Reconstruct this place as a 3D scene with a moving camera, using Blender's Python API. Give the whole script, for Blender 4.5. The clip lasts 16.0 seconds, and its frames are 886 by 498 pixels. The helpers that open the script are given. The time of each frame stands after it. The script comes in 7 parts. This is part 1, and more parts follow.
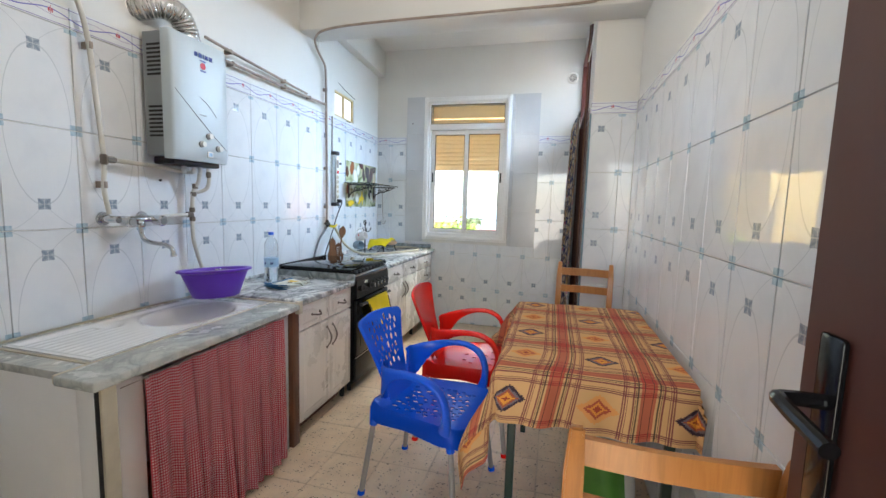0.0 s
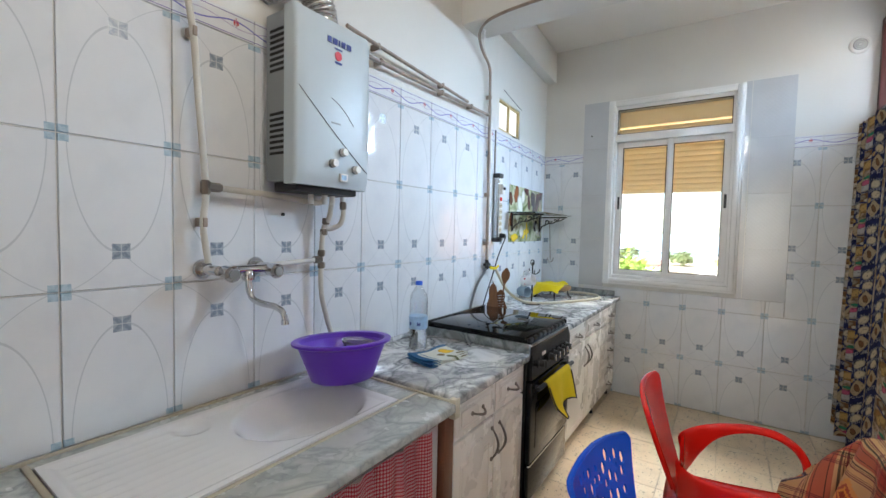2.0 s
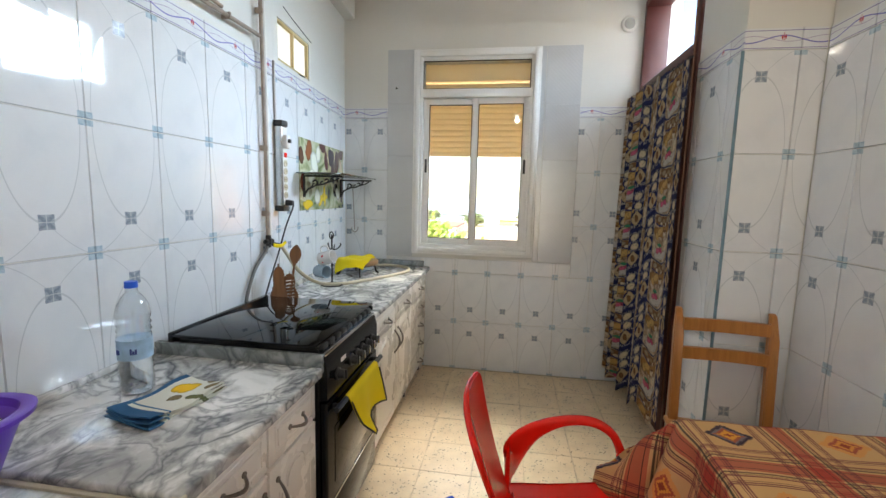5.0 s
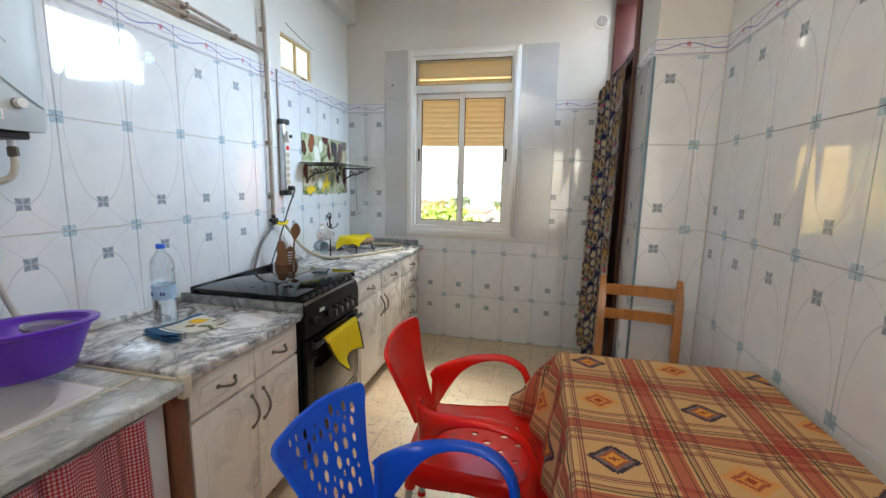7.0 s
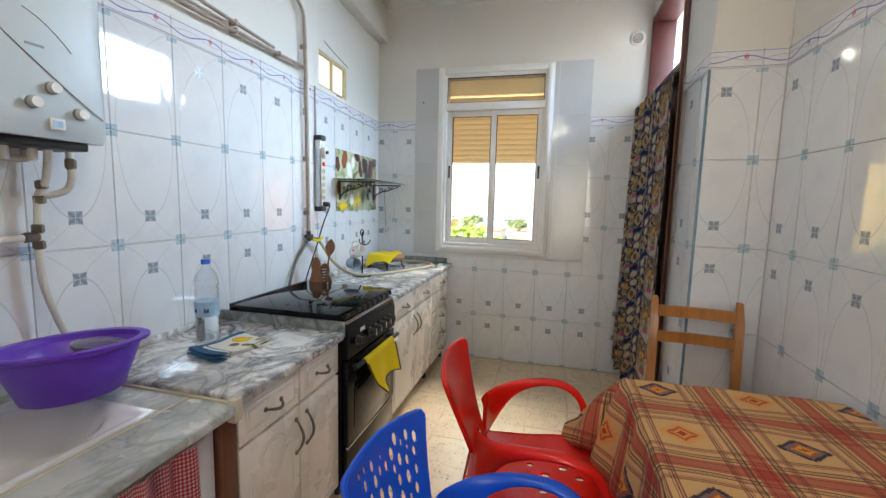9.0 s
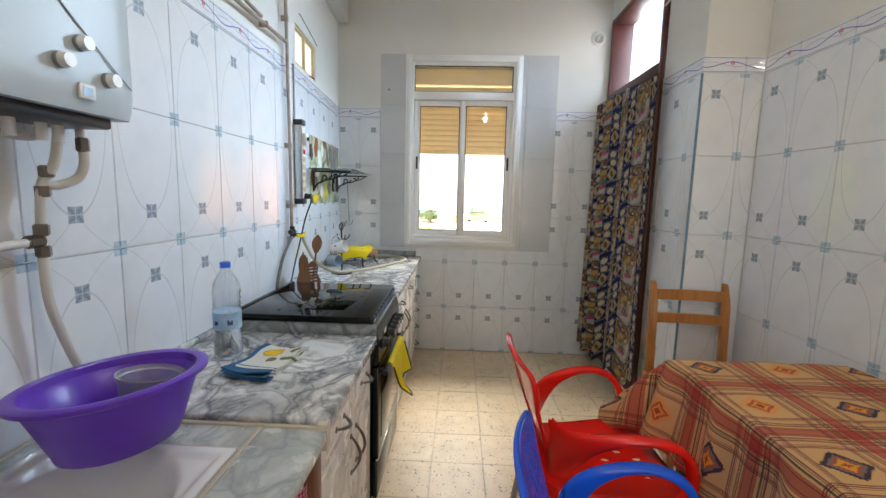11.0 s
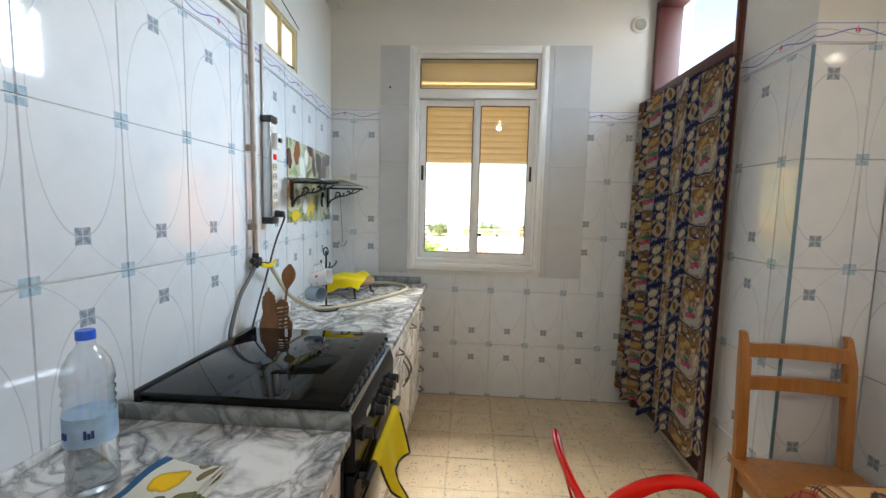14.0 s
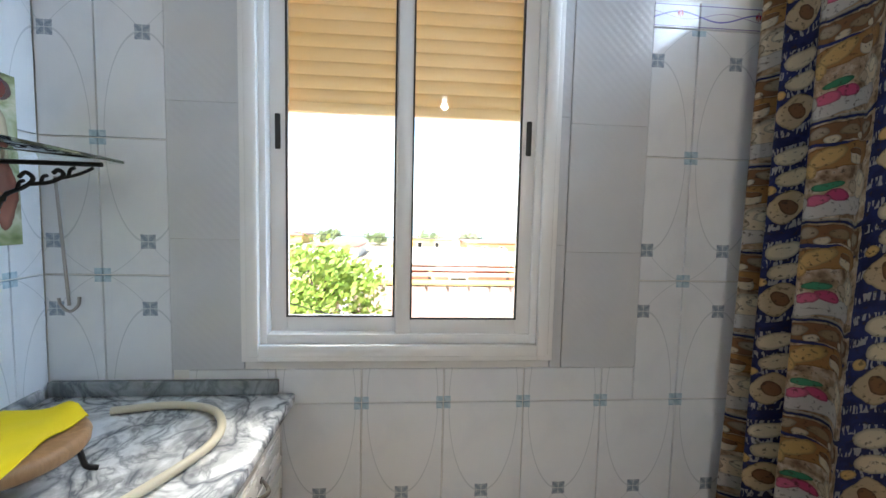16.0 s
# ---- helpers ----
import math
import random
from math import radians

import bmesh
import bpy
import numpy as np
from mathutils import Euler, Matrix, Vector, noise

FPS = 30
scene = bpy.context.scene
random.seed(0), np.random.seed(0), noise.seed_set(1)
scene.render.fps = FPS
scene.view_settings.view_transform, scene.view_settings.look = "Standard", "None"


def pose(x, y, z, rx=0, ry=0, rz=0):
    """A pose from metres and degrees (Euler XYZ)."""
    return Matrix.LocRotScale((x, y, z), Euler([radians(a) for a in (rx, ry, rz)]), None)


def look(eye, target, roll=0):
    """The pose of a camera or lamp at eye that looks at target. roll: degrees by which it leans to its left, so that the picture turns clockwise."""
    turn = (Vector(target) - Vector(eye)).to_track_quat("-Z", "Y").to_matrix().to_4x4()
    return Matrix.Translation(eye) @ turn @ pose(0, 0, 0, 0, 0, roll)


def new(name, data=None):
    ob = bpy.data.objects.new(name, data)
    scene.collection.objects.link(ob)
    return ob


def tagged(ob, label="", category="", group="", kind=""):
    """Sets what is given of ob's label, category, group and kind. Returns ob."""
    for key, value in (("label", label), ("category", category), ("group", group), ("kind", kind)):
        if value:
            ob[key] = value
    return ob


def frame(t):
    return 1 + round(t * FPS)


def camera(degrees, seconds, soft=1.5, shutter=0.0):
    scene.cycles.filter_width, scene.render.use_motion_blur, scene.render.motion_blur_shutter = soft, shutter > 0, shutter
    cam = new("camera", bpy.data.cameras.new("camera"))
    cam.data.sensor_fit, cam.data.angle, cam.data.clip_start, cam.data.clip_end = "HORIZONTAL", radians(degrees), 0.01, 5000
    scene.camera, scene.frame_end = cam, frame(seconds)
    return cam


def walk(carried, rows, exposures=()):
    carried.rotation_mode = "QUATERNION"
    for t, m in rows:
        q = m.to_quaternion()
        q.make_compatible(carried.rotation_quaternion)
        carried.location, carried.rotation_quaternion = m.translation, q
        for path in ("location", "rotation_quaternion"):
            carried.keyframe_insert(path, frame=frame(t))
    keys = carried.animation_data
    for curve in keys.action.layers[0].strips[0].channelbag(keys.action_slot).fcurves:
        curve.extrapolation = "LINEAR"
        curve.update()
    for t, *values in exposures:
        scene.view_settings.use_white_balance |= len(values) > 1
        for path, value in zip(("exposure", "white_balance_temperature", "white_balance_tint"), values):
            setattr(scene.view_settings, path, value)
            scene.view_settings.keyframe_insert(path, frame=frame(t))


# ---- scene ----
cam = camera(93.2, 16.0)
PATH = [
    (0, (1.814, 0.685, 1.273), (1.315, 2.61, 1.059), 1.7),
    (0.5, (1.692, 0.864, 1.267), (0.997, 2.725, 1.039), 1.7),
    (1, (1.624, 1.052, 1.273), (0.608, 2.759, 1.042), 1.5),
    (1.5, (1.439, 1.25, 1.257), (0.26, 2.858, 1.096), 1.5),
    (2, (1.303, 1.383, 1.306), (0.182, 3.036, 1.211), 1.3),
    (2.5, (1.115, 1.635, 1.296), (0.261, 3.442, 1.227), 1.5),
    (3, (1.021, 1.884, 1.315), (0.432, 3.789, 1.167), 1.5),
    (3.5, (0.944, 2.079, 1.303), (0.665, 4.048, 1.088), 1.6),
    (3.7, (0.899, 2.154, 1.317), (0.752, 4.134, 1.077), 1.8),
    (5.8, (1.402, 1.64, 1.32), (0.972, 3.577, 1.069), 1.3),
    (6, (1.44, 1.594, 1.323), (0.986, 3.524, 1.057), 1.3),
    (6.5, (1.525, 1.552, 1.314), (1.041, 3.468, 1.005), 1.3),
    (7, (1.565, 1.575, 1.322), (1.124, 3.501, 1.011), 1.2),
    (7.5, (1.551, 1.57, 1.316), (1.122, 3.502, 1.029), 1.2),
    (8, (1.547, 1.544, 1.317), (1.033, 3.461, 1.067), 1.2),
    (8.2, (1.534, 1.538, 1.314), (0.992, 3.448, 1.074), 1.2),
    (10.3, (1.048, 1.732, 1.294), (0.801, 3.705, 1.081), 1.5),
    (10.5, (0.986, 1.716, 1.29), (0.8, 3.694, 1.061), 1.4),
    (11, (0.904, 1.596, 1.297), (0.833, 3.578, 1.041), 1.4),
    (11.5, (0.881, 1.53, 1.32), (0.841, 3.517, 1.098), 1.4),
    (12, (0.867, 1.497, 1.308), (0.798, 3.481, 1.068), 1.3),
    (12.5, (0.877, 1.492, 1.299), (0.788, 3.474, 1.043), 1.3),
    (13, (0.899, 1.583, 1.294), (0.766, 3.562, 1.037), 1.3),
    (13.5, (0.918, 1.819, 1.318), (0.72, 3.794, 1.067), 1.2),
    (14, (0.882, 2.142, 1.313), (0.761, 4.129, 1.119), 1.4),
    (14.5, (0.863, 2.512, 1.32), (0.885, 4.508, 1.188), 1.5),
    (15, (0.891, 2.942, 1.305), (1.023, 4.935, 1.195), 1.4),
    (15.5, (0.877, 3.372, 1.303), (1.087, 5.355, 1.15), 1.3),
    (16, (0.932, 3.77, 1.314), (1.093, 5.758, 1.166), 1.3),
]
EXPO = [(0, 2.24, 6250, 9), (1.4, 2.00, 6200, 9), (2.6, 2.02, 6750, 10), (3.7, 1.94, 7200, 10), (6.5, 1.96, 6950, 10), (12.5, 1.98, 6800, 10), (14.5, 1.86, 7200, 10), (16, 1.96, 6400, 10)]
walk(cam, [(t, look(eye, target, roll)) for t, eye, target, roll in PATH], EXPO)

# ---- light ----
world = bpy.data.worlds.new("world")
scene.world = world
world.use_nodes = True
wn = world.node_tree
sky = wn.nodes.new("ShaderNodeTexSky")
sky.sky_type, sky.sun_disc = "NISHITA", False
sky.sun_elevation, sky.sun_rotation = radians(52), radians(200)
wn.links.new(sky.outputs[0], wn.nodes["Background"].inputs[0])
wn.nodes["Background"].inputs[1].default_value = 0.15


def lamp(name, kind, m, power, color, size=None, size_y=None):
    data = bpy.data.lights.new(name, kind)
    data.energy, data.color = power, color
    if kind == "AREA":
        data.shape, data.size, data.size_y = "RECTANGLE", size, size_y
    elif kind == "POINT":
        data.shadow_soft_size = size
    ob = new(name, data)
    ob.matrix_world = m
    return ob


sun = lamp("sun", "SUN", look((0, 0, 0), (0.21, 0.58, -0.79)), 5.0, (1.0, 0.95, 0.87))
sun.data.angle = radians(0.5)
lamp("transom_daylight", "AREA", look((2.95, 5.02, 3.0), (1.0, 3.0, 1.5)), 165, (0.57, 0.77, 1.0), 1.6, 1.4)
lamp("window_skylight", "AREA", look((0.9, 6.6, 3.0), (0.95, 3.3, 0.5)), 85, (1.0, 0.96, 0.88), 2.4, 1.0)
lamp("ceiling_bulb_light", "POINT", pose(1.25, 2.08, 2.398), 4.4, (1.0, 0.92, 0.82), 0.028)

# unseen fill lamp, added behind the walker to brighten the near floor
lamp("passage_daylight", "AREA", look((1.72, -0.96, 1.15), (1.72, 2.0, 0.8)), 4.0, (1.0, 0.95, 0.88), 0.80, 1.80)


# ---- materials ----
class Graph:
    """A small helper that wires shader nodes."""

    def __init__(self, name):
        self.m = bpy.data.materials.new(name)
        self.m.use_nodes = True
        self.nt = self.m.node_tree
        self.p = self.nt.nodes["Principled BSDF"]
        self.out = self.nt.nodes["Material Output"]
        self._co = None

    def node(self, kind, **props):
        n = self.nt.nodes.new(kind)
        for k, v in props.items():
            setattr(n, k, v)
        return n

    def put(self, sock, v):
        if isinstance(v, bpy.types.NodeSocket):
            self.nt.links.new(v, sock)
        elif isinstance(v, (tuple, list)) and len(v) == 3 and len(sock.default_value) == 4:
            sock.default_value = (*v, 1)
        else:
            sock.default_value = v

    def co(self):
        if not self._co:
            self._co = self.node("ShaderNodeTexCoord").outputs["Object"]
        return self._co

    def xyz(self):
        s = self.node("ShaderNodeSeparateXYZ")
        self.put(s.inputs[0], self.co())
        return s.outputs[0], s.outputs[1], s.outputs[2]

    def math(self, op, a, b=0.0, c=0.0):
        n = self.node("ShaderNodeMath", operation=op)
        for i, v in enumerate((a, b, c)):
            self.put(n.inputs[i], v)
        return n.outputs[0]

    def noise(self, scale, detail=3.0, co=None, rough=0.55, distortion=0.0):
        n = self.node("ShaderNodeTexNoise")
        self.put(n.inputs["Vector"], co or self.co())
        self.put(n.inputs["Scale"], scale)
        self.put(n.inputs["Detail"], detail)
        self.put(n.inputs["Roughness"], rough)
        self.put(n.inputs["Distortion"], distortion)
        return n.outputs["Fac"]

    def voronoi(self, scale, feature="F1", co=None, out="Distance"):
        n = self.node("ShaderNodeTexVoronoi", feature=feature)
        self.put(n.inputs["Vector"], co or self.co())
        self.put(n.inputs["Scale"], scale)
        return n.outputs[out]

    def stretch(self, scale, co=None, offset=(0, 0, 0)):
        n = self.node("ShaderNodeMapping")
        self.put(n.inputs[0], co or self.co())
        n.inputs["Scale"].default_value = scale
        n.inputs["Location"].default_value = offset
        return n.outputs[0]

    def ramp(self, fac, stops, interp="LINEAR"):
        n = self.node("ShaderNodeValToRGB")
        self.put(n.inputs[0], fac)
        n.color_ramp.interpolation = interp
        els = n.color_ramp.elements
        while len(els) < len(stops):
            els.new(0.5)
        for e, (pos, c) in zip(els, stops):
            e.position = pos
            e.color = (*c, 1) if isinstance(c, tuple) else (c, c, c, 1)
        return n.outputs[0]

    def mix(self, fac, a, b, mode="MIX"):
        n = self.node("ShaderNodeMix", data_type="RGBA", blend_type=mode)
        self.put(n.inputs[0], fac)
        self.put(n.inputs[6], a)
        self.put(n.inputs[7], b)
        return n.outputs[2]

    def rand(self):
        return self.node("ShaderNodeObjectInfo").outputs["Random"]

    def band(self, v, centre, half):
        """1 where v lies within half of centre."""
        return self.math("LESS_THAN", self.math("ABSOLUTE", self.math("SUBTRACT", v, centre)), half)

    def bump(self, height, strength=0.2, dist=0.002):
        n = self.node("ShaderNodeBump")
        self.put(n.inputs["Height"], height)
        self.put(n.inputs["Strength"], strength)
        self.put(n.inputs["Distance"], dist)
        self.nt.links.new(n.outputs[0], self.p.inputs["Normal"])

    def done(self, color=None, rough=None, metal=None, **more):
        if color is not None:
            self.put(self.p.inputs["Base Color"], color)
        if rough is not None:
            self.put(self.p.inputs["Roughness"], rough)
        if metal is not None:
            self.put(self.p.inputs["Metallic"], metal)
        for k, v in more.items():
            self.put(self.p.inputs[k.replace("_", " ")], v)
        return self.m


def plain(name, color, rough=0.5, metal=0.0, vary=0.10, scale=6.0, fine=120.0, bump=0.08, dist=0.0008, **more):
    """A surface of one colour with wear at two scales."""
    g = Graph(name)
    low = tuple(c * (1 - vary) for c in color)
    big = g.noise(scale, 4)
    small = g.noise(fine, 3)
    col = g.mix(g.ramp(big, [(0.35, 0.0), (0.7, 1.0)]), low, color)
    col = g.mix(g.math("MULTIPLY", small, vary * 0.8), col, tuple(c * 0.6 for c in color))
    if bump:
        g.bump(small, bump, dist)
    r = g.math("ADD", g.math("MULTIPLY", g.math("SUBTRACT", big, 0.5), 0.15), rough)
    return g.done(col, r, metal, **more)


def wood(name, dark, light, rough=0.4, scale=1.0, axis=2):
    g = Graph(name)
    s = [28 * scale] * 3
    s[axis] = 2.2 * scale
    co = g.stretch(tuple(s))
    n = g.noise(1.0, 6, co, 0.6, 0.6)
    col = g.ramp(n, [(0.25, dark), (0.5, light), (0.62, tuple(c * 0.8 for c in light)), (0.8, light)])
    knots = g.voronoi(3.0)
    col = g.mix(g.ramp(knots, [(0.02, 0.7), (0.09, 0.0)]), col, tuple(c * 0.4 for c in dark))
    g.bump(n, 0.15, 0.001)
    return g.done(col, rough)


def tile_base(g):
    cloud = g.noise(5.0, 5, None, 0.6, 0.4)
    return g.ramp(cloud, [(0.3, (0.66, 0.69, 0.73)), (0.5, (0.73, 0.755, 0.785)), (0.75, (0.77, 0.785, 0.80))])


def deco_tile():
    g = Graph("oval_wall_tile")
    x, y, z = g.xyz()
    ax = g.math("ABSOLUTE", x)
    dz = g.math("SUBTRACT", z, 0.378)
    e = g.math("SQRT", g.math("ADD", g.math("POWER", g.math("DIVIDE", x, 0.106), 2.0), g.math("POWER", g.math("ABSOLUTE", g.math("DIVIDE", dz, 0.285)), 2.0)))
    line = g.band(e, 1.0, 0.011)
    inside = g.math("LESS_THAN", e, 1.0)
    t = g.math("MAXIMUM", g.math("SUBTRACT", 1.0, g.math("DIVIDE", ax, 0.118)), 0.0)
    arc = g.band(z, g.math("MULTIPLY", g.math("POWER", t, 1.5), 0.093), 0.0014)
    line = g.math("MAXIMUM", line, arc)
    mu, mv = g.math("DIVIDE", ax, 0.0205), g.math("DIVIDE", g.math("ABSOLUTE", g.math("SUBTRACT", z, 0.095)), 0.0205)
    mx, mn = g.math("MAXIMUM", mu, mv), g.math("MINIMUM", mu, mv)
    motif = g.math("LESS_THAN", g.math("ADD", mx, g.math("MULTIPLY", 0.05, g.math("SUBTRACT", 1.0, g.math("DIVIDE", mn, mx)))), 1.0)
    petal = g.band(mn, g.math("MULTIPLY", mx, 0.80), g.math("MULTIPLY", g.math("SUBTRACT", 1.15, mx), 0.42))
    swirl = g.mix(petal, (0.34, 0.39, 0.45), (0.22, 0.27, 0.34))
    swirl = g.mix(g.ramp(g.noise(150, 2), [(0.45, 0.0), (0.6, 0.5)]), swirl, (0.40, 0.44, 0.50))
    cross = g.band(mn, 0.0, 0.07)
    corner = g.math("MULTIPLY", g.math("GREATER_THAN", ax, 0.1015), g.math("MAXIMUM", g.math("LESS_THAN", z, 0.0195), g.math("GREATER_THAN", z, 0.3585)))
    col = tile_base(g)
    col = g.mix(g.math("MULTIPLY", inside, 0.35), col, (0.76, 0.79, 0.82))
    col = g.mix(g.math("MULTIPLY", line, 0.5), col, (0.40, 0.44, 0.48))
    cs = g.ramp(g.noise(90, 2), [(0.4, (0.28, 0.42, 0.53)), (0.6, (0.42, 0.56, 0.66))])
    col = g.mix(g.math("MULTIPLY", corner, 0.85), col, cs)
    col = g.mix(motif, col, swirl)
    col = g.mix(g.math("MULTIPLY", motif, g.math("MULTIPLY", cross, 0.6)), col, (0.62, 0.66, 0.70))
    h = g.math("ADD", g.noise(7.0, 1), g.math("MULTIPLY", g.math("MAXIMUM", line, motif), -0.15))
    h = g.math("ADD", h, g.math("MULTIPLY", g.math("MULTIPLY", inside, g.math("SUBTRACT", 1.0, g.math("MULTIPLY", e, e))), 3.2))
    g.bump(h, 0.35, 0.0012)
    return g.done(col, g.math("ADD", 0.045, g.math("MULTIPLY", motif, 0.2)), Specular_IOR_Level=0.8)


def relief_tile():
    g = Graph("plain_relief_tile")
    x, y, z = g.xyz()
    d1 = g.math("SINE", g.math("MULTIPLY", g.math("ADD", x, z), 230))
    d2 = g.math("SINE", g.math("MULTIPLY", g.math("SUBTRACT", x, z), 230))
    h = g.math("MULTIPLY", g.math("ADD", d1, d2), 0.5)
    g.bump(g.math("ADD", h, g.math("MULTIPLY", g.noise(9, 2), 2.0)), 0.25, 0.0008)
    col = g.ramp(g.noise(4, 4), [(0.3, (0.53, 0.55, 0.575)), (0.7, (0.60, 0.615, 0.635))])
    return g.done(col, 0.09, Specular_IOR_Level=0.6)


def border_tile():
    g = Graph("border_tile")
    x, y, z = g.xyz()
    w = g.math("MULTIPLY", g.math("SINE", g.math("MULTIPLY", x, 25.6)), 0.013)
    w2 = g.math("MULTIPLY", g.math("SINE", g.math("ADD", g.math("MULTIPLY", x, 25.6), 2.6)), 0.010)
    a = g.band(z, g.math("ADD", w, 0.037), 0.0022)
    b = g.band(z, g.math("ADD", w2, 0.039), 0.0011)
    rim = g.math("MAXIMUM", g.band(z, 0.007, 0.0014), g.band(z, 0.068, 0.0014))
    ax = g.math("ABSOLUTE", g.math("SUBTRACT", x, 0.062))
    leaf = g.math("LESS_THAN", g.math("ADD", g.math("MULTIPLY", g.math("ABSOLUTE", g.math("SUBTRACT", ax, 0.0055)), 3.0), g.math("ABSOLUTE", g.math("SUBTRACT", z, 0.045))), 0.0105)
    stem = g.math("MULTIPLY", g.math("LESS_THAN", ax, 0.0012), g.band(z, 0.047, 0.014))
    col = tile_base(g)
    col = g.mix(b, col, (0.42, 0.36, 0.52))
    col = g.mix(a, col, (0.20, 0.20, 0.52))
    col = g.mix(rim, col, (0.27, 0.25, 0.45))
    col = g.mix(g.math("MAXIMUM", leaf, stem), col, (0.48, 0.07, 0.09))
    g.bump(g.noise(9, 1), 0.3, 0.001)
    return g.done(col, 0.06, Specular_IOR_Level=0.7)


def marble(name, base, vein, warm=0.0, rough=0.12, cloud=0.8):
    g = Graph(name)
    co = g.mix(0.10, g.co(), g.noise_vec(4.0))
    low = g.noise(2.6, 3, co)
    mid = g.noise(6.5, 7, co, 0.62, 0.9)
    patch = g.ramp(mid, [(0.44, 0.0), (0.50, 0.30), (0.57, 0.80), (0.70, 1.0)])
    patch = g.math("MULTIPLY", patch, g.ramp(low, [(0.38, 0.25), (0.62, 1.0)]))
    col = g.mix(g.math("MULTIPLY", patch, cloud), base, tuple(c * 0.42 for c in base))

    def ridge(scale, width, dist, off):
        n = g.noise(scale, 5, g.stretch((1, 0.75, 1), co, (off, 0, 0)), 0.55, dist)
        return g.ramp(g.math("ABSOLUTE", g.math("SUBTRACT", n, 0.5)), [(0.0, 1.0), (width, 0.55), (width * 2.8, 0.0)])
    veins = g.math("MAXIMUM", g.math("MULTIPLY", ridge(4.5, 0.018, 0.7, 3), 0.9), g.math("MULTIPLY", ridge(10.0, 0.028, 0.9, 7), 0.65))
    col = g.mix(veins, col, vein)
    col = g.mix(g.ramp(g.noise(2.2, 4), [(0.5, 0.0), (0.8, warm)]), col, (0.55, 0.50, 0.38))
    g.bump(g.noise(60, 3), 0.04, 0.0005)
    return g.done(col, g.math("ADD", rough, g.math("MULTIPLY", g.noise(14, 3), 0.12)))


def noise_vec(self, scale):
    n = self.node("ShaderNodeTexNoise")
    self.put(n.inputs["Vector"], self.co())
    self.put(n.inputs["Scale"], scale)
    self.put(n.inputs["Detail"], 4.0)
    return n.outputs["Color"]


Graph.noise_vec = noise_vec


def floor_tile():
    g = Graph("speckled_floor_tile")
    big = g.noise(6.0, 4)
    col = g.ramp(big, [(0.3, (0.76, 0.60, 0.41)), (0.7, (0.86, 0.72, 0.52))])
    r = g.rand()
    col = g.mix(g.math("MULTIPLY", r, 0.30), col, (0.66, 0.50, 0.32))
    dots = g.voronoi(85.0)
    pick = g.noise(45.0, 1)
    spot = g.math("MULTIPLY", g.ramp(dots, [(0.24, 1.0), (0.34, 0.0)]), g.ramp(pick, [(0.53, 0.0), (0.58, 1.0)]))
    col = g.mix(g.math("MULTIPLY", spot, 0.9), col, (0.13, 0.09, 0.06))
    pale = g.ramp(g.voronoi(30.0), [(0.1, 0.5), (0.25, 0.0)])
    col = g.mix(g.math("MULTIPLY", pale, 0.5), col, (0.70, 0.66, 0.57))
    dirt = g.ramp(g.noise(1.7, 6, g.stretch((1, 1, 1), None, (3, 1, 0)), 0.7), [(0.50, 0.0), (0.70, 0.45)])
    col = g.mix(dirt, col, (0.42, 0.34, 0.24))
    x, y, z = g.xyz()
    e = g.math("MAXIMUM", g.math("ABSOLUTE", x), g.math("ABSOLUTE", y))
    col = g.mix(g.math("MULTIPLY", g.ramp(g.math("MULTIPLY", e, 8), [(0.95, 0.0), (1.0, 0.9)]), g.ramp(g.noise(4, 5), [(0.45, 0.05), (0.7, 0.9)])), col, (0.22, 0.16, 0.11))
    g.bump(g.noise(30, 4), 0.12, 0.001)
    return g.done(col, g.math("ADD", 0.25, g.math("MULTIPLY", g.noise(9, 4), 0.25)))


def stripes(g, v, bands):
    """Sum of soft-edged bands (centre, half width) along v."""
    total = None
    for c, h in bands:
        b = g.band(v, c, h)
        total = b if total is None else g.math("MAXIMUM", total, b)
    return total


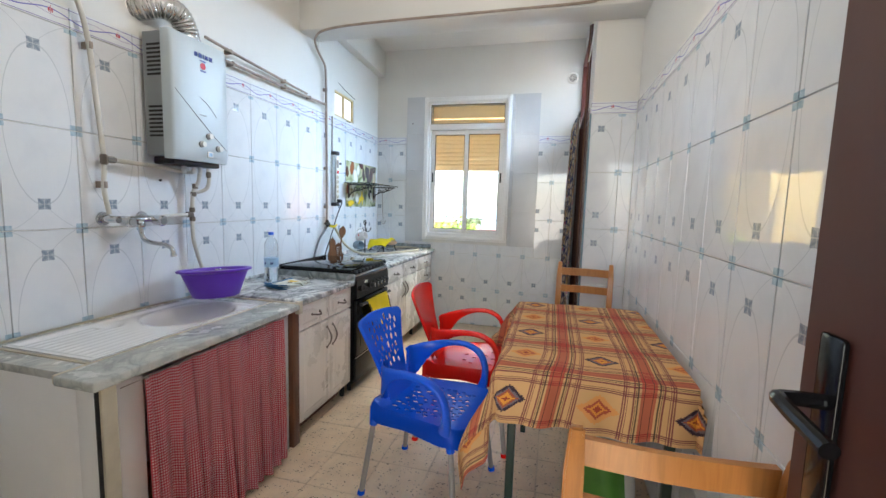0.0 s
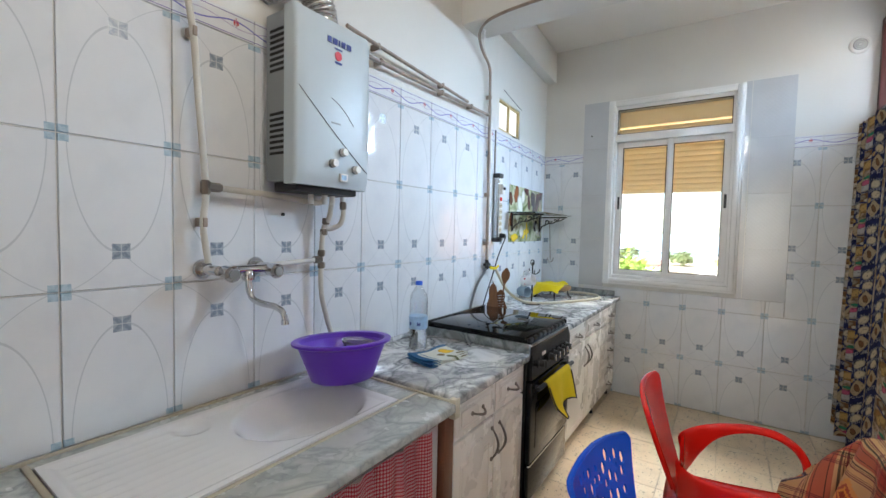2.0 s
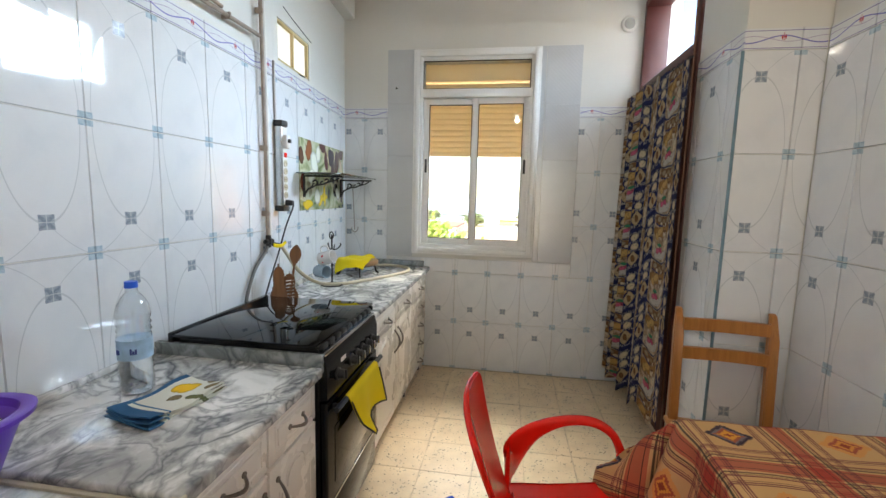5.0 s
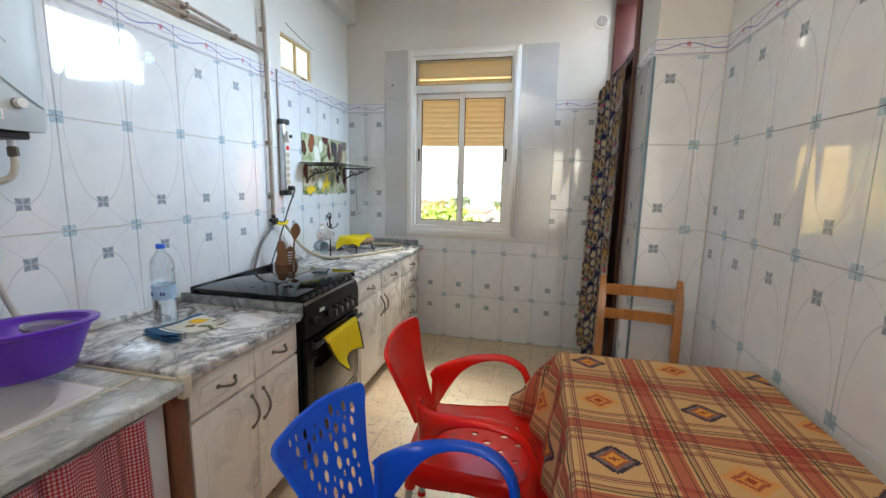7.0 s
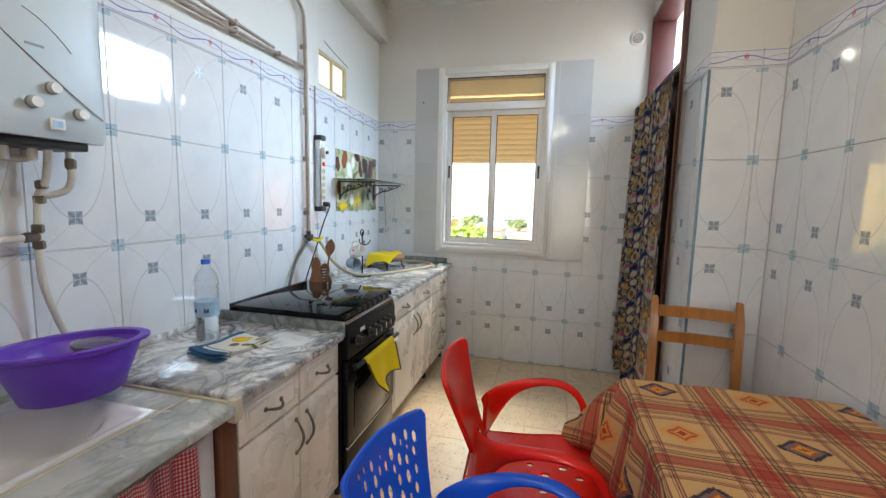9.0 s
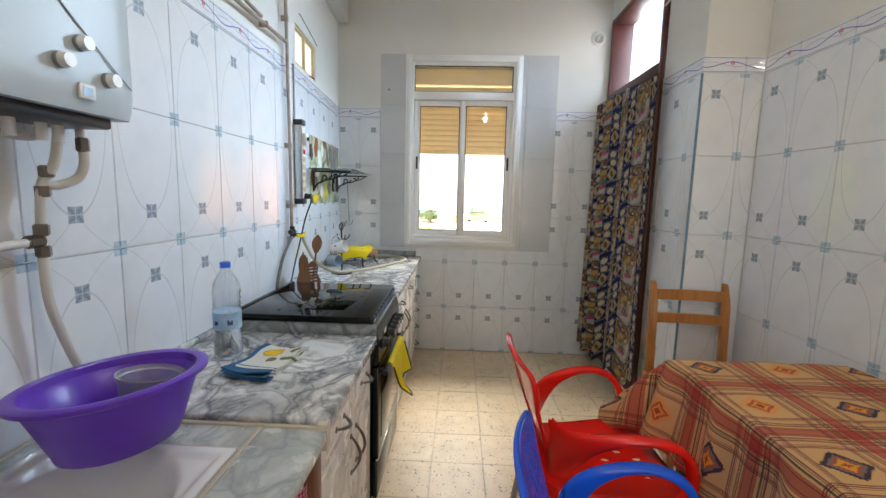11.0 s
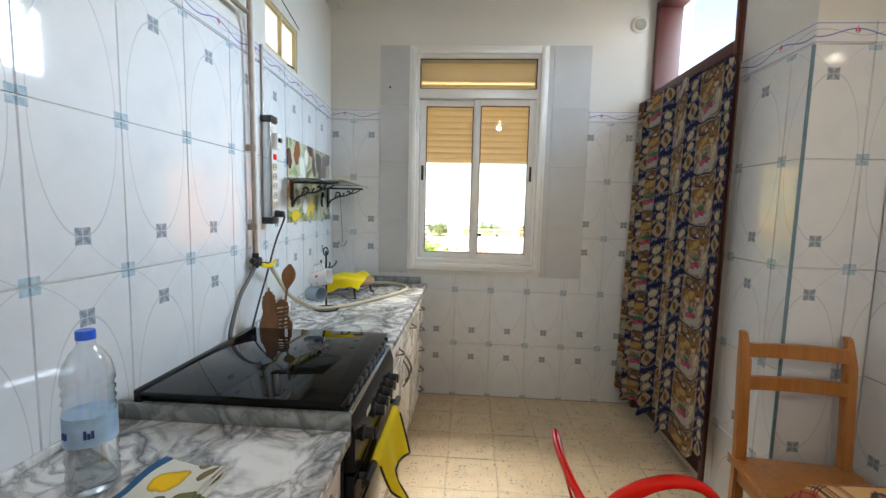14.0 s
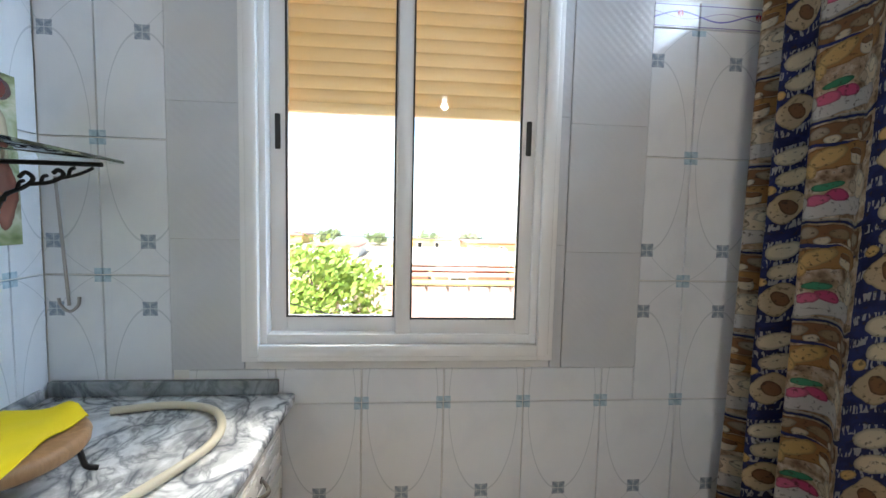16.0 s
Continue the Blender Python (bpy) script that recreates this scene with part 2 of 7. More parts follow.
def cloth_print():
    g = Graph("checked_tablecloth")
    uv = g.node("ShaderNodeUVMap").outputs[0]
    s = g.node("ShaderNodeSeparateXYZ")
    g.put(s.inputs[0], uv)
    u, v = s.outputs[0], s.outputs[1]
    pu, pv = 0.26, 0.26

    def rep(a, p):
        return g.math("MULTIPLY", g.math("FRACT", g.math("DIVIDE", g.math("ADD", a, 10 * p), p)), p)
    ru, rv = rep(u, pu), rep(v, pv)
    cream, red, dark, brown = (0.70, 0.42, 0.19), (0.42, 0.028, 0.028), (0.035, 0.035, 0.03), (0.17, 0.035, 0.045)
    col = g.mix(g.noise(8, 3), cream, tuple(c * 0.86 for c in cream))
    for r in (rv, ru):
        w = pv if r is rv else pu
        m = w * 0.5
        col = g.mix(g.math("MULTIPLY", g.band(r, m, 0.021), 0.70), col, red)
        col = g.mix(g.math("MULTIPLY", stripes(g, r, [(m - 0.041, 0.0022), (m + 0.041, 0.0022), (m - 0.063, 0.0018), (m - 0.069, 0.0018), (m + 0.063, 0.0018), (m + 0.069, 0.0018), (m - 0.057, 0.0009), (m + 0.057, 0.0009)]), 0.85), col, brown)
        col = g.mix(g.math("MULTIPLY", stripes(g, r, [(m - 0.0295, 0.0022), (m + 0.0295, 0.0022), (m - 0.0355, 0.0008), (m + 0.0355, 0.0008), (m - 0.012, 0.0010), (m + 0.012, 0.0010)]), 0.85), col, dark)
    # motifs midway between the bands
    cu = g.math("SUBTRACT", g.math("ABSOLUTE", g.math("SUBTRACT", ru, pu * 0.5)), pu * 0.5)
    cv = g.math("SUBTRACT", g.math("ABSOLUTE", g.math("SUBTRACT", rv, pv * 0.5)), pv * 0.5)
    iu = g.math("FLOOR", g.math("DIVIDE", g.math("ADD", u, 10.5 * pu), pu))
    iv = g.math("FLOOR", g.math("DIVIDE", g.math("ADD", v, 10.5 * pv), pv))
    par = g.math("MODULO", g.math("ADD", iu, iv), 2.0)

    def stair(a):
        return g.math("MULTIPLY", g.math("ROUND", g.math("DIVIDE", a, 0.005)), 0.005)
    d = g.math("ADD", g.math("MULTIPLY", g.math("ABSOLUTE", stair(cu)), 0.85), g.math("ABSOLUTE", stair(cv)))
    orange = g.ramp(g.math("MULTIPLY", d, 14), [(0.0, (0.35, 0.06, 0.03)), (0.14, (0.75, 0.30, 0.06)), (0.30, (0.45, 0.10, 0.05)), (0.44, (0.72, 0.33, 0.10)), (0.58, (0.72, 0.33, 0.10))], "CONSTANT")
    navy = g.ramp(g.math("MULTIPLY", d, 14), [(0.0, (0.35, 0.06, 0.03)), (0.12, (0.78, 0.34, 0.05)), (0.30, (0.40, 0.10, 0.05)), (0.42, (0.20, 0.16, 0.17)), (0.52, (0.055, 0.035, 0.05))], "CONSTANT")
    mot = g.mix(par, orange, navy)
    col = g.mix(g.math("LESS_THAN", d, 0.049), col, mot)
    weave = g.math("SINE", g.math("MULTIPLY", u, 2600))
    g.bump(g.math("ADD", weave, g.math("MULTIPLY", g.noise(12, 4), 5.0)), 0.15, 0.0008)
    return g.done(col, 0.7, Specular_IOR_Level=0.2)


def gingham():
    g = Graph("red_gingham")
    uv = g.node("ShaderNodeUVMap").outputs[0]
    s = g.node("ShaderNodeSeparateXYZ")
    g.put(s.inputs[0], uv)
    a = g.math("GREATER_THAN", g.math("SINE", g.math("MULTIPLY", s.outputs[0], 620)), 0.0)
    b = g.math("GREATER_THAN", g.math("SINE", g.math("MULTIPLY", s.outputs[1], 620)), 0.0)
    f = g.math("MULTIPLY", g.math("ADD", a, b), 0.5)
    col = g.ramp(f, [(0.0, (0.92, 0.82, 0.82)), (0.4, (0.78, 0.20, 0.23)), (0.8, (0.64, 0.02, 0.06))], "CONSTANT")
    col = g.mix(g.math("MULTIPLY", g.noise(5, 3), 0.3), col, (0.35, 0.05, 0.07))
    return g.done(col, 0.85, Transmission_Weight=0.0)


def blobs(g, col, x, y, shapes):
    """Lay soft ovals (cx, cy, rx, ry, tilt, colour, squareness) over col, in the plane x, y."""
    for cx, cy, rx, ry, tilt, c, p in shapes:
        ct, st = math.cos(radians(tilt)), math.sin(radians(tilt))
        dx, dy = g.math("SUBTRACT", x, cx), g.math("SUBTRACT", y, cy)
        a = g.math("ABSOLUTE", g.math("DIVIDE", g.math("ADD", g.math("MULTIPLY", dx, ct), g.math("MULTIPLY", dy, st)), rx))
        b = g.math("ABSOLUTE", g.math("DIVIDE", g.math("SUBTRACT", g.math("MULTIPLY", dy, ct), g.math("MULTIPLY", dx, st)), ry))
        d = g.math("ADD", g.math("POWER", a, p), g.math("POWER", b, p))
        dark, k = tuple(v * 0.45 for v in c), (0.55, 1.0)
        shade = g.ramp(d, [(0.0, c), (0.45, c), (1.0, dark)])
        col = g.mix(g.ramp(d, [(0.92, 1.0), (1.0, 0.0)]), col, shade)
    return col


def food_print():
    """Curtain print: blocks of baker's still lifes between navy columns with pale rounds."""
    g = Graph("patterned_curtain")
    uv = g.node("ShaderNodeUVMap").outputs[0]
    warp = g.mix(0.012, uv, g.noise_at(uv, 30.0))
    s = g.node("ShaderNodeSeparateXYZ")
    g.put(s.inputs[0], warp)
    u, v = s.outputs[0], s.outputs[1]
    x = g.math("MULTIPLY", g.math("FRACT", g.math("DIVIDE", u, 0.34)), 0.34)
    v = g.math("ADD", v, g.math("ADD", g.math("MULTIPLY", g.math("FLOOR", g.math("DIVIDE", u, 0.34)), 0.09), g.math("MULTIPLY", x, 0.12)))
    y = g.math("MULTIPLY", g.math("FRACT", g.math("DIVIDE", v, 0.235)), 0.235)
    n = g.noise(28.0, 3, uv)
    navy = g.mix(g.ramp(n, [(0.45, 0.0), (0.6, 1.0)]), (0.012, 0.018, 0.085), (0.025, 0.035, 0.15))
    # pale lettering strokes on the navy
    w = g.math("MULTIPLY", g.band(g.math("FRACT", g.math("MULTIPLY", y, 21)), 0.5, 0.20), g.ramp(g.noise(160, 1, g.stretch((1, 0.25, 1), uv)), [(0.50, 0.0), (0.54, 0.8)]))
    navy = g.mix(w, navy, (0.55, 0.52, 0.50))
    photo = g.ramp(n, [(0.35, (0.20, 0.12, 0.07)), (0.5, (0.52, 0.37, 0.24)), (0.65, (0.74, 0.64, 0.50))])
    brown, cream, tan = (0.26, 0.13, 0.06), (0.76, 0.66, 0.48), (0.70, 0.46, 0.18)
    col = blobs(g, navy, x, y, [
        (0.112, 0.117, 0.116, 0.115, 0, (0.58, 0.51, 0.42), 12)])
    inner = g.math("MULTIPLY", g.math("LESS_THAN", g.math("ABSOLUTE", g.math("SUBTRACT", x, 0.112)), 0.111), g.math("LESS_THAN", g.math("ABSOLUTE", g.math("SUBTRACT", y, 0.119)), 0.111))
    col = g.mix(inner, col, photo)
    col = blobs(g, col, x, y, [
        (0.108, 0.205, 0.100, 0.022, 0, brown, 6),
        (0.040, 0.208, 0.026, 0.014, 8, (0.46, 0.36, 0.25), 2),
        (0.105, 0.205, 0.026, 0.012, 0, (0.40, 0.28, 0.16), 2),
        (0.170, 0.208, 0.026, 0.014, -8, (0.46, 0.36, 0.25), 2),
        (0.075, 0.192, 0.012, 0.009, 0, cream, 2),
        (0.140, 0.190, 0.015, 0.010, 0, cream, 2),
        (0.110, 0.176, 0.100, 0.004, 4, (0.03, 0.04, 0.16), 6),
        (0.120, 0.150, 0.104, 0.026, -6, (0.45, 0.23, 0.08), 4),
        (0.078, 0.148, 0.026, 0.018, 0, cream, 4),
        (0.078, 0.158, 0.026, 0.007, 0, brown, 3),
        (0.148, 0.150, 0.042, 0.020, -24, tan, 2),
        (0.182, 0.122, 0.022, 0.018, 40, tan, 2),
        (0.048, 0.085, 0.040, 0.038, 30, (0.80, 0.68, 0.50), 2),
        (0.040, 0.100, 0.020, 0.015, -15, (0.86, 0.78, 0.60), 2),
        (0.085, 0.080, 0.018, 0.014, 0, (0.60, 0.48, 0.34), 2),
        (0.110, 0.035, 0.090, 0.020, -8, (0.66, 0.62, 0.58), 5),
        (0.120, 0.060, 0.024, 0.013, 15, (0.66, 0.10, 0.22), 2),
        (0.158, 0.052, 0.026, 0.014, -10, (0.72, 0.16, 0.28), 2),
        (0.140, 0.082, 0.030, 0.009, -6, (0.07, 0.32, 0.17), 2),
        (0.190, 0.045, 0.013, 0.017, 0, (0.60, 0.55, 0.46), 2),
        (0.280, 0.070, 0.034, 0.034, 45, (0.60, 0.46, 0.28), 6),
        (0.278, 0.070, 0.012, 0.024, -25, brown, 2),
        (0.278, 0.195, 0.032, 0.022, 0, cream, 2),
        (0.272, 0.140, 0.030, 0.021, 10, (0.78, 0.66, 0.46), 2),
        (0.312, 0.118, 0.014, 0.012, 0, tan, 2)])
    det = g.noise(95, 4, uv)
    col = g.mix(g.ramp(det, [(0.34, 0.7), (0.43, 0.0)]), col, (0.05, 0.03, 0.02))
    g.bump(g.noise(300, 2, uv), 0.1, 0.0005)
    return g.done(col, 0.85)


def noise_at(self, co, scale):
    n = self.node("ShaderNodeTexNoise")
    self.put(n.inputs["Vector"], co)
    self.put(n.inputs["Scale"], scale)
    return n.outputs["Color"]


Graph.noise_at = noise_at


def frosted():
    g = Graph("frosted_pane")
    tr = g.node("ShaderNodeBsdfTranslucent")
    tr.inputs[0].default_value = (0.85, 0.87, 0.88, 1)
    mx = g.node("ShaderNodeMixShader")
    mx.inputs[0].default_value = 0.12
    g.put(g.p.inputs["Roughness"], 0.15)
    g.nt.links.new(tr.outputs[0], mx.inputs[1])
    g.nt.links.new(g.p.outputs[0], mx.inputs[2])
    g.nt.links.new(mx.outputs[0], g.out.inputs[0])
    return g.m


def shutter_slat():
    """Thin beige plastic that glows a little where daylight falls on its back."""
    g = Graph("beige_roller_slat")
    col = g.mix(g.noise(14, 3), (0.90, 0.76, 0.52), (0.84, 0.69, 0.45))
    g.done(col, 0.45)
    tr = g.node("ShaderNodeBsdfTranslucent")
    g.put(tr.inputs[0], col)
    mx = g.node("ShaderNodeMixShader")
    mx.inputs[0].default_value = 0.17
    g.nt.links.new(g.p.outputs[0], mx.inputs[1])
    g.nt.links.new(tr.outputs[0], mx.inputs[2])
    g.nt.links.new(mx.outputs[0], g.out.inputs[0])
    return g.m


def glass(name, tint=(1, 1, 1), rough=0.0):
    g = Graph(name)
    return g.done(tint, rough, 0.0, Transmission_Weight=1.0, IOR=1.45)


def pane_glass():
    """A thin pane: mostly clear, with the gloss of glass."""
    g = Graph("window_glass")
    fres = g.node("ShaderNodeFresnel")
    fres.inputs[0].default_value = 1.5
    tr = g.node("ShaderNodeBsdfTransparent")
    gl = g.node("ShaderNodeBsdfGlossy")
    gl.inputs["Roughness"].default_value = 0.01
    tr.inputs[0].default_value = (0.95, 0.97, 0.96, 1)
    mx = g.node("ShaderNodeMixShader")
    g.nt.links.new(fres.outputs[0], mx.inputs[0])
    g.nt.links.new(tr.outputs[0], mx.inputs[1])
    g.nt.links.new(gl.outputs[0], mx.inputs[2])
    g.nt.links.new(mx.outputs[0], g.out.inputs[0])
    return g.m


def film_plastic():
    """Thin clear plastic: see-through, glossy towards its edges."""
    g = Graph("clear_thin_plastic")
    lw = g.node("ShaderNodeLayerWeight")
    tr = g.node("ShaderNodeBsdfTransparent")
    tr.inputs[0].default_value = (0.93, 0.96, 0.98, 1)
    gl = g.node("ShaderNodeBsdfGlossy")
    gl.inputs["Roughness"].default_value = 0.06
    mx = g.node("ShaderNodeMixShader")
    g.put(mx.inputs[0], g.math("ADD", 0.10, g.math("MULTIPLY", 0.8, g.math("POWER", lw.outputs["Facing"], 2.0))))
    g.nt.links.new(tr.outputs[0], mx.inputs[1])
    g.nt.links.new(gl.outputs[0], mx.inputs[2])
    g.nt.links.new(mx.outputs[0], g.out.inputs[0])
    return g.m


def poster_print():
    """Printed glass picture: pale green ground, dark red petals, white shells, a yellow starfish."""
    g = Graph("flower_print")
    co = g.mix(0.05, g.co(), g.noise_vec(9.0))
    s = g.node("ShaderNodeSeparateXYZ")
    g.put(s.inputs[0], co)
    y = g.math("SUBTRACT", s.outputs[1], 0.025)
    z = g.math("SUBTRACT", s.outputs[2], 0.025)
    n1 = g.noise(5.0, 4, co, 0.6, 1.0)
    col = g.ramp(n1, [(0.36, (0.05, 0.07, 0.02)), (0.44, (0.22, 0.27, 0.12)), (0.52, (0.44, 0.47, 0.30)), (0.60, (0.60, 0.60, 0.44)), (0.70, (0.16, 0.12, 0.05))])
    red, white, ink, yel = (0.13, 0.025, 0.02), (0.82, 0.84, 0.74), (0.02, 0.02, 0.035), (0.85, 0.62, 0.04)
    col = blobs(g, col, y, z, [
        (-0.33, 0.16, 0.03, 0.05, 0, red, 2), (-0.34, 0.30, 0.035, 0.05, 10, (0.12, 0.06, 0.04), 2),
        (-0.24, 0.34, 0.035, 0.07, -10, (0.30, 0.10, 0.04), 2), (-0.16, 0.27, 0.05, 0.08, 30, white, 2),
        (-0.20, 0.20, 0.06, 0.035, 20, white, 2), (-0.10, 0.33, 0.04, 0.05, 0, white, 2),
        (-0.03, 0.38, 0.05, 0.03, -20, red, 2), (0.03, 0.30, 0.03, 0.06, 10, red, 2),
        (0.12, 0.33, 0.05, 0.055, 0, ink, 2), (0.15, 0.24, 0.03, 0.08, 0, ink, 2),
        (0.22, 0.30, 0.04, 0.09, -8, red, 2), (0.30, 0.36, 0.05, 0.03, 0, red, 2),
        (0.30, 0.24, 0.035, 0.10, 10, (0.62, 0.52, 0.34), 2), (0.04, 0.19, 0.05, 0.04, 0, (0.60, 0.52, 0.32), 2),
        (0.20, 0.12, 0.05, 0.05, 0, ink, 2), (0.24, 0.10, 0.03, 0.04, 30, white, 2), (0.32, 0.12, 0.03, 0.08, 0, (0.34, 0.12, 0.08), 2),
        (-0.03, 0.07, 0.09, 0.022, 5, yel, 2), (0.00, 0.08, 0.018, 0.07, 8, yel, 2), (-0.06, 0.05, 0.05, 0.016, 40, yel, 2),
        (-0.26, 0.03, 0.07, 0.025, 0, yel, 2), (-0.12, 0.08, 0.05, 0.05, 0, white, 2)])
    return g.done(col, 0.08, Specular_IOR_Level=0.6)


def dots_cloth():
    g = Graph("printed_tea_towel")
    uv = g.node("ShaderNodeUVMap").outputs[0]
    s = g.node("ShaderNodeSeparateXYZ")
    g.put(s.inputs[0], uv)
    u, v = s.outputs[0], s.outputs[1]
    col = g.mix(g.noise(30, 2, uv), (0.70, 0.70, 0.62), (0.62, 0.62, 0.55))
    uv = g.mix(0.10, uv, g.noise_at(uv, 6.0))
    s2 = g.node("ShaderNodeSeparateXYZ")
    g.put(s2.inputs[0], uv)
    u2, v2 = g.math("SUBTRACT", s2.outputs[0], 0.05), g.math("SUBTRACT", s2.outputs[1], 0.05)
    leaf, lemon = (0.20, 0.15, 0.07), (0.86, 0.52, 0.01)
    col = blobs(g, col, u2, v2, [(0.42, 0.55, 0.10, 0.07, 30, leaf, 2), (0.55, 0.80, 0.05, 0.14, -20, (0.14, 0.15, 0.06), 2), (0.80, 0.80, 0.10, 0.06, 30, leaf, 2), (0.90, 0.62, 0.05, 0.10, 0, leaf, 2), (0.66, 0.42, 0.14, 0.20, -15, lemon, 2.4)])
    edge = g.math("MAXIMUM", g.math("LESS_THAN", u, 0.17), g.math("LESS_THAN", v, 0.12))
    col = g.mix(edge, col, (0.02, 0.10, 0.22))
    col = g.mix(g.band(u, 0.23, 0.012), col, (0.05, 0.16, 0.28))
    g.bump(g.noise(90, 3, uv), 0.3, 0.001)
    return g.done(col, 0.9)


def leaf_mat(name, c1, c2):
    g = Graph(name)
    r = g.node("ShaderNodeNewGeometry").outputs["Random Per Island"]
    return g.done(g.mix(r, c1, c2), 0.6)


M = {}
M["tile"] = deco_tile()
M["relief"] = relief_tile()
M["border"] = border_tile()
M["grout"] = plain("tile_grout", (0.40, 0.41, 0.42), 0.8)
M["floor"] = floor_tile()
M["floor_grout"] = plain("floor_grout", (0.56, 0.43, 0.29), 0.9)
M["plaster"] = plain("white_wall_paint", (0.70, 0.695, 0.665), 0.45, vary=0.05, scale=2.0, fine=45, bump=0.12, dist=0.002)
M["ceiling"] = plain("ceiling_paint", (0.80, 0.79, 0.76), 0.6, vary=0.05, scale=1.5, fine=40, bump=0.1, dist=0.002)
M["marble"] = marble("white_grey_marble", (0.84, 0.84, 0.83), (0.09, 0.10, 0.12), 0.15, 0.12, 1.0)
M["marble_old"] = marble("worn_green_grey_marble", (0.56, 0.58, 0.56), (0.30, 0.33, 0.32), 0.4, 0.2, 0.4)
M["kerb"] = marble("grey_marble_edging", (0.30, 0.33, 0.34), (0.10, 0.12, 0.13), 0.1)
M["putty"] = plain("yellowed_grout", (0.64, 0.58, 0.45), 0.8, vary=0.3)
M["ceramic"] = plain("white_ceramic", (0.80, 0.80, 0.80), 0.12, vary=0.04, bump=0.0)
M["cab"] = plain("cream_lacquer", (0.80, 0.75, 0.68), 0.28, vary=0.05, fine=60, bump=0.04)
M["dark"] = plain("dark_void", (0.03, 0.03, 0.03), 0.9)
M["brownwood"] = wood("dark_brown_wood", (0.07, 0.025, 0.012), (0.16, 0.06, 0.03), 0.4)
M["pine"] = wood("orange_pine", (0.30, 0.10, 0.025), (0.46, 0.19, 0.05), 0.28)
M["bat"] = wood("brown_spoon_wood", (0.085, 0.035, 0.014), (0.18, 0.075, 0.028), 0.4)
M["doorpaint"] = plain("dark_red_brown_paint", (0.085, 0.022, 0.014), 0.6, vary=0.2)
M["frame_red"] = plain("red_brown_frame_paint", (0.09, 0.022, 0.018), 0.45, vary=0.2)
M["red"] = plain("red_plastic", (0.84, 0.014, 0.008), 0.22, vary=0.05, bump=0.03)
M["blue"] = plain("blue_plastic", (0.006, 0.10, 0.72), 0.22, vary=0.05, bump=0.03)
M["steel"] = plain("grey_painted_tube", (0.36, 0.34, 0.32), 0.4, 0.6, vary=0.1)
M["purple"] = plain("purple_plastic", (0.13, 0.03, 0.52), 0.35, vary=0.08, bump=0.04)
M["black"] = plain("black_enamel", (0.006, 0.006, 0.007), 0.14, vary=0.2, Specular_IOR_Level=0.3)
M["blackglass"] = plain("black_glass", (0.003, 0.003, 0.003), 0.02, vary=0.1, bump=0.0, Specular_IOR_Level=0.3)
M["blackmat"] = plain("black_plastic", (0.015, 0.015, 0.016), 0.45)
M["iron"] = plain("black_wrought_iron", (0.018, 0.016, 0.015), 0.4, 0.4)
M["chrome"] = plain("chrome", (0.62, 0.62, 0.63), 0.14, 1.0, vary=0.08, bump=0.0)
M["bronze"] = plain("antique_handle_metal", (0.23, 0.20, 0.17), 0.3, 0.9)
M["brass"] = plain("dull_brass", (0.33, 0.25, 0.10), 0.35, 0.9)
M["pipe"] = plain("cream_painted_pipe", (0.66, 0.64, 0.58), 0.35, vary=0.2, fine=30)
M["oldpipe"] = plain("brown_stained_pipe", (0.40, 0.32, 0.26), 0.45, vary=0.4, fine=20, scale=20)
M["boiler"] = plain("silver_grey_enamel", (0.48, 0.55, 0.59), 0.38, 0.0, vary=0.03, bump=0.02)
# darker than the front cover; on case, knob bases and relief lines
M["boiler_side"] = plain("darker_heater_grey", (0.26, 0.28, 0.29), 0.35, 0.1, vary=0.05)
M["alu"] = plain("aluminium_foil_duct", (0.58, 0.58, 0.57), 0.25, 1.0, vary=0.15, fine=60)
M["pvc"] = plain("white_window_lacquer", (0.82, 0.82, 0.81), 0.22, vary=0.03, bump=0.0)
M["whiteplastic"] = plain("white_plastic", (0.74, 0.73, 0.70), 0.35, vary=0.05)
M["gasket"] = plain("black_gasket", (0.02, 0.02, 0.02), 0.6)
M["shutter"] = shutter_slat()
# hose colour darkened to stand in for the soft shadow band there
M["hose_shadow_grey"] = plain("shadow_dark_hose_rubber", (0.15, 0.15, 0.15), 0.6, vary=0.15)
M["glass"] = pane_glass()
M["frosted"] = frosted()
M["sea"] = plain("hazy_sea", (0.45, 0.55, 0.60), 0.35, vary=0.1, scale=0.01, fine=0.3, bump=0.0)
M["shelfglass"] = glass("green_edge_glass", (0.72, 0.86, 0.80), 0.02)
M["cloth"] = cloth_print()
M["gingham"] = gingham()
M["curtain"] = food_print()
M["yellow"] = plain("yellow_microfibre", (0.88, 0.68, 0.010), 0.9, vary=0.12, fine=200, bump=0.3, dist=0.001)
M["towel"] = dots_cloth()
M["hose"] = plain("cream_rubber_hose", (0.60, 0.53, 0.38), 0.45, vary=0.12)
M["poster"] = poster_print()
M["bottle"] = film_plastic()
M["water"] = glass("water", (0.95, 0.98, 1.0), 0.0)
M["label_blue"] = plain("blue_label", (0.42, 0.64, 0.88), 0.4, vary=0.35, scale=25)
M["cap_blue"] = plain("blue_cap", (0.01, 0.12, 0.72), 0.35)
M["tubclear"] = plain("milky_plastic", (0.80, 0.79, 0.86), 0.2, Transmission_Weight=0.8)
M["tablesteel"] = plain("dark_green_painted_steel", (0.012, 0.03, 0.022), 0.35)
M["navyink"] = plain("navy_ink", (0.03, 0.05, 0.25), 0.4)
M["redink"] = plain("red_ink", (0.60, 0.03, 0.05), 0.4)
M["green"] = plain("green_plastic", (0.10, 0.30, 0.04), 0.4, vary=0.3)
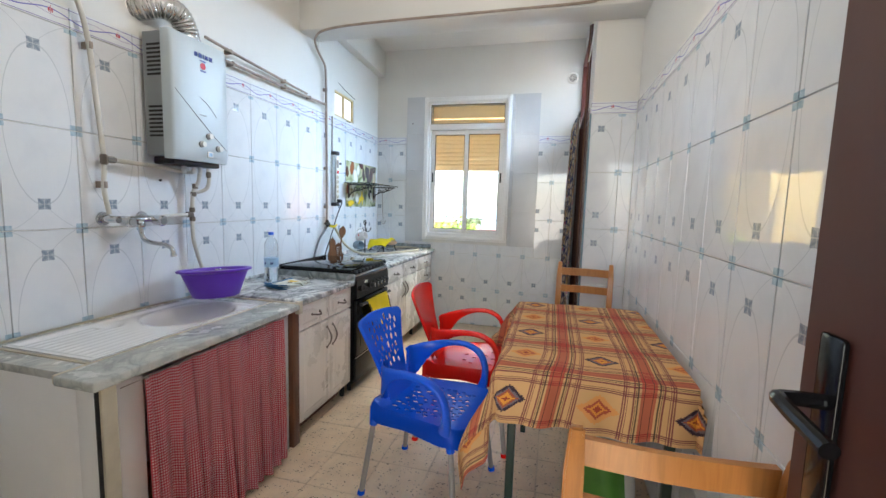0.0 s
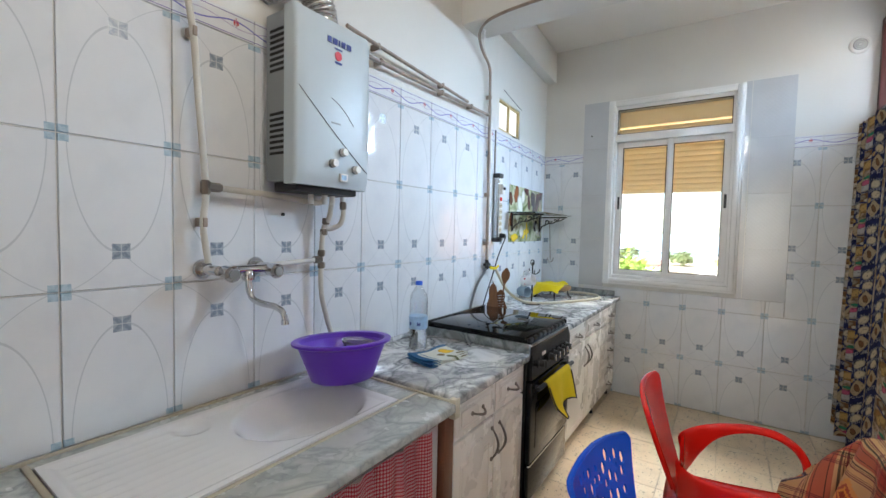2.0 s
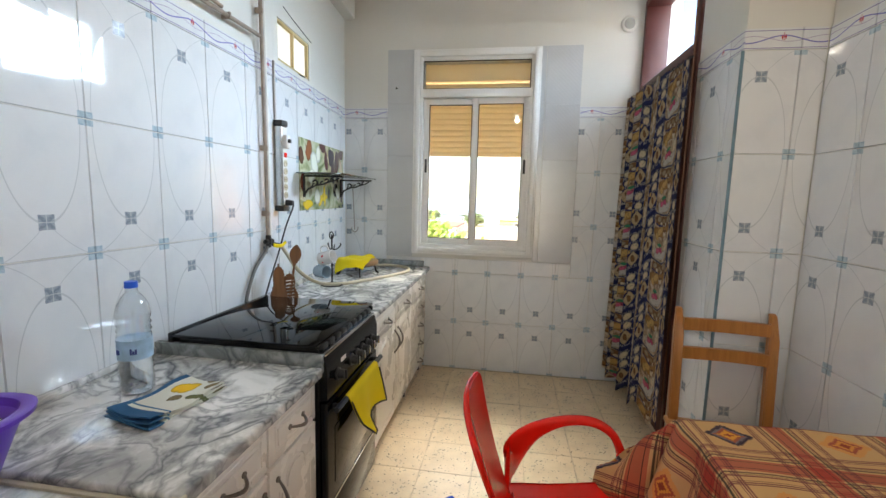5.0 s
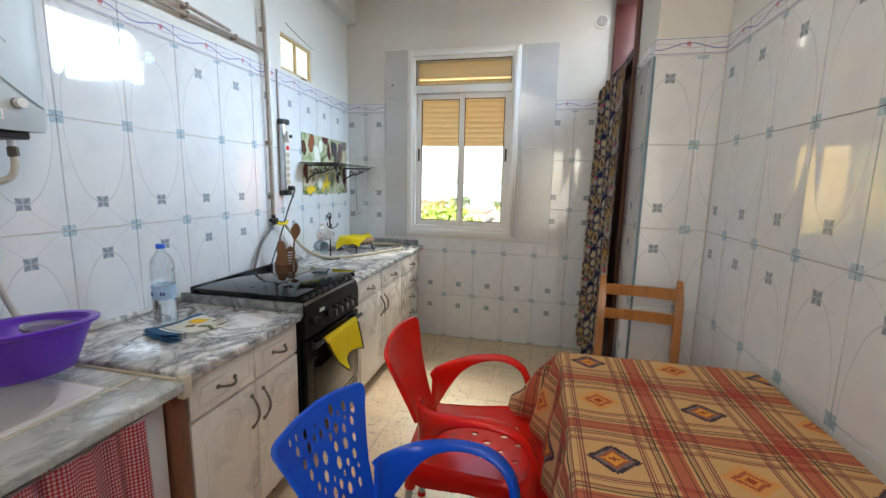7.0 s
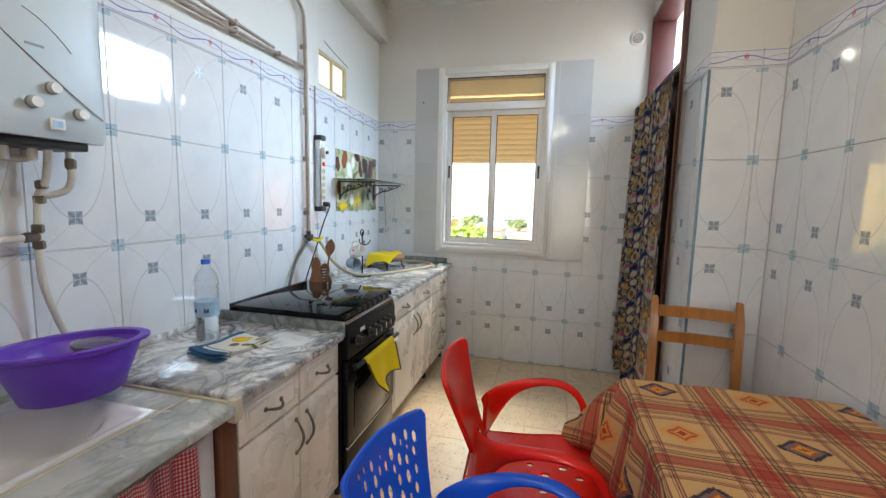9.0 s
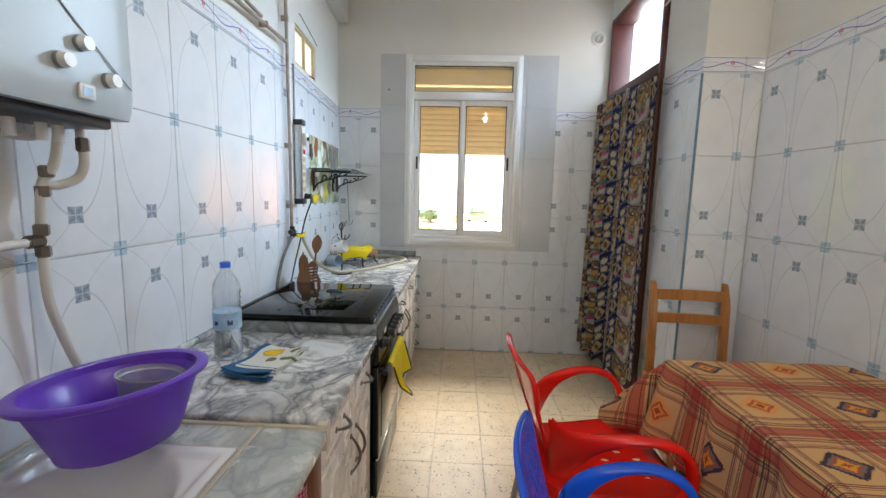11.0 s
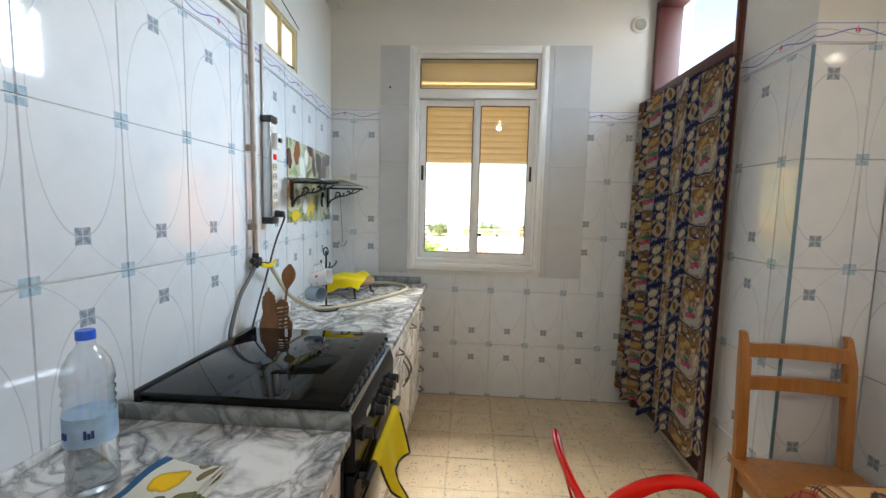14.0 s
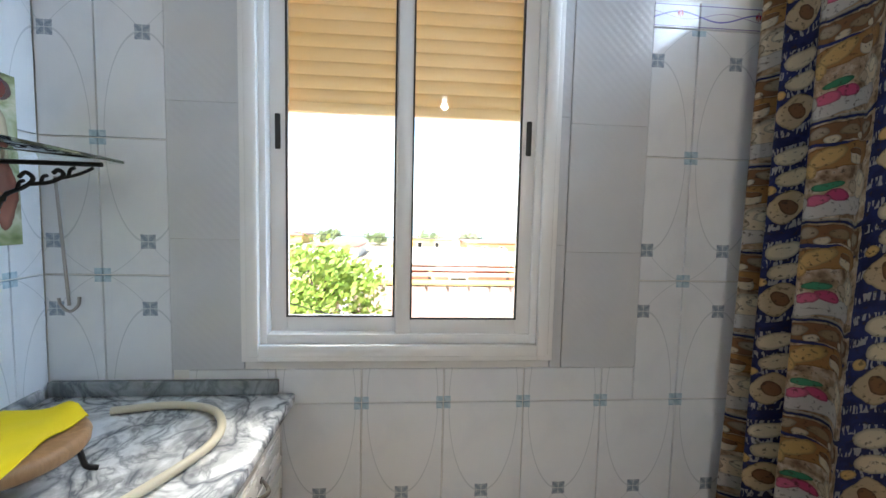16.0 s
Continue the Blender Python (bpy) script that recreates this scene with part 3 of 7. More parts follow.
M["paneframe"] = plain("yellowed_window_paint", (0.66, 0.52, 0.26), 0.4, vary=0.2)
M["blue_edge"] = plain("blue_edge_strip", (0.16, 0.28, 0.36), 0.3, vary=0.3, scale=20)
M["mug"] = plain("white_porcelain", (0.80, 0.79, 0.77), 0.15, vary=0.02, bump=0.0)
M["mugblue"] = plain("grey_blue_porcelain", (0.30, 0.40, 0.48), 0.2, vary=0.05, bump=0.0)
M["rawwood"] = wood("turned_round_wood", (0.14, 0.07, 0.03), (0.30, 0.17, 0.08), 0.5)
M["ochre_wall"] = plain("ochre_render", (0.72, 0.34, 0.13), 0.9, vary=0.15, scale=0.6, fine=8)
M["yellow_wall"] = plain("yellow_render", (0.75, 0.52, 0.18), 0.9, vary=0.15, scale=0.5, fine=6)
M["white_wall"] = plain("white_render", (0.78, 0.74, 0.68), 0.9, vary=0.1, scale=0.5, fine=6)
M["gate"] = plain("brown_pink_gate", (0.44, 0.30, 0.26), 0.5, vary=0.15, scale=1, fine=8)
M["roof"] = plain("red_corrugated_roof", (0.50, 0.20, 0.15), 0.7, vary=0.2, scale=1, fine=10)
M["roof_beige"] = plain("beige_roof", (0.62, 0.54, 0.44), 0.8, vary=0.2, scale=1, fine=10)
M["ground"] = plain("dusty_ground", (0.50, 0.41, 0.28), 0.95, vary=0.25, scale=0.1, fine=2)
M["leaf"] = leaf_mat("orange_tree_leaf", (0.16, 0.28, 0.03), (0.32, 0.42, 0.09))
M["farleaf"] = leaf_mat("far_tree_leaf", (0.16, 0.22, 0.09), (0.26, 0.29, 0.15))
M["brick_red"] = plain("brick_red_render", (0.50, 0.14, 0.08), 0.9, vary=0.2, scale=1, fine=8)
M["bark"] = plain("bark", (0.13, 0.09, 0.06), 0.9, vary=0.3)
g_ = Graph("bulb_glow")
M["glow"] = g_.done((1, 1, 1), 0.4, Emission_Color=(0.9, 0.95, 1.0), Emission_Strength=4.0)


# ---- mesh helpers ----
ORIGIN = {}


def thing(name, at=(0, 0, 0), label="", category="", group="", kind=""):
    ob = new(name)
    ob.empty_display_size = 0.05
    ob.location = at
    ORIGIN[ob] = Vector(at)
    return tagged(ob, label, category, group, kind)


def finish(bm, name, material, smooth=35):
    me = bpy.data.meshes.new(name)
    bm.to_mesh(me)
    bm.free()
    me.materials.append(material if not isinstance(material, str) else M[material])
    if smooth:
        for p in me.polygons:
            p.use_smooth = True
        me.set_sharp_from_angle(angle=radians(smooth))
    return me


def part(name, bm, material, parent=None, label="", kind="", smooth=35):
    """bm holds world coordinates; the part takes its parent's origin."""
    org = ORIGIN.get(parent, Vector((0, 0, 0)))
    bmesh.ops.translate(bm, vec=-org, verts=bm.verts)
    ob = new(name, finish(bm, name, material, smooth))
    ob.parent = parent
    ORIGIN[ob] = org
    return tagged(ob, label, kind=kind)


def solo(name, bm, material, label="", category="", group="", kind="", smooth=35):
    """A thing that is one mesh, with its origin at its base."""
    xs = [v.co for v in bm.verts]
    lo = Vector((min(c.x for c in xs), min(c.y for c in xs), min(c.z for c in xs)))
    hi = Vector((max(c.x for c in xs), max(c.y for c in xs), 0))
    org = Vector(((lo.x + hi.x) / 2, (lo.y + hi.y) / 2, lo.z))
    bmesh.ops.translate(bm, vec=-org, verts=bm.verts)
    ob = new(name, finish(bm, name, material, smooth))
    ob.location = org
    ORIGIN[ob] = org
    return tagged(ob, label, category, group, kind)


def B():
    return bmesh.new()


def box(bm, x0, x1, y0, y1, z0, z1, bev=0.0, seg=2):
    vs = [bm.verts.new((x, y, z)) for x in (x0, x1) for y in (y0, y1) for z in (z0, z1)]
    q = [(0, 1, 3, 2), (4, 6, 7, 5), (0, 4, 5, 1), (2, 3, 7, 6), (0, 2, 6, 4), (1, 5, 7, 3)]
    fs = [bm.faces.new([vs[i] for i in f]) for f in q]
    if bev:
        es = list({e for f in fs for e in f.edges})
        bmesh.ops.bevel(bm, geom=es, offset=bev, segments=seg, affect="EDGES", profile=0.5)
    return bm


def ring(bm, c, r, t, n, seg, ry=None):
    """A ring of vertices round c, in the plane normal to t."""
    t = t.normalized()
    n = (n - t * n.dot(t)).normalized()
    b = t.cross(n)
    ry = r if ry is None else ry
    return [bm.verts.new(c + n * (r * math.cos(a)) + b * (ry * math.sin(a))) for a in [2 * math.pi * i / seg for i in range(seg)]]


def loft(bm, rings, cap=True):
    for a, b in zip(rings, rings[1:]):
        k = len(a)
        for i in range(k):
            bm.faces.new((a[i], a[(i + 1) % k], b[(i + 1) % k], b[i]))
    if cap:
        bm.faces.new(list(reversed(rings[0])))
        bm.faces.new(rings[-1])


def cyl(bm, p0, p1, r, r2=None, seg=14, cap=True):
    p0, p1 = Vector(p0), Vector(p1)
    t = p1 - p0
    n = Vector((0, 0, 1)) if abs(t.normalized().z) < 0.9 else Vector((1, 0, 0))
    loft(bm, [ring(bm, p0, r, t, n, seg), ring(bm, p1, r if r2 is None else r2, t, n, seg)], cap)
    return bm


def smooth_path(pts, n=6):
    """A smooth curve through the points."""
    p = [Vector(q) for q in pts]
    p = [p[0] * 2 - p[1]] + p + [p[-1] * 2 - p[-2]]
    out = []
    for i in range(1, len(p) - 2):
        for k in range(n):
            u = k / n
            a, b, c, d = p[i - 1], p[i], p[i + 1], p[i + 2]
            out.append(0.5 * ((2 * b) + (c - a) * u + (2 * a - 5 * b + 4 * c - d) * u * u + (3 * b - a - 3 * c + d) * u ** 3))
    return out + [p[-2]]


def tube(bm, pts, r, seg=8, smooth=0, ry=None, up=(0.13, 0.2, 1), taper=None):
    pts = smooth_path(pts, smooth) if smooth else [Vector(q) for q in pts]
    rings, n = [], Vector(up)
    for i, q in enumerate(pts):
        t = (pts[min(i + 1, len(pts) - 1)] - pts[max(i - 1, 0)])
        t.normalize()
        if abs(n.normalized().dot(t)) > 0.97:
            n = Vector((1, 0.1, 0))
        n = (n - t * n.dot(t)).normalized()
        k = 1.0 if not taper else taper(i / max(1, len(pts) - 1))
        rings.append(ring(bm, q, r * k, t, n, seg, None if ry is None else ry * k))
    loft(bm, rings)
    return bm


def lathe(bm, prof, c=(0, 0, 0), seg=24, sx=1.0, sy=1.0):
    """Turn a profile of (radius, height) round the vertical through c."""
    c = Vector(c)
    rings = []
    for r, h in prof:
        r = max(r, 0.0002)
        rings.append([bm.verts.new(c + Vector((r * sx * math.cos(2 * math.pi * i / seg), r * sy * math.sin(2 * math.pi * i / seg), h))) for i in range(seg)])
    loft(bm, rings)
    return bm


def slab(bm, outline, z0, z1):
    """An upright prism on an outline in the xy plane."""
    lo = [bm.verts.new((x, y, z0)) for x, y in outline]
    hi = [bm.verts.new((x, y, z1)) for x, y in outline]
    loft(bm, [lo, hi])
    return bm


def sheet(bm, f, nu, nv, uvs=None, thick=0.0):
    """A grid surface f(u, v) -> place, u and v from 0 to 1, with a uv map."""
    vs = [[bm.verts.new(f(i / nu, j / nv)) for j in range(nv + 1)] for i in range(nu + 1)]
    lay = bm.loops.layers.uv.verify()
    for i in range(nu):
        for j in range(nv):
            fc = bm.faces.new((vs[i][j], vs[i + 1][j], vs[i + 1][j + 1], vs[i][j + 1]))
            if uvs:
                for lp, (a, b) in zip(fc.loops, ((i, j), (i + 1, j), (i + 1, j + 1), (i, j + 1))):
                    lp[lay].uv = uvs(a / nu, b / nv)
    if thick:
        bmesh.ops.recalc_face_normals(bm, faces=bm.faces)
        bmesh.ops.solidify(bm, geom=bm.faces[:], thickness=thick)
    return bm


def turned(bm, m):
    bmesh.ops.transform(bm, matrix=m, verts=bm.verts)
    return bm


# ---- structure ----
TW, TH = 0.2465, 0.378
TOP = 1.89
RX, PY = 2.30, 3.68
CEIL = 2.86


def wall_x(y):
    """The left wall leans out a little towards the window."""
    return 0.0 if y <= 3.91 else -0.07 * (y - 3.91) / 1.09


def wall(name, x0, x1, y0, y1, z0=0.0, z1=CEIL, mat="plaster"):
    return part(name, box(B(), x0, x1, y0, y1, z0, z1), mat, kind="structure", smooth=0)


floor = part("floor", box(B(), -0.3, 2.7, -0.9, 5.2, -0.12, -0.006), "floor_grout", kind="structure")
ceiling = part("ceiling", box(B(), -0.3, 2.7, -0.9, 5.2, CEIL, CEIL + 0.12), "ceiling", kind="structure")

# left wall, with the small window's hole in its slanted part
wall_west = part("wall_west", box(B(), -0.2, -0.006, -0.9, 3.91, 0, CEIL), "plaster", kind="structure", smooth=0)
SLANT = Matrix.Translation((0, 3.91, 0)) @ Matrix.Rotation(math.atan2(0.07, 1.09), 4, "Z")
bm = B()
SW = (0.045, 0.44, 1.99, 2.20)
for a, b, c, d in ((0, SW[0], 0, CEIL), (SW[0], SW[1], 0, SW[2]), (SW[0], SW[1], SW[3], CEIL), (SW[1], 1.2, 0, CEIL)):
    box(bm, -0.055, -0.006, a, b, c, d)
part("wall_west_far", turned(bm, SLANT), "plaster", kind="structure", smooth=0)

# back wall with the window's hole
WX0, WX1, WZ0, WZ1 = 0.49, 1.335, 0.925, 2.33
bm = B()
for a, b, c, d in ((-0.25, WX0, 0, CEIL), (WX0, WX1, 0, WZ0), (WX0, WX1, WZ1, CEIL), (WX1, 2.2, 0, CEIL)):
    box(bm, a, b, 5.006, 5.2, c, d)
wall_north = part("wall_north", bm, "plaster", kind="structure", smooth=0)

# right wall, pier, and the wall with the balcony door
wall_east = part("wall_east", box(B(), RX + 0.006, RX + 0.2, -0.9, PY, 0, CEIL), "plaster", kind="structure", smooth=0)
DY0, DY1, DZ = 4.085, 4.970, 2.62
bm = B()
for a, b, c, d in ((PY + 0.006, DY0, 0, CEIL), (DY0, DY1, DZ, CEIL), (DY1, 5.2, 0, CEIL)):
    box(bm, 2.026, 2.24, a, b, c, d)
box(bm, 2.24, RX + 0.2, PY + 0.006, 3.95, 0, CEIL)
wall_pier = part("wall_pier", bm, "plaster", kind="structure", smooth=0)

# wall behind the walker, with the doorway to an unseen passage
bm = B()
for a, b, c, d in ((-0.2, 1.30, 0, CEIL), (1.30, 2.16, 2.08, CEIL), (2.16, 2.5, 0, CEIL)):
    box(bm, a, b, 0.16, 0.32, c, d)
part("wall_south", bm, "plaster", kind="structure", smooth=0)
# passage end wall; its opening is made up to hold the fill lamp
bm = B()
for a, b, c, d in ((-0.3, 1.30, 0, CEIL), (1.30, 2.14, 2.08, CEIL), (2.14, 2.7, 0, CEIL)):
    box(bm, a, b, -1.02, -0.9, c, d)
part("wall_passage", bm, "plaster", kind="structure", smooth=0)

# beam across the room and the bulkhead along the left wall
part("beam", box(B(), -0.05, RX + 0.1, 3.45, 3.68, 2.47, CEIL - 0.004, 0.012), "plaster", kind="structure")
part("bulkhead", turned(box(B(), -0.05, 0.075, -0.20, 1.12, 2.60, CEIL - 0.004, 0.008), SLANT), "plaster", kind="structure")


# ---- window ----
def frame_rect(bm, x0, x1, z0, z1, w, y0, y1, bev=0.004):
    box(bm, x0, x0 + w, y0, y1, z0, z1, bev)
    box(bm, x1 - w, x1, y0, y1, z0, z1, bev)
    box(bm, x0 + w - 0.002, x1 - w + 0.002, y0 + 0.001, y1 - 0.001, z0, z0 + w, bev)
    box(bm, x0 + w - 0.002, x1 - w + 0.002, y0 + 0.001, y1 - 0.001, z1 - w, z1, bev)
    return bm


window_1 = thing("window_1", (0.913, 5.0, 0.89), "white sliding window with two sashes below a fixed top light", kind="structure")
bm = frame_rect(B(), 0.462, 1.366, 0.892, 2.366, 0.045, 4.972, 5.0)
frame_rect(bm, 0.478, 1.350, 0.908, 2.350, 0.035, 4.962, 4.985, 0.006)
part("casing", bm, "pvc", window_1)
bm = frame_rect(B(), 0.500, 1.326, 0.94, 2.32, 0.030, 4.985, 5.09)
box(bm, 0.52, 1.31, 4.98, 5.09, 2.035, 2.095, 0.005)
part("window_frame", bm, "pvc", window_1)
part("transom_gasket", frame_rect(B(), 0.529, 1.297, 2.094, 2.291, 0.006, 4.992, 5.004, 0), "gasket", window_1)
part("pane", box(B(), 0.533, 1.293, 5.012, 5.016, 2.096, 2.289), "glass", window_1)
for i, (a, b, y) in enumerate(((0.530, 0.932, 5.022), (0.893, 1.298, 4.996))):
    sash = part("sash", frame_rect(B(), a, b, 0.968, 2.034, 0.048 if i == 0 else 0.045, y, y + 0.024), "pvc", window_1)
    part("gasket", frame_rect(B(), a + 0.044, b - 0.042, 1.012, 1.991, 0.005, y - 0.002, y + 0.006, 0), "gasket", sash)
    part("pane", box(B(), a + 0.045, b - 0.043, y + 0.012, y + 0.016, 1.013, 1.990), "glass", sash)
    lx = 0.553 if i == 0 else 1.276
    part("latch", box(B(), lx - 0.008, lx + 0.008, y - 0.006, y, 1.50, 1.60, 0.003), "gasket", sash)
for o in [o for o in window_1.children_recursive if o.name.startswith("pane")]:
    o.visible_shadow = False

roller_shutter = thing("roller_shutter", (0.913, 5.12, 1.66), "beige roller shutter half lowered outside the window", "shutter")
bm = sheet(B(), lambda u, v: Vector((0.50 + 0.82 * u, 5.123 - 0.007 * abs(math.sin(math.pi * 12 * v)) ** 0.6, 1.660 + 0.500 * v)), 1, 144)
bmesh.ops.recalc_face_normals(bm, faces=bm.faces)
bmesh.ops.solidify(bm, geom=bm.faces[:], thickness=0.003)
part("slats", bm, "shutter", roller_shutter, smooth=60)
part("end_bar", box(B(), 0.50, 1.32, 5.108, 5.13, 1.628, 1.660, 0.003), "shutter", roller_shutter)
part("box", box(B(), 0.49, 1.33, 5.092, 5.20, 2.175, 2.33, 0.006), "shutter", roller_shutter)
part("guide_rail", box(B(), 0.492, 0.512, 5.10, 5.14, 0.94, 2.175, 0.003), "shutter", roller_shutter)
part("guide_rail", box(B(), 1.314, 1.334, 5.10, 5.14, 0.94, 2.175, 0.003), "shutter", roller_shutter)
part("window_sill", box(B(), 0.47, 1.355, 5.09, 5.24, 0.90, 0.938, 0.006), "ochre_wall", kind="structure")

# small window high in the left wall
window_2 = thing("window_2", (-0.03, 4.15, 2.0), "small two-pane window in a yellowed frame high in the wall", kind="structure")
bm = B()
for a, b in ((0.045, 0.06), (0.235, 0.25), (0.425, 0.44)):
    box(bm, -0.045, -0.012, a, b, 1.99, 2.20, 0.002)
box(bm, -0.044, -0.013, 0.045, 0.44, 1.99, 2.006, 0.002)
box(bm, -0.044, -0.013, 0.045, 0.44, 2.184, 2.20, 0.002)
part("window_frame", turned(bm, SLANT), "paneframe", window_2)
for a, b in ((0.06, 0.235), (0.25, 0.425)):
    p_ = part("pane", turned(box(B(), -0.032, -0.028, a, b, 2.006, 2.184), SLANT), "frosted", window_2)

# balcony door: frame with a top light, leaf behind the curtain
door_1 = thing("door_1", (2.02, 4.52, 0), "red-brown painted balcony door with a bright top light, behind a curtain", kind="structure")
bm = B()
box(bm, 2.014, 2.16, DY0 - 0.006, DY0 + 0.035, 0, DZ, 0.004)
box(bm, 2.012, 2.16, DY1 - 0.035, DY1 + 0.006, 0, DZ, 0.004)
box(bm, 2.013, 2.16, DY0, DY1, DZ - 0.04, DZ, 0.004)
box(bm, 2.013, 2.16, DY0, DY1, 2.02, 2.075, 0.004)
part("door_frame", bm, "frame_red", door_1)
bm = B()
box(bm, 2.07, 2.11, DY0 + 0.036, DY1 - 0.036, 0.01, 2.018, 0.004)
for z0, z1 in ((0.12, 0.62), (0.74, 1.90)):
    box(bm, 2.062, 2.072, DY0 + 0.12, DY1 - 0.12, z0, z1, 0.004)
part("door_leaf", bm, "frame_red", door_1)

# the open room door beside the walker
door_2 = thing("door_2", (2.14, 0.44, 0), "open dark red-brown painted wooden door with a black lever handle", kind="structure")
bm = box(B(), 2.130, 2.170, 0.44, 1.300, 0.01, 2.04, 0.004)
part("door_leaf", bm, "doorpaint", door_2)
part("lock_plate", box(B(), 2.122, 2.130, 1.215, 1.258, 0.90, 1.14, 0.006), "black", door_2)
bm = tube(B(), [(2.128, 1.236, 1.062), (2.085, 1.236, 1.062), (2.075, 1.220, 1.062), (2.073, 1.13, 1.056)], 0.009, 10, 4)
part("door_handle", bm, "black", door_2)


# ---- sink counter ----
def marble_top(x1, y0, y1, z0, z1, mat, name, label):
    bm = box(B(), 0.001, x1, y0, y1, z0, z1, 0.006, 3)
    return solo(name, bm, mat, label, "worktop")


def ellipse(cx, cy, a, b, n=28, p=2.0):
    out = []
    for i in range(n):
        t = 2 * math.pi * i / n
        c, s = math.cos(t), math.sin(t)
        out.append((cx + a * math.copysign(abs(c) ** (2 / p), c), cy + b * math.copysign(abs(s) ** (2 / p), s)))
    return out


# the marble round the sink, in the pieces that show
sink_counter = thing("sink_counter", (0.3, 2.0, 0.72), "old worn grey marble counter around the sink with yellowed joints", "counter")
bm = box(B(), 0.460, 0.615, 1.515, 2.495, 0.722, 0.752, 0.006, 3)
part("front_slab", bm, "marble_old", sink_counter)
part("end_slab", box(B(), 0.001, 0.452, 1.545, 1.615, 0.723, 0.750, 0.004), "marble_old", sink_counter)
part("back_slab", box(B(), 0.001, 0.052, 1.623, 2.495, 0.723, 0.751, 0.003), "marble_old", sink_counter)
part("side_slab", box(B(), 0.056, 0.452, 2.412, 2.495, 0.723, 0.751, 0.003), "marble_old", sink_counter)
for q in ((0.450, 0.462, 1.52, 2.495, 0.725, 0.7525), (0.02, 0.452, 1.612, 1.626, 0.725, 0.7535), (0.03, 0.452, 2.402, 2.414, 0.725, 0.752),
          (0.0, 0.612, 2.492, 2.504, 0.735, 0.757), (0.0005, 0.012, 1.55, 2.5, 0.74, 0.757), (0.59, 0.614, 2.488, 2.52, 0.70, 0.765)):
    part("grout_joint", box(B(), *q, 0.003), "putty", sink_counter)
bm = box(B(), 0.50, 0.592, 1.545, 1.585, 0.0, 0.721, 0.004)
box(bm, 0.03, 0.50, 1.553, 1.577, 0.0, 0.721, 0.003)
part("end_wall", bm, "ceramic", sink_counter)
part("edge_grout", box(B(), 0.588, 0.600, 1.545, 1.590, 0.0, 0.720, 0.003), "putty", sink_counter)
part("gap", box(B(), 0.586, 0.590, 1.535, 1.546, 0.0, 0.718), "dark", sink_counter)
part("front_panel", box(B(), 0.545, 0.565, 1.60, 1.70, 0.0, 0.72, 0.003), "ceramic", sink_counter)
part("side_panel", box(B(), 0.545, 0.570, 2.37, 2.46, 0.0, 0.72, 0.003), "ceramic", sink_counter)
part("post", box(B(), 0.50, 0.590, 2.468, 2.522, 0.0, 0.735, 0.003), "brownwood", sink_counter, "dark brown wooden post")

# sink: drainboard and basin
sink = thing("sink", (0.25, 2.0, 0.72), "white ceramic sink with ribbed drainboard set in the marble", "sink")
bm = B()
SX0, SX1, SY0, SY1 = 0.055, 0.449, 1.628, 2.401


def sink_z(x, y):
    e = math.hypot((x - 0.262) / 0.160, (y - 2.185) / 0.205)
    z = 0.757
    edge = min(x - SX0, SX1 - x, y - SY0, SY1 - y)
    if edge > 0.018:
        z -= 0.007 * min(1.0, (edge - 0.018) / 0.012)
    if e < 1.0:
        z -= 0.115 * (1 - e ** 4) ** 0.5 * min(1.0, (1 - e) * 2.6 + 0.1)
    h = math.hypot(x - 0.12, y - 1.93) / 0.05
    if h < 1 and e >= 1:
        z -= 0.012 * (1 - h * h)
    if y < 1.93 and edge > 0.04:
        z += 0.0022 * max(0, math.sin((x - 0.1) * 190)) * min(1, (1.93 - y) / 0.05) * (1 if y < 1.72 else 0.5)
    return z


sheet(bm, lambda u, v: Vector((SX0 + (SX1 - SX0) * u, SY0 + (SY1 - SY0) * v, sink_z(SX0 + (SX1 - SX0) * u, SY0 + (SY1 - SY0) * v))), 70, 110, thick=0.006)
part("bowl", bm, "ceramic", sink, smooth=50)
part("drain", lathe(B(), [(0.0, 0.0), (0.022, 0.0), (0.024, 0.003), (0.019, 0.004), (0.0, 0.002)], (0.262, 2.185, 0.644), 20), "chrome", sink)


# red checked curtain under the sink
def skirt(u, v):
    y = 1.665 + 0.70 * u
    fold = 0.016 * math.sin(u * 78) * (0.35 + 0.65 * (1 - v)) + 0.010 * math.sin(u * 31 + 2 * v)
    z = 0.712 - 0.012 * (1 - u) - (0.69 - 0.004 * math.sin(u * 22)) * (1 - v)
    return Vector((0.598 + fold + 0.02 * (1 - v), y + 0.006 * math.sin(u * 50 + 1), z))


bm = sheet(B(), skirt, 150, 14, lambda u, v: (u * 1.35, v * 0.70))
bmesh.ops.solidify(bm, geom=bm.faces[:], thickness=0.0015)
sc = solo("sink_curtain", bm, "gingham", "gathered red and white gingham curtain hanging under the sink counter", "curtain", smooth=60)
solo("curtain_wire", cyl(B(), (0.60, 1.60, 0.700), (0.60, 2.40, 0.713), 0.002, seg=8), "steel", "thin steel wire that holds the gingham curtain", "curtain wire")

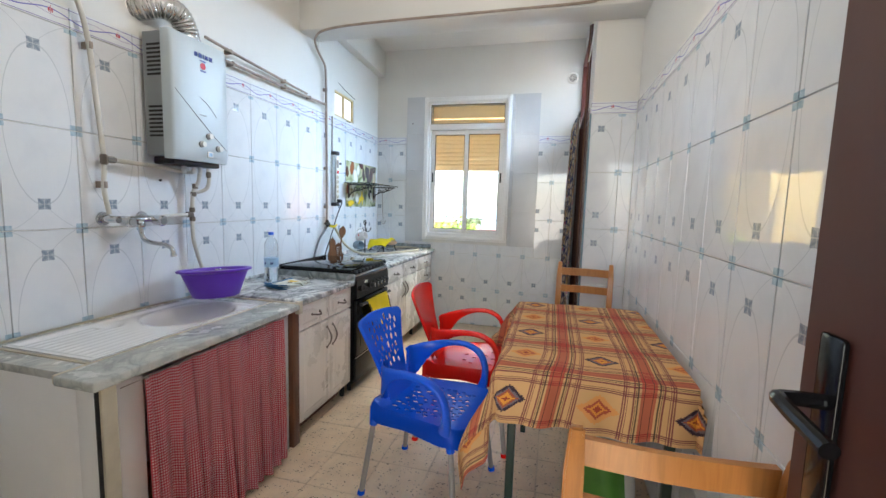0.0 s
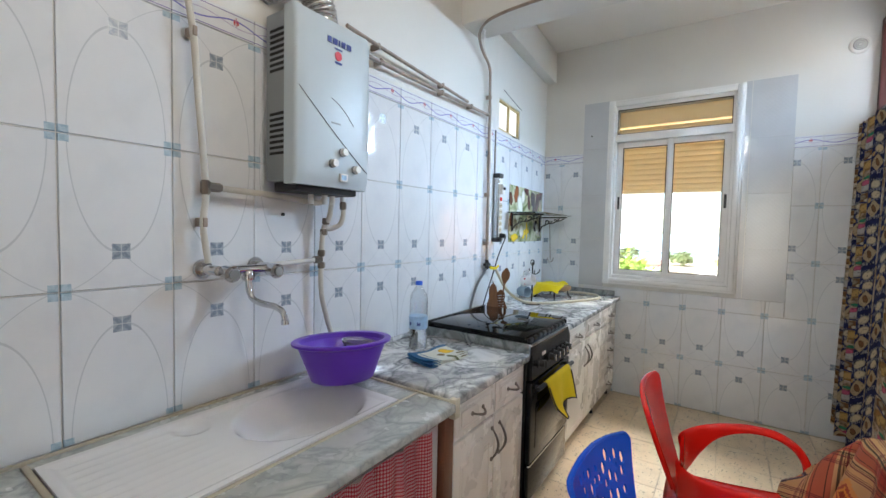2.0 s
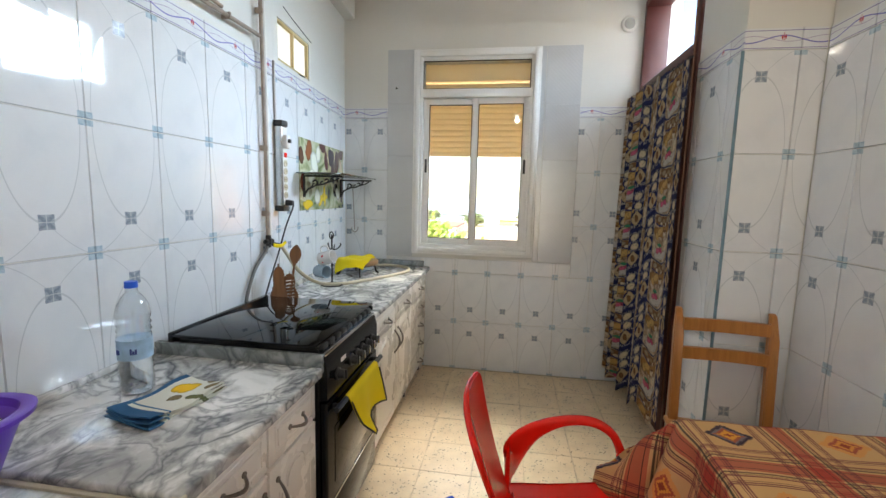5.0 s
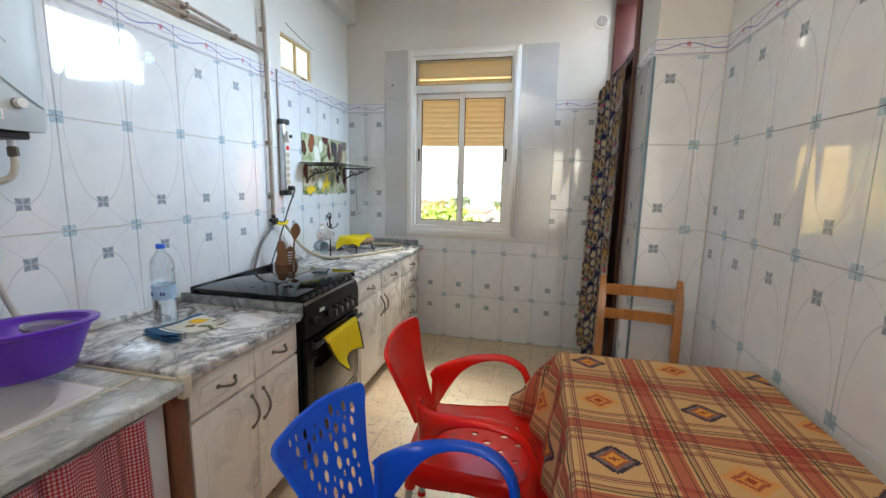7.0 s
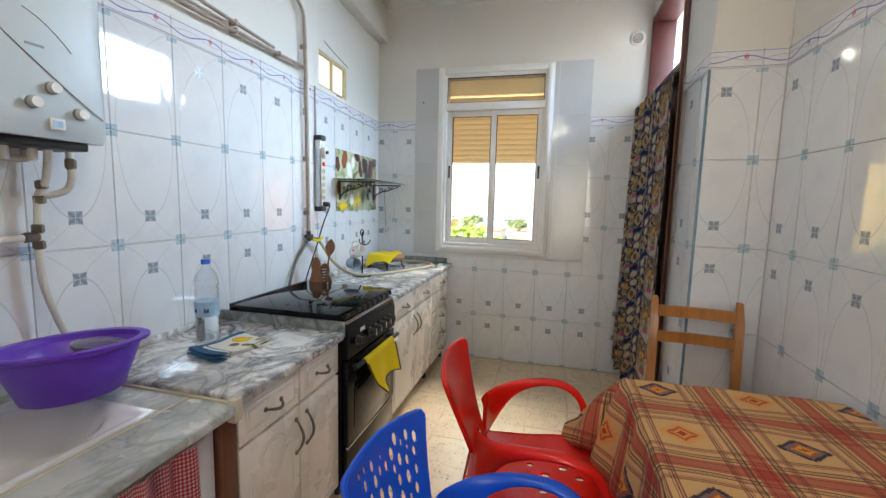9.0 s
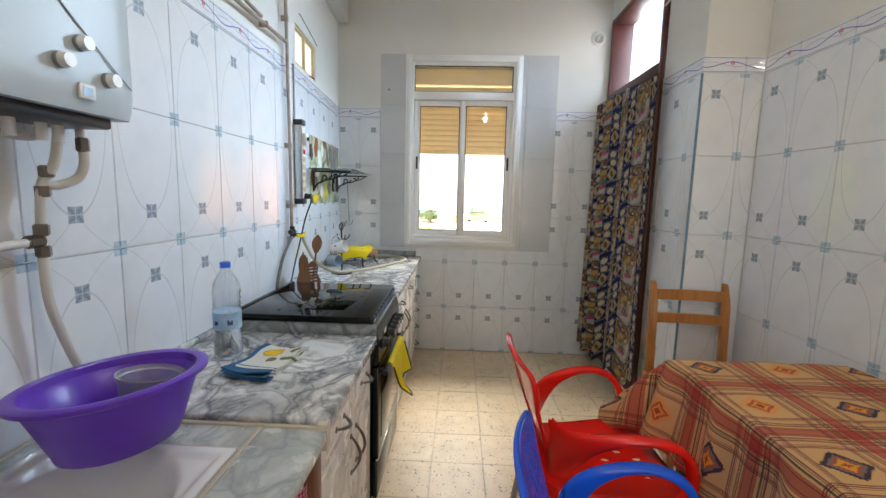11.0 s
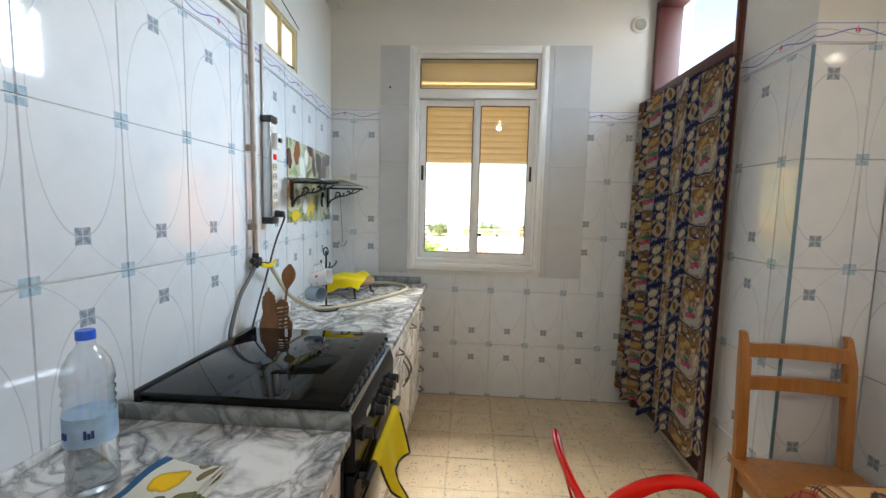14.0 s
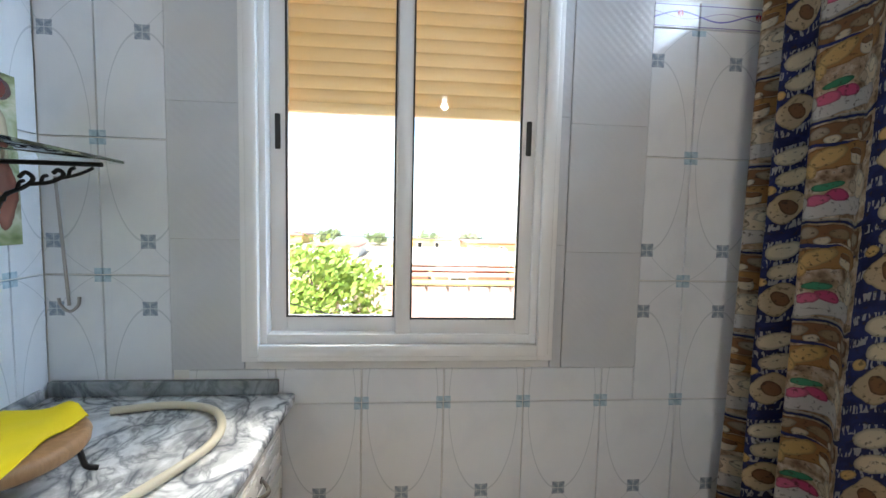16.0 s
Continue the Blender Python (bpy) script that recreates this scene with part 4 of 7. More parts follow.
# marble top by the cooker, with its upstand
marble_counter = thing("marble_counter", (0.3, 2.8, 0.735), "white marble worktop with grey veins beside the cooker", "counter")
part("slab", box(B(), 0.001, 0.612, 2.506, 3.100, 0.735, 0.768, 0.007, 3), "marble", marble_counter)
part("upstand", box(B(), 0.001, 0.606, 3.101, 3.122, 0.742, 0.806, 0.004), "kerb", marble_counter)
part("skirting", box(B(), 0.001, 0.012, 2.51, 3.10, 0.768, 0.788, 0.004), "marble", marble_counter)
far_counter = thing("far_counter", (0.3, 4.3, 0.76), "white marble worktop with grey veins under the shelf by the window", "counter")
part("slab", box(B(), -0.06, 0.605, 3.668, 4.999, 0.760, 0.792, 0.007, 3), "marble", far_counter)
part("upstand", box(B(), -0.06, 0.560, 4.978, 4.999, 0.793, 0.835, 0.004), "kerb", far_counter)
part("side_upstand", turned(box(B(), -0.004, 0.012, -0.20, 1.06, 0.792, 0.822, 0.004), SLANT), "marble", far_counter)


# ---- kitchen cabinets ----
def loop_handle(parent, y, z, h=0.0, w=0.0):
    """Bow handle, upright (h) or level (w)."""
    n = 9
    pts = []
    for i in range(n):
        t = i / (n - 1)
        s = math.sin(math.pi * t)
        pts.append((0.594 + 0.026 * s, y + w * (t - 0.5), z + h * (t - 0.5) - (0.006 * s if w else 0)))
    bm = tube(B(), pts, 0.0042, 8, 3, taper=lambda t: 0.75 + 0.5 * math.sin(math.pi * t))
    for t in (0, -1):
        q = pts[t]
        cyl(bm, (q[0] - 0.004, q[1], q[2]), (q[0] + 0.001, q[1], q[2]), 0.008, seg=10)
    part("handle", bm, "bronze", parent)


def arch_outline(y0, y1, z0, z1, arch):
    pts = [(y0, z0), (y1, z0)]
    if arch:
        c, r = (y0 + y1) / 2, (y1 - y0) / 2
        pts.append((y1, z1 - 0.045))
        for i in range(13):
            a = math.pi * i / 12
            pts.append((c + r * 0.62 * math.cos(a), z1 - 0.045 + 0.045 * math.sin(a) + (0.008 if 0 < i < 12 else 0)))
        pts.append((y0, z1 - 0.045))
    else:
        pts += [(y1, z1), (y0, z1)]
    return pts


def front(parent, name, y0, y1, z0, z1, arch=False):
    """A lacquered front with a raised field in a groove."""
    bm = box(B(), 0.566, 0.586, y0 + 0.002, y1 - 0.002, z0 + 0.002, z1 - 0.002, 0.004, 2)
    m = 0.042 if arch else 0.028
    for inset, x in ((m, 0.5855), (m + 0.014, 0.5895)):
        o = arch_outline(y0 + inset, y1 - inset, z0 + inset, z1 - inset, arch)
        vs = [bm.verts.new((x, a, b)) for a, b in o]
        back = [bm.verts.new((0.58, a, b)) for a, b in o]
        if inset == m:
            # rim bead round the field
            inner = arch_outline(y0 + inset + 0.005, y1 - inset - 0.005, z0 + inset + 0.005, z1 - inset - 0.005, arch)
            mid = [bm.verts.new((x + 0.003, (a + c) / 2, (b + d) / 2)) for (a, b), (c, d) in zip(o, inner)]
            inn = [bm.verts.new((x, a, b)) for a, b in inner]
            k = len(o)
            for i in range(k):
                j = (i + 1) % k
                bm.faces.new((vs[i], vs[j], mid[j], mid[i]))
                bm.faces.new((mid[i], mid[j], inn[j], inn[i]))
        else:
            o2 = arch_outline(y0 + inset + 0.008, y1 - inset - 0.008, z0 + inset + 0.008, z1 - inset - 0.008, arch)
            top = [bm.verts.new((x + 0.002, a, b)) for a, b in o2]
            k = len(o)
            for i in range(k):
                j = (i + 1) % k
                bm.faces.new((back[i], back[j], vs[j], vs[i]))
                bm.faces.new((vs[i], vs[j], top[j], top[i]))
            bm.faces.new(top)
    return part(name, bm, "cab", parent, smooth=25)


def cabinet(y0, y1, z1, doors, drawers, label):
    c = thing("base_cabinet", (0.3, (y0 + y1) / 2, 0.0), label, "kitchen cabinet", "base cabinets")
    bm = box(B(), 0.02, 0.564, y0, y1, 0.09, z1)
    part("body", bm, "cab", c)
    part("plinth", box(B(), 0.05, 0.50, y0 + 0.01, y1 - 0.01, 0.0, 0.09), "brownwood", c)
    part("foot", cyl(B(), (0.535, y1 - 0.02, 0), (0.535, y1 - 0.02, 0.09), 0.016), "blackmat", c)
    for a, b, za, zb, side in doors:
        d = front(c, "door", a, b, za, zb, True)
        loop_handle(d, b - 0.03 if side > 0 else a + 0.03, zb - 0.10, h=0.12)
    for a, b, za, zb in drawers:
        d = front(c, "drawer", a, b, za, zb)
        loop_handle(d, (a + b) / 2, (za + zb) / 2, w=0.075)
    return c


cabinet(2.530, 3.100, 0.733, [(2.530, 2.824, 0.095, 0.590, 1), (2.828, 3.098, 0.095, 0.590, -1)],
        [(2.530, 2.824, 0.596, 0.730), (2.828, 3.098, 0.596, 0.730)], "cream lacquered base cabinet with two arched doors and drawers under marble")
cabinet(3.675, 4.484, 0.758, [(3.680, 4.082, 0.095, 0.625, 1), (4.088, 4.482, 0.095, 0.625, -1)],
        [(3.680, 4.082, 0.631, 0.752), (4.088, 4.482, 0.631, 0.752)], "cream lacquered base cabinet with two arched doors beyond the cooker")
dz = (0.752 - 0.095) / 5
cabinet(4.488, 4.935, 0.758, [], [(4.490, 4.933, 0.095 + dz * i, 0.095 + dz * (i + 1) - 0.004) for i in range(5)],
        "cream lacquered drawer unit with five drawers beside the window wall")
solo("filler_panel", box(B(), 0.02, 0.560, 4.938, 4.996, 0.0, 0.758, 0.002), "cab", "narrow cream filler panel between drawer unit and tiled wall", "panel")

# ---- cooker ----
cooker = thing("cooker", (0.3, 3.4, 0), "black gas cooker with closed glass lid, knobs and oven", "cooker", "")
Y0, Y1 = 3.128, 3.662
bm = box(B(), 0.04, 0.585, Y0, Y1, 0.06, 0.800, 0.006)
part("body", bm, "black", cooker)
for y in (Y0 + 0.04, Y1 - 0.04):
    for x in (0.09, 0.54):
        part("foot", cyl(B(), (x, y, 0), (x, y, 0.06), 0.014), "blackmat", cooker)
bm = B()
prof = [(0.585, 0.635), (0.612, 0.640), (0.612, 0.745), (0.600, 0.785), (0.585, 0.798)]
lo = [bm.verts.new((x, Y0 + 0.002, z)) for x, z in prof]
hi = [bm.verts.new((x, Y1 - 0.002, z)) for x, z in prof]
loft(bm, [lo, hi])
part("control_panel", bm, "black", cooker, smooth=60)
part("trim_strip", box(B(), 0.588, 0.602, Y0 + 0.01, Y1 - 0.01, 0.786, 0.799, 0.003), "chrome", cooker)
for y in (3.215, 3.345, 3.405, 3.465, 3.525, 3.585):
    k = cyl(B(), (0.610, y, 0.700), (0.618, y, 0.700), 0.022, seg=20)
    cyl(k, (0.618, y, 0.700), (0.640, y, 0.700), 0.017, 0.015, seg=20)
    kn = part("knob", k, "blackmat", cooker)
    part("knob_grip", box(B(), 0.640, 0.648, y - 0.004, y + 0.004, 0.684, 0.716, 0.002), "chrome" if y > 3.3 else "blackmat", kn)
for i in range(3):
    part("maker_mark", box(B(), 0.6125, 0.6135, 3.245 + 0.016 * i, 3.257 + 0.016 * i, 0.728, 0.745), "whiteplastic", cooker)
part("oven_door", box(B(), 0.586, 0.612, Y0 + 0.004, Y1 - 0.004, 0.252, 0.628, 0.006), "black", cooker)
part("oven_window", box(B(), 0.6125, 0.6145, Y0 + 0.06, Y1 - 0.06, 0.31, 0.52, 0.001), "blackglass", cooker)
part("drawer_front", box(B(), 0.586, 0.608, Y0 + 0.004, Y1 - 0.004, 0.075, 0.238, 0.006), "black", cooker)
part("drawer_trim", box(B(), 0.600, 0.611, Y0 + 0.004, Y1 - 0.004, 0.239, 0.247, 0.002), "chrome", cooker)
bm = cyl(B(), (0.636, Y0 + 0.02, 0.600), (0.636, Y1 - 0.02, 0.600), 0.010, seg=14)
for y in (Y0 + 0.05, Y1 - 0.05):
    cyl(bm, (0.600, y, 0.600), (0.636, y, 0.600), 0.009, seg=12)
part("oven_handle", bm, "blackmat", cooker)
lid = part("lid", box(B(), 0.066, 0.584, Y0 - 0.020, Y1 + 0.026, 0.823, 0.834, 0.003), "blackglass", cooker, "closed black glass lid")
bm = box(B(), 0.048, 0.068, Y0 - 0.020, Y1 + 0.026, 0.800, 0.838, 0.004)
for y in (Y0 - 0.008, Y1 + 0.004):
    box(bm, 0.05, 0.588, y, y + 0.008, 0.803, 0.822, 0.002)
part("lid_frame", bm, "black", lid)
bm = B()
for i in range(9):
    y = Y0 + 0.03 + i * 0.056
    box(bm, 0.560, 0.588, y, y + 0.040, 0.800, 0.820, 0.004)
part("vent_grille", bm, "blackmat", cooker)

# yellow cloth on the oven handle
def drape(u, v):
    y0, y1 = 3.235 + 0.085 * max(0, v - 0.12), 3.560 - 0.03 * max(0, v - 0.12)
    y = y0 + (y1 - y0) * u
    if v < 0.12:
        a = math.pi * (1 - v / 0.12)
        return Vector((0.636 + 0.0125 * math.cos(a), y, 0.600 + 0.0125 * math.sin(a)))
    d = (v - 0.12) / 0.88
    fold = 0.016 * math.sin(u * 8 - 0.6 + d) * d
    curl = 0.035 * max(0, d - 0.75) / 0.25 * max(0, 0.35 - u) / 0.35
    return Vector((0.650 + 0.030 * d + fold + curl, y - 0.010 * math.sin(u * 6) * d, 0.600 - d * (0.150 + 0.018 * math.sin(u * 5 + 1.2))))


oven_towel = thing("oven_towel", (0.65, 3.4, 0.4), "bright yellow microfibre cloth with black hem over the oven handle", "cloth")
part("cloth", sheet(B(), drape, 14, 22, thick=0.003), "yellow", oven_towel, smooth=60)
hem = [drape(u, v) + Vector((0.003, 0, 0)) for u, v in [(0, v / 10) for v in range(2, 11)] + [(u / 8, 1) for u in range(1, 9)] + [(1, v / 10) for v in range(9, 1, -1)]]
part("hem", tube(B(), hem, 0.0035, 6), "blackmat", oven_towel)


# ---- water heater and pipes on the left wall ----
heater = thing("water_heater", (0.1, 2.37, 1.44), "silver-grey wall-mounted gas water heater with three knobs and side vents", "water heater")
HY0, HY1, HZ0, HZ1, HX = 2.205, 2.530, 1.440, 1.995, 0.182
bm = box(B(), 0.02, HX - 0.012, HY0 + 0.006, HY1 - 0.006, HZ0 + 0.012, HZ1 - 0.006, 0.006)
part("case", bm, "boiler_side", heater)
bm = B()
nz = 24
prof = [(HX - 0.055, 0.0), (HX - 0.012, 0.0), (HX - 0.004, 0.003), (HX, 0.012)]
rows = []
for i in range(nz + 1):
    t = i / nz
    z = HZ0 + (HZ1 - HZ0) * t
    rr = 0.010 * (max(0, 1 - t * 12) ** 2 + max(0, 1 - (1 - t) * 12) ** 2)
    bul = 0.006 * math.sin(math.pi * t)
    row = [(x - rr * (x > HX - 0.05), HY0 + d, z) for x, d in prof]
    row += [(HX + bul * math.sin(math.pi * k / 8) - rr, HY0 + 0.012 + (HY1 - HY0 - 0.024) * k / 8, z) for k in range(1, 8)]
    row += [(x - rr * (x > HX - 0.05), HY1 - d, z) for x, d in reversed(prof)]
    rows.append([bm.verts.new(p) for p in row])
for a, b in zip(rows, rows[1:]):
    for i in range(len(a) - 1):
        bm.faces.new((a[i], a[i + 1], b[i + 1], b[i]))
bm.faces.new(rows[-1])
bm.faces.new(list(reversed(rows[0])))
part("front_cover", bm, "boiler", heater, smooth=50)
for z0 in (1.80, 1.535):
    for i in range(8):
        part("vent_slot", box(B(), 0.045, 0.120, HY0 + 0.0045, HY0 + 0.0075, z0 + 0.018 * i, z0 + 0.018 * i + 0.009, 0), "dark", heater)
for y, z in ((2.395, 1.562), (2.352, 1.520), (2.455, 1.510)):
    k = cyl(B(), (HX, y, z), (HX + 0.010, y, z), 0.015, seg=20)
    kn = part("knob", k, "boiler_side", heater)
    part("knob_cap", cyl(B(), (HX + 0.010, y, z), (HX + 0.024, y, z), 0.0135, 0.0125, seg=20), "whiteplastic", kn)
part("display", box(B(), HX + 0.002, HX + 0.007, 2.385, 2.420, 1.462, 1.490, 0.002), "whiteplastic", heater)
part("display_glass", box(B(), HX + 0.007, HX + 0.008, 2.392, 2.413, 1.468, 1.484), "label_blue", heater)
y = 2.325
for w in (0.017, 0.019, 0.006, 0.017, 0.021):
    part("lettering_bar", box(B(), HX + 0.0055, HX + 0.0068, y, y + w, 1.915, 1.934), "navyink", heater)
    y += w + 0.006
part("badge", cyl(B(), (HX + 0.005, 2.372, 1.880), (HX + 0.0068, 2.372, 1.880), 0.015, seg=24), "redink", heater)
part("badge_bar", box(B(), HX + 0.0055, HX + 0.0066, 2.355, 2.390, 1.900, 1.905), "navyink", heater)
part("badge_bar", box(B(), HX + 0.0055, HX + 0.0066, 2.357, 2.388, 1.854, 1.861), "navyink", heater)
bm = tube(B(), [(HX + 0.003 + 0.004 * math.sin(math.pi * t), HY0 + 0.012 + 0.30 * t, 1.745 - 0.19 * t - 0.05 * math.sin(math.pi * t * 0.5)) for t in [i / 10 for i in range(11)]], 0.0016, 6)
tube(bm, [(HX + 0.0065, 2.345 + 0.10 * t, 1.735 - 0.03 * t - 0.045 * t * t) for t in [i / 6 for i in range(7)]], 0.0012, 6)
part("relief_line", bm, "boiler_side", heater)
part("level_slot", box(B(), HX + 0.005, HX + 0.0062, 2.345, 2.385, 1.652, 1.658), "boiler_side", heater)
bm = box(B(), 0.03, 0.150, HY0 + 0.03, HY1 - 0.03, HZ0 - 0.022, HZ0 + 0.012, 0.006)
part("burner_base", bm, "blackmat", heater)
for y in (2.345, 2.405, 2.440, 2.492):
    part("pipe_stub", cyl(B(), (0.085, y, 1.385), (0.085, y, 1.42), 0.010), "whiteplastic", heater)

duct = thing("flue_duct", (0.1, 2.36, 1.99), "ribbed aluminium flue duct bending from the heater into the wall", "duct")
path = smooth_path([(0.10, 2.375, 1.99), (0.10, 2.370, 2.045), (0.095, 2.335, 2.10), (0.075, 2.275, 2.115), (0.03, 2.235, 2.10), (-0.03, 2.215, 2.09)], 14)
part("duct", tube(B(), path, 0.052, 20, 0, taper=lambda t: 1 + 0.05 * math.sin(t * 2 * math.pi * 26)), "alu", duct, smooth=60)
part("collar", lathe(B(), [(0.054, 0), (0.058, 0.002), (0.058, 0.02), (0.054, 0.022)], (0.10, 2.375, 1.992), 24), "alu", duct)


def pipe_run(name, pts, r, mat, label, cat="pipe", smooth=5, clips=()):
    ob = thing(name, pts[0], label, cat)
    part("pipe", tube(B(), pts, r, 12, smooth), mat, ob, smooth=60)
    for q in clips:
        part("clip", box(B(), 0.0, q[0] + r + 0.003, q[1] - 0.006, q[1] + 0.006, q[2] - r - 0.004, q[2] + r + 0.004, 0.002), "oldpipe", ob)
    return ob


def union(parent, c, axis, r=0.014, l=0.034, mat="brass"):
    c, a = Vector(c), Vector(axis).normalized()
    bm = cyl(B(), c - a * l / 2, c + a * l / 2, r, seg=6)
    cyl(bm, c - a * l * 0.62, c + a * l * 0.62, r * 0.78, seg=16)
    part("fitting", bm, mat, parent)


w1 = pipe_run("water_pipe", [(0.035, 1.78, 2.16), (0.035, 1.88, 2.09), (0.035, 1.945, 1.99), (0.036, 1.975, 1.86), (0.037, 1.99, 1.66), (0.038, 2.008, 1.41), (0.040, 2.000, 1.30), (0.045, 2.012, 1.19)], 0.0095, "pipe",
              "cream-painted steel water pipe down the tiled wall", clips=((0.036, 1.978, 1.845), (0.04, 2.002, 1.31)))
union(w1, (0.038, 2.008, 1.412), (0, 0, 1), mat="bronze")
w2 = pipe_run("water_pipe", [(0.038, 2.02, 1.414), (0.040, 2.12, 1.410), (0.045, 2.26, 1.404), (0.055, 2.36, 1.392), (0.075, 2.40, 1.392), (0.085, 2.405, 1.41)], 0.0095, "pipe",
              "cream-painted pipe branch running to the water heater")
union(w2, (0.038, 2.033, 1.414), (0, 1, 0), mat="bronze")
w3 = pipe_run("water_pipe", [(0.085, 2.44, 1.40), (0.070, 2.440, 1.34), (0.045, 2.436, 1.30), (0.040, 2.432, 1.24), (0.038, 2.430, 1.15), (0.04, 2.432, 1.05), (0.05, 2.452, 0.95), (0.06, 2.475, 0.86), (0.06, 2.48, 0.755)], 0.0095, "pipe",
              "cream-painted pipe with two brass fittings below the water heater")
for z in (1.325, 1.285):
    union(w3, (0.055 if z > 1.3 else 0.043, 2.438, z), (0, 0, 1), mat="bronze", l=0.02)
for z in (1.205, 1.160):
    union(w3, (0.039, 2.431, z), (0, 0, 1), mat="bronze", l=0.02)
w4 = pipe_run("gas_hose", [(0.085, 2.492, 1.40), (0.088, 2.492, 1.35), (0.075, 2.488, 1.315), (0.055, 2.462, 1.298), (0.046, 2.442, 1.298)], 0.0095, "pipe", "cream bent pipe looping under the water heater")
union(w4, (0.087, 2.492, 1.385), (0, 0, 1), 0.013, 0.025, "bronze")
w5 = pipe_run("water_pipe", [(0.045, 2.20, 1.172), (0.042, 2.32, 1.178), (0.040, 2.42, 1.182)], 0.0095, "pipe", "cream-painted pipe from the mixer tap to the riser")
union(w5, (0.040, 2.412, 1.182), (0, 1, 0), mat="bronze", l=0.028)

tap = thing("mixer_tap", (0.1, 2.12, 1.05), "chrome wall-mounted mixer tap with two round handles and swan spout", "tap")
bm = cyl(B(), (0.075, 2.035, 1.168), (0.075, 2.205, 1.168), 0.014, seg=18)
for y in (2.015, 2.185):
    cyl(bm, (0.006, y, 1.170), (0.075, y + 0.012, 1.168), 0.015, seg=16)
    cyl(bm, (0.006, y, 1.170), (0.014, y, 1.170), 0.030, 0.026, seg=20)
lathe(bm, [(0.018, 0), (0.020, 0.01), (0.016, 0.025), (0.012, 0.03)], (0.080, 2.115, 1.135), 18)
part("tap_body", bm, "chrome", tap)
for y in (2.045, 2.190):
    k = cyl(B(), (0.075, y, 1.164), (0.118, y, 1.160), 0.020, 0.024, seg=20)
    cyl(k, (0.118, y, 1.160), (0.126, y, 1.160), 0.024, 0.018, seg=20)
    kn = part("tap_handle", k, "chrome", tap)
    part("handle_cap", cyl(B(), (0.126, y, 1.160), (0.129, y, 1.160), 0.014, seg=18), "boiler_side", kn)
part("spout", tube(B(), [(0.080, 2.115, 1.138), (0.085, 2.115, 1.105), (0.10, 2.118, 1.078), (0.135, 2.128, 1.066), (0.175, 2.142, 1.060), (0.205, 2.150, 1.045), (0.212, 2.153, 1.020)], 0.0095, 14, 6), "chrome", tap, smooth=60)
part("aerator", cyl(B(), (0.212, 2.153, 1.022), (0.213, 2.153, 1.008), 0.012, seg=16), "chrome", tap)

g1 = pipe_run("gas_pipe", [(0.05, 2.535, 2.083), (0.045, 2.70, 2.075), (0.030, 3.10, 2.062), (0.030, 3.48, 2.042)], 0.008, "oldpipe", "brown-stained thin gas pipe clipped above the tiles", clips=((0.04, 2.72, 2.073), (0.03, 3.22, 2.056)))
g2 = pipe_run("gas_pipe", [(0.04, 2.535, 2.018), (0.035, 2.70, 2.016), (0.028, 3.20, 2.020), (0.028, 3.735, 2.026)], 0.009, "oldpipe", "brown-stained gas pipe clipped above the border tiles", clips=((0.034, 2.74, 2.016), (0.028, 3.22, 2.02), (0.028, 3.52, 2.024)))
g3 = pipe_run("gas_pipe", [(0.026, 3.768, 1.09), (0.026, 3.764, 1.6), (0.026, 3.752, 2.20), (0.027, 3.735, 2.32), (0.03, 3.660, 2.37), (0.036, 3.600, 2.41), (0.07, 3.535, 2.452), (0.20, 3.452, 2.462), (0.5, 3.442, 2.478), (1.2, 3.440, 2.484), (1.90, 3.438, 2.487), (2.02, 3.438, 2.50), (2.29, 3.436, 2.51)], 0.0085, "oldpipe",
              "brown-stained gas riser bending along the ceiling beam", clips=((0.026, 3.765, 1.53), (0.026, 3.766, 1.22), (0.026, 3.753, 2.14)))
g4 = pipe_run("cable_conduit", [(0.022, 3.795, 1.09), (0.022, 3.792, 1.6), (0.022, 3.785, 2.02), (0.022, 3.772, 2.30), (0.03, 3.70, 2.365), (0.045, 3.62, 2.412), (0.09, 3.548, 2.458)], 0.0065, "whiteplastic", "pale conduit beside the gas riser")
valve = thing("gas_valve", (0.04, 3.78, 1.05), "dull brass gas valve with a yellow lever", "valve")
bm = cyl(B(), (0.028, 3.768, 1.055), (0.028, 3.768, 1.115), 0.013, seg=8)
cyl(bm, (0.028, 3.74, 1.085), (0.028, 3.80, 1.085), 0.012, seg=8)
cyl(bm, (0.028, 3.79, 1.07), (0.06, 3.83, 1.06), 0.010, seg=8)
part("body", bm, "iron", valve)
part("lever", tube(B(), [(0.05, 3.775, 1.066), (0.062, 3.80, 1.060), (0.066, 3.83, 1.062), (0.068, 3.855, 1.075)], 0.009, 8, 3, ry=0.005), "yellow", valve)
solo("gas_hose", tube(B(), [(0.028, 3.762, 1.06), (0.022, 3.74, 1.03), (0.020, 3.66, 0.96), (0.020, 3.60, 0.86), (0.022, 3.58, 0.80)], 0.008, 10, 6), "hose_shadow_grey", "rubber gas hose behind the cooker, coloured dark as a shadow band", "hose", smooth=60)
solo("rubber_hose", tube(B(), [(0.06, 3.83, 1.058), (0.05, 3.90, 1.005), (0.07, 3.99, 0.90), (0.13, 4.08, 0.825), (0.22, 4.17, 0.803), (0.36, 4.37, 0.802), (0.475, 4.60, 0.803), (0.50, 4.74, 0.803), (0.44, 4.86, 0.803), (0.32, 4.90, 0.803), (0.18, 4.87, 0.803)], 0.010, 12, 8), "hose", "cream rubber hose coiled over the marble worktop", "hose", smooth=60)

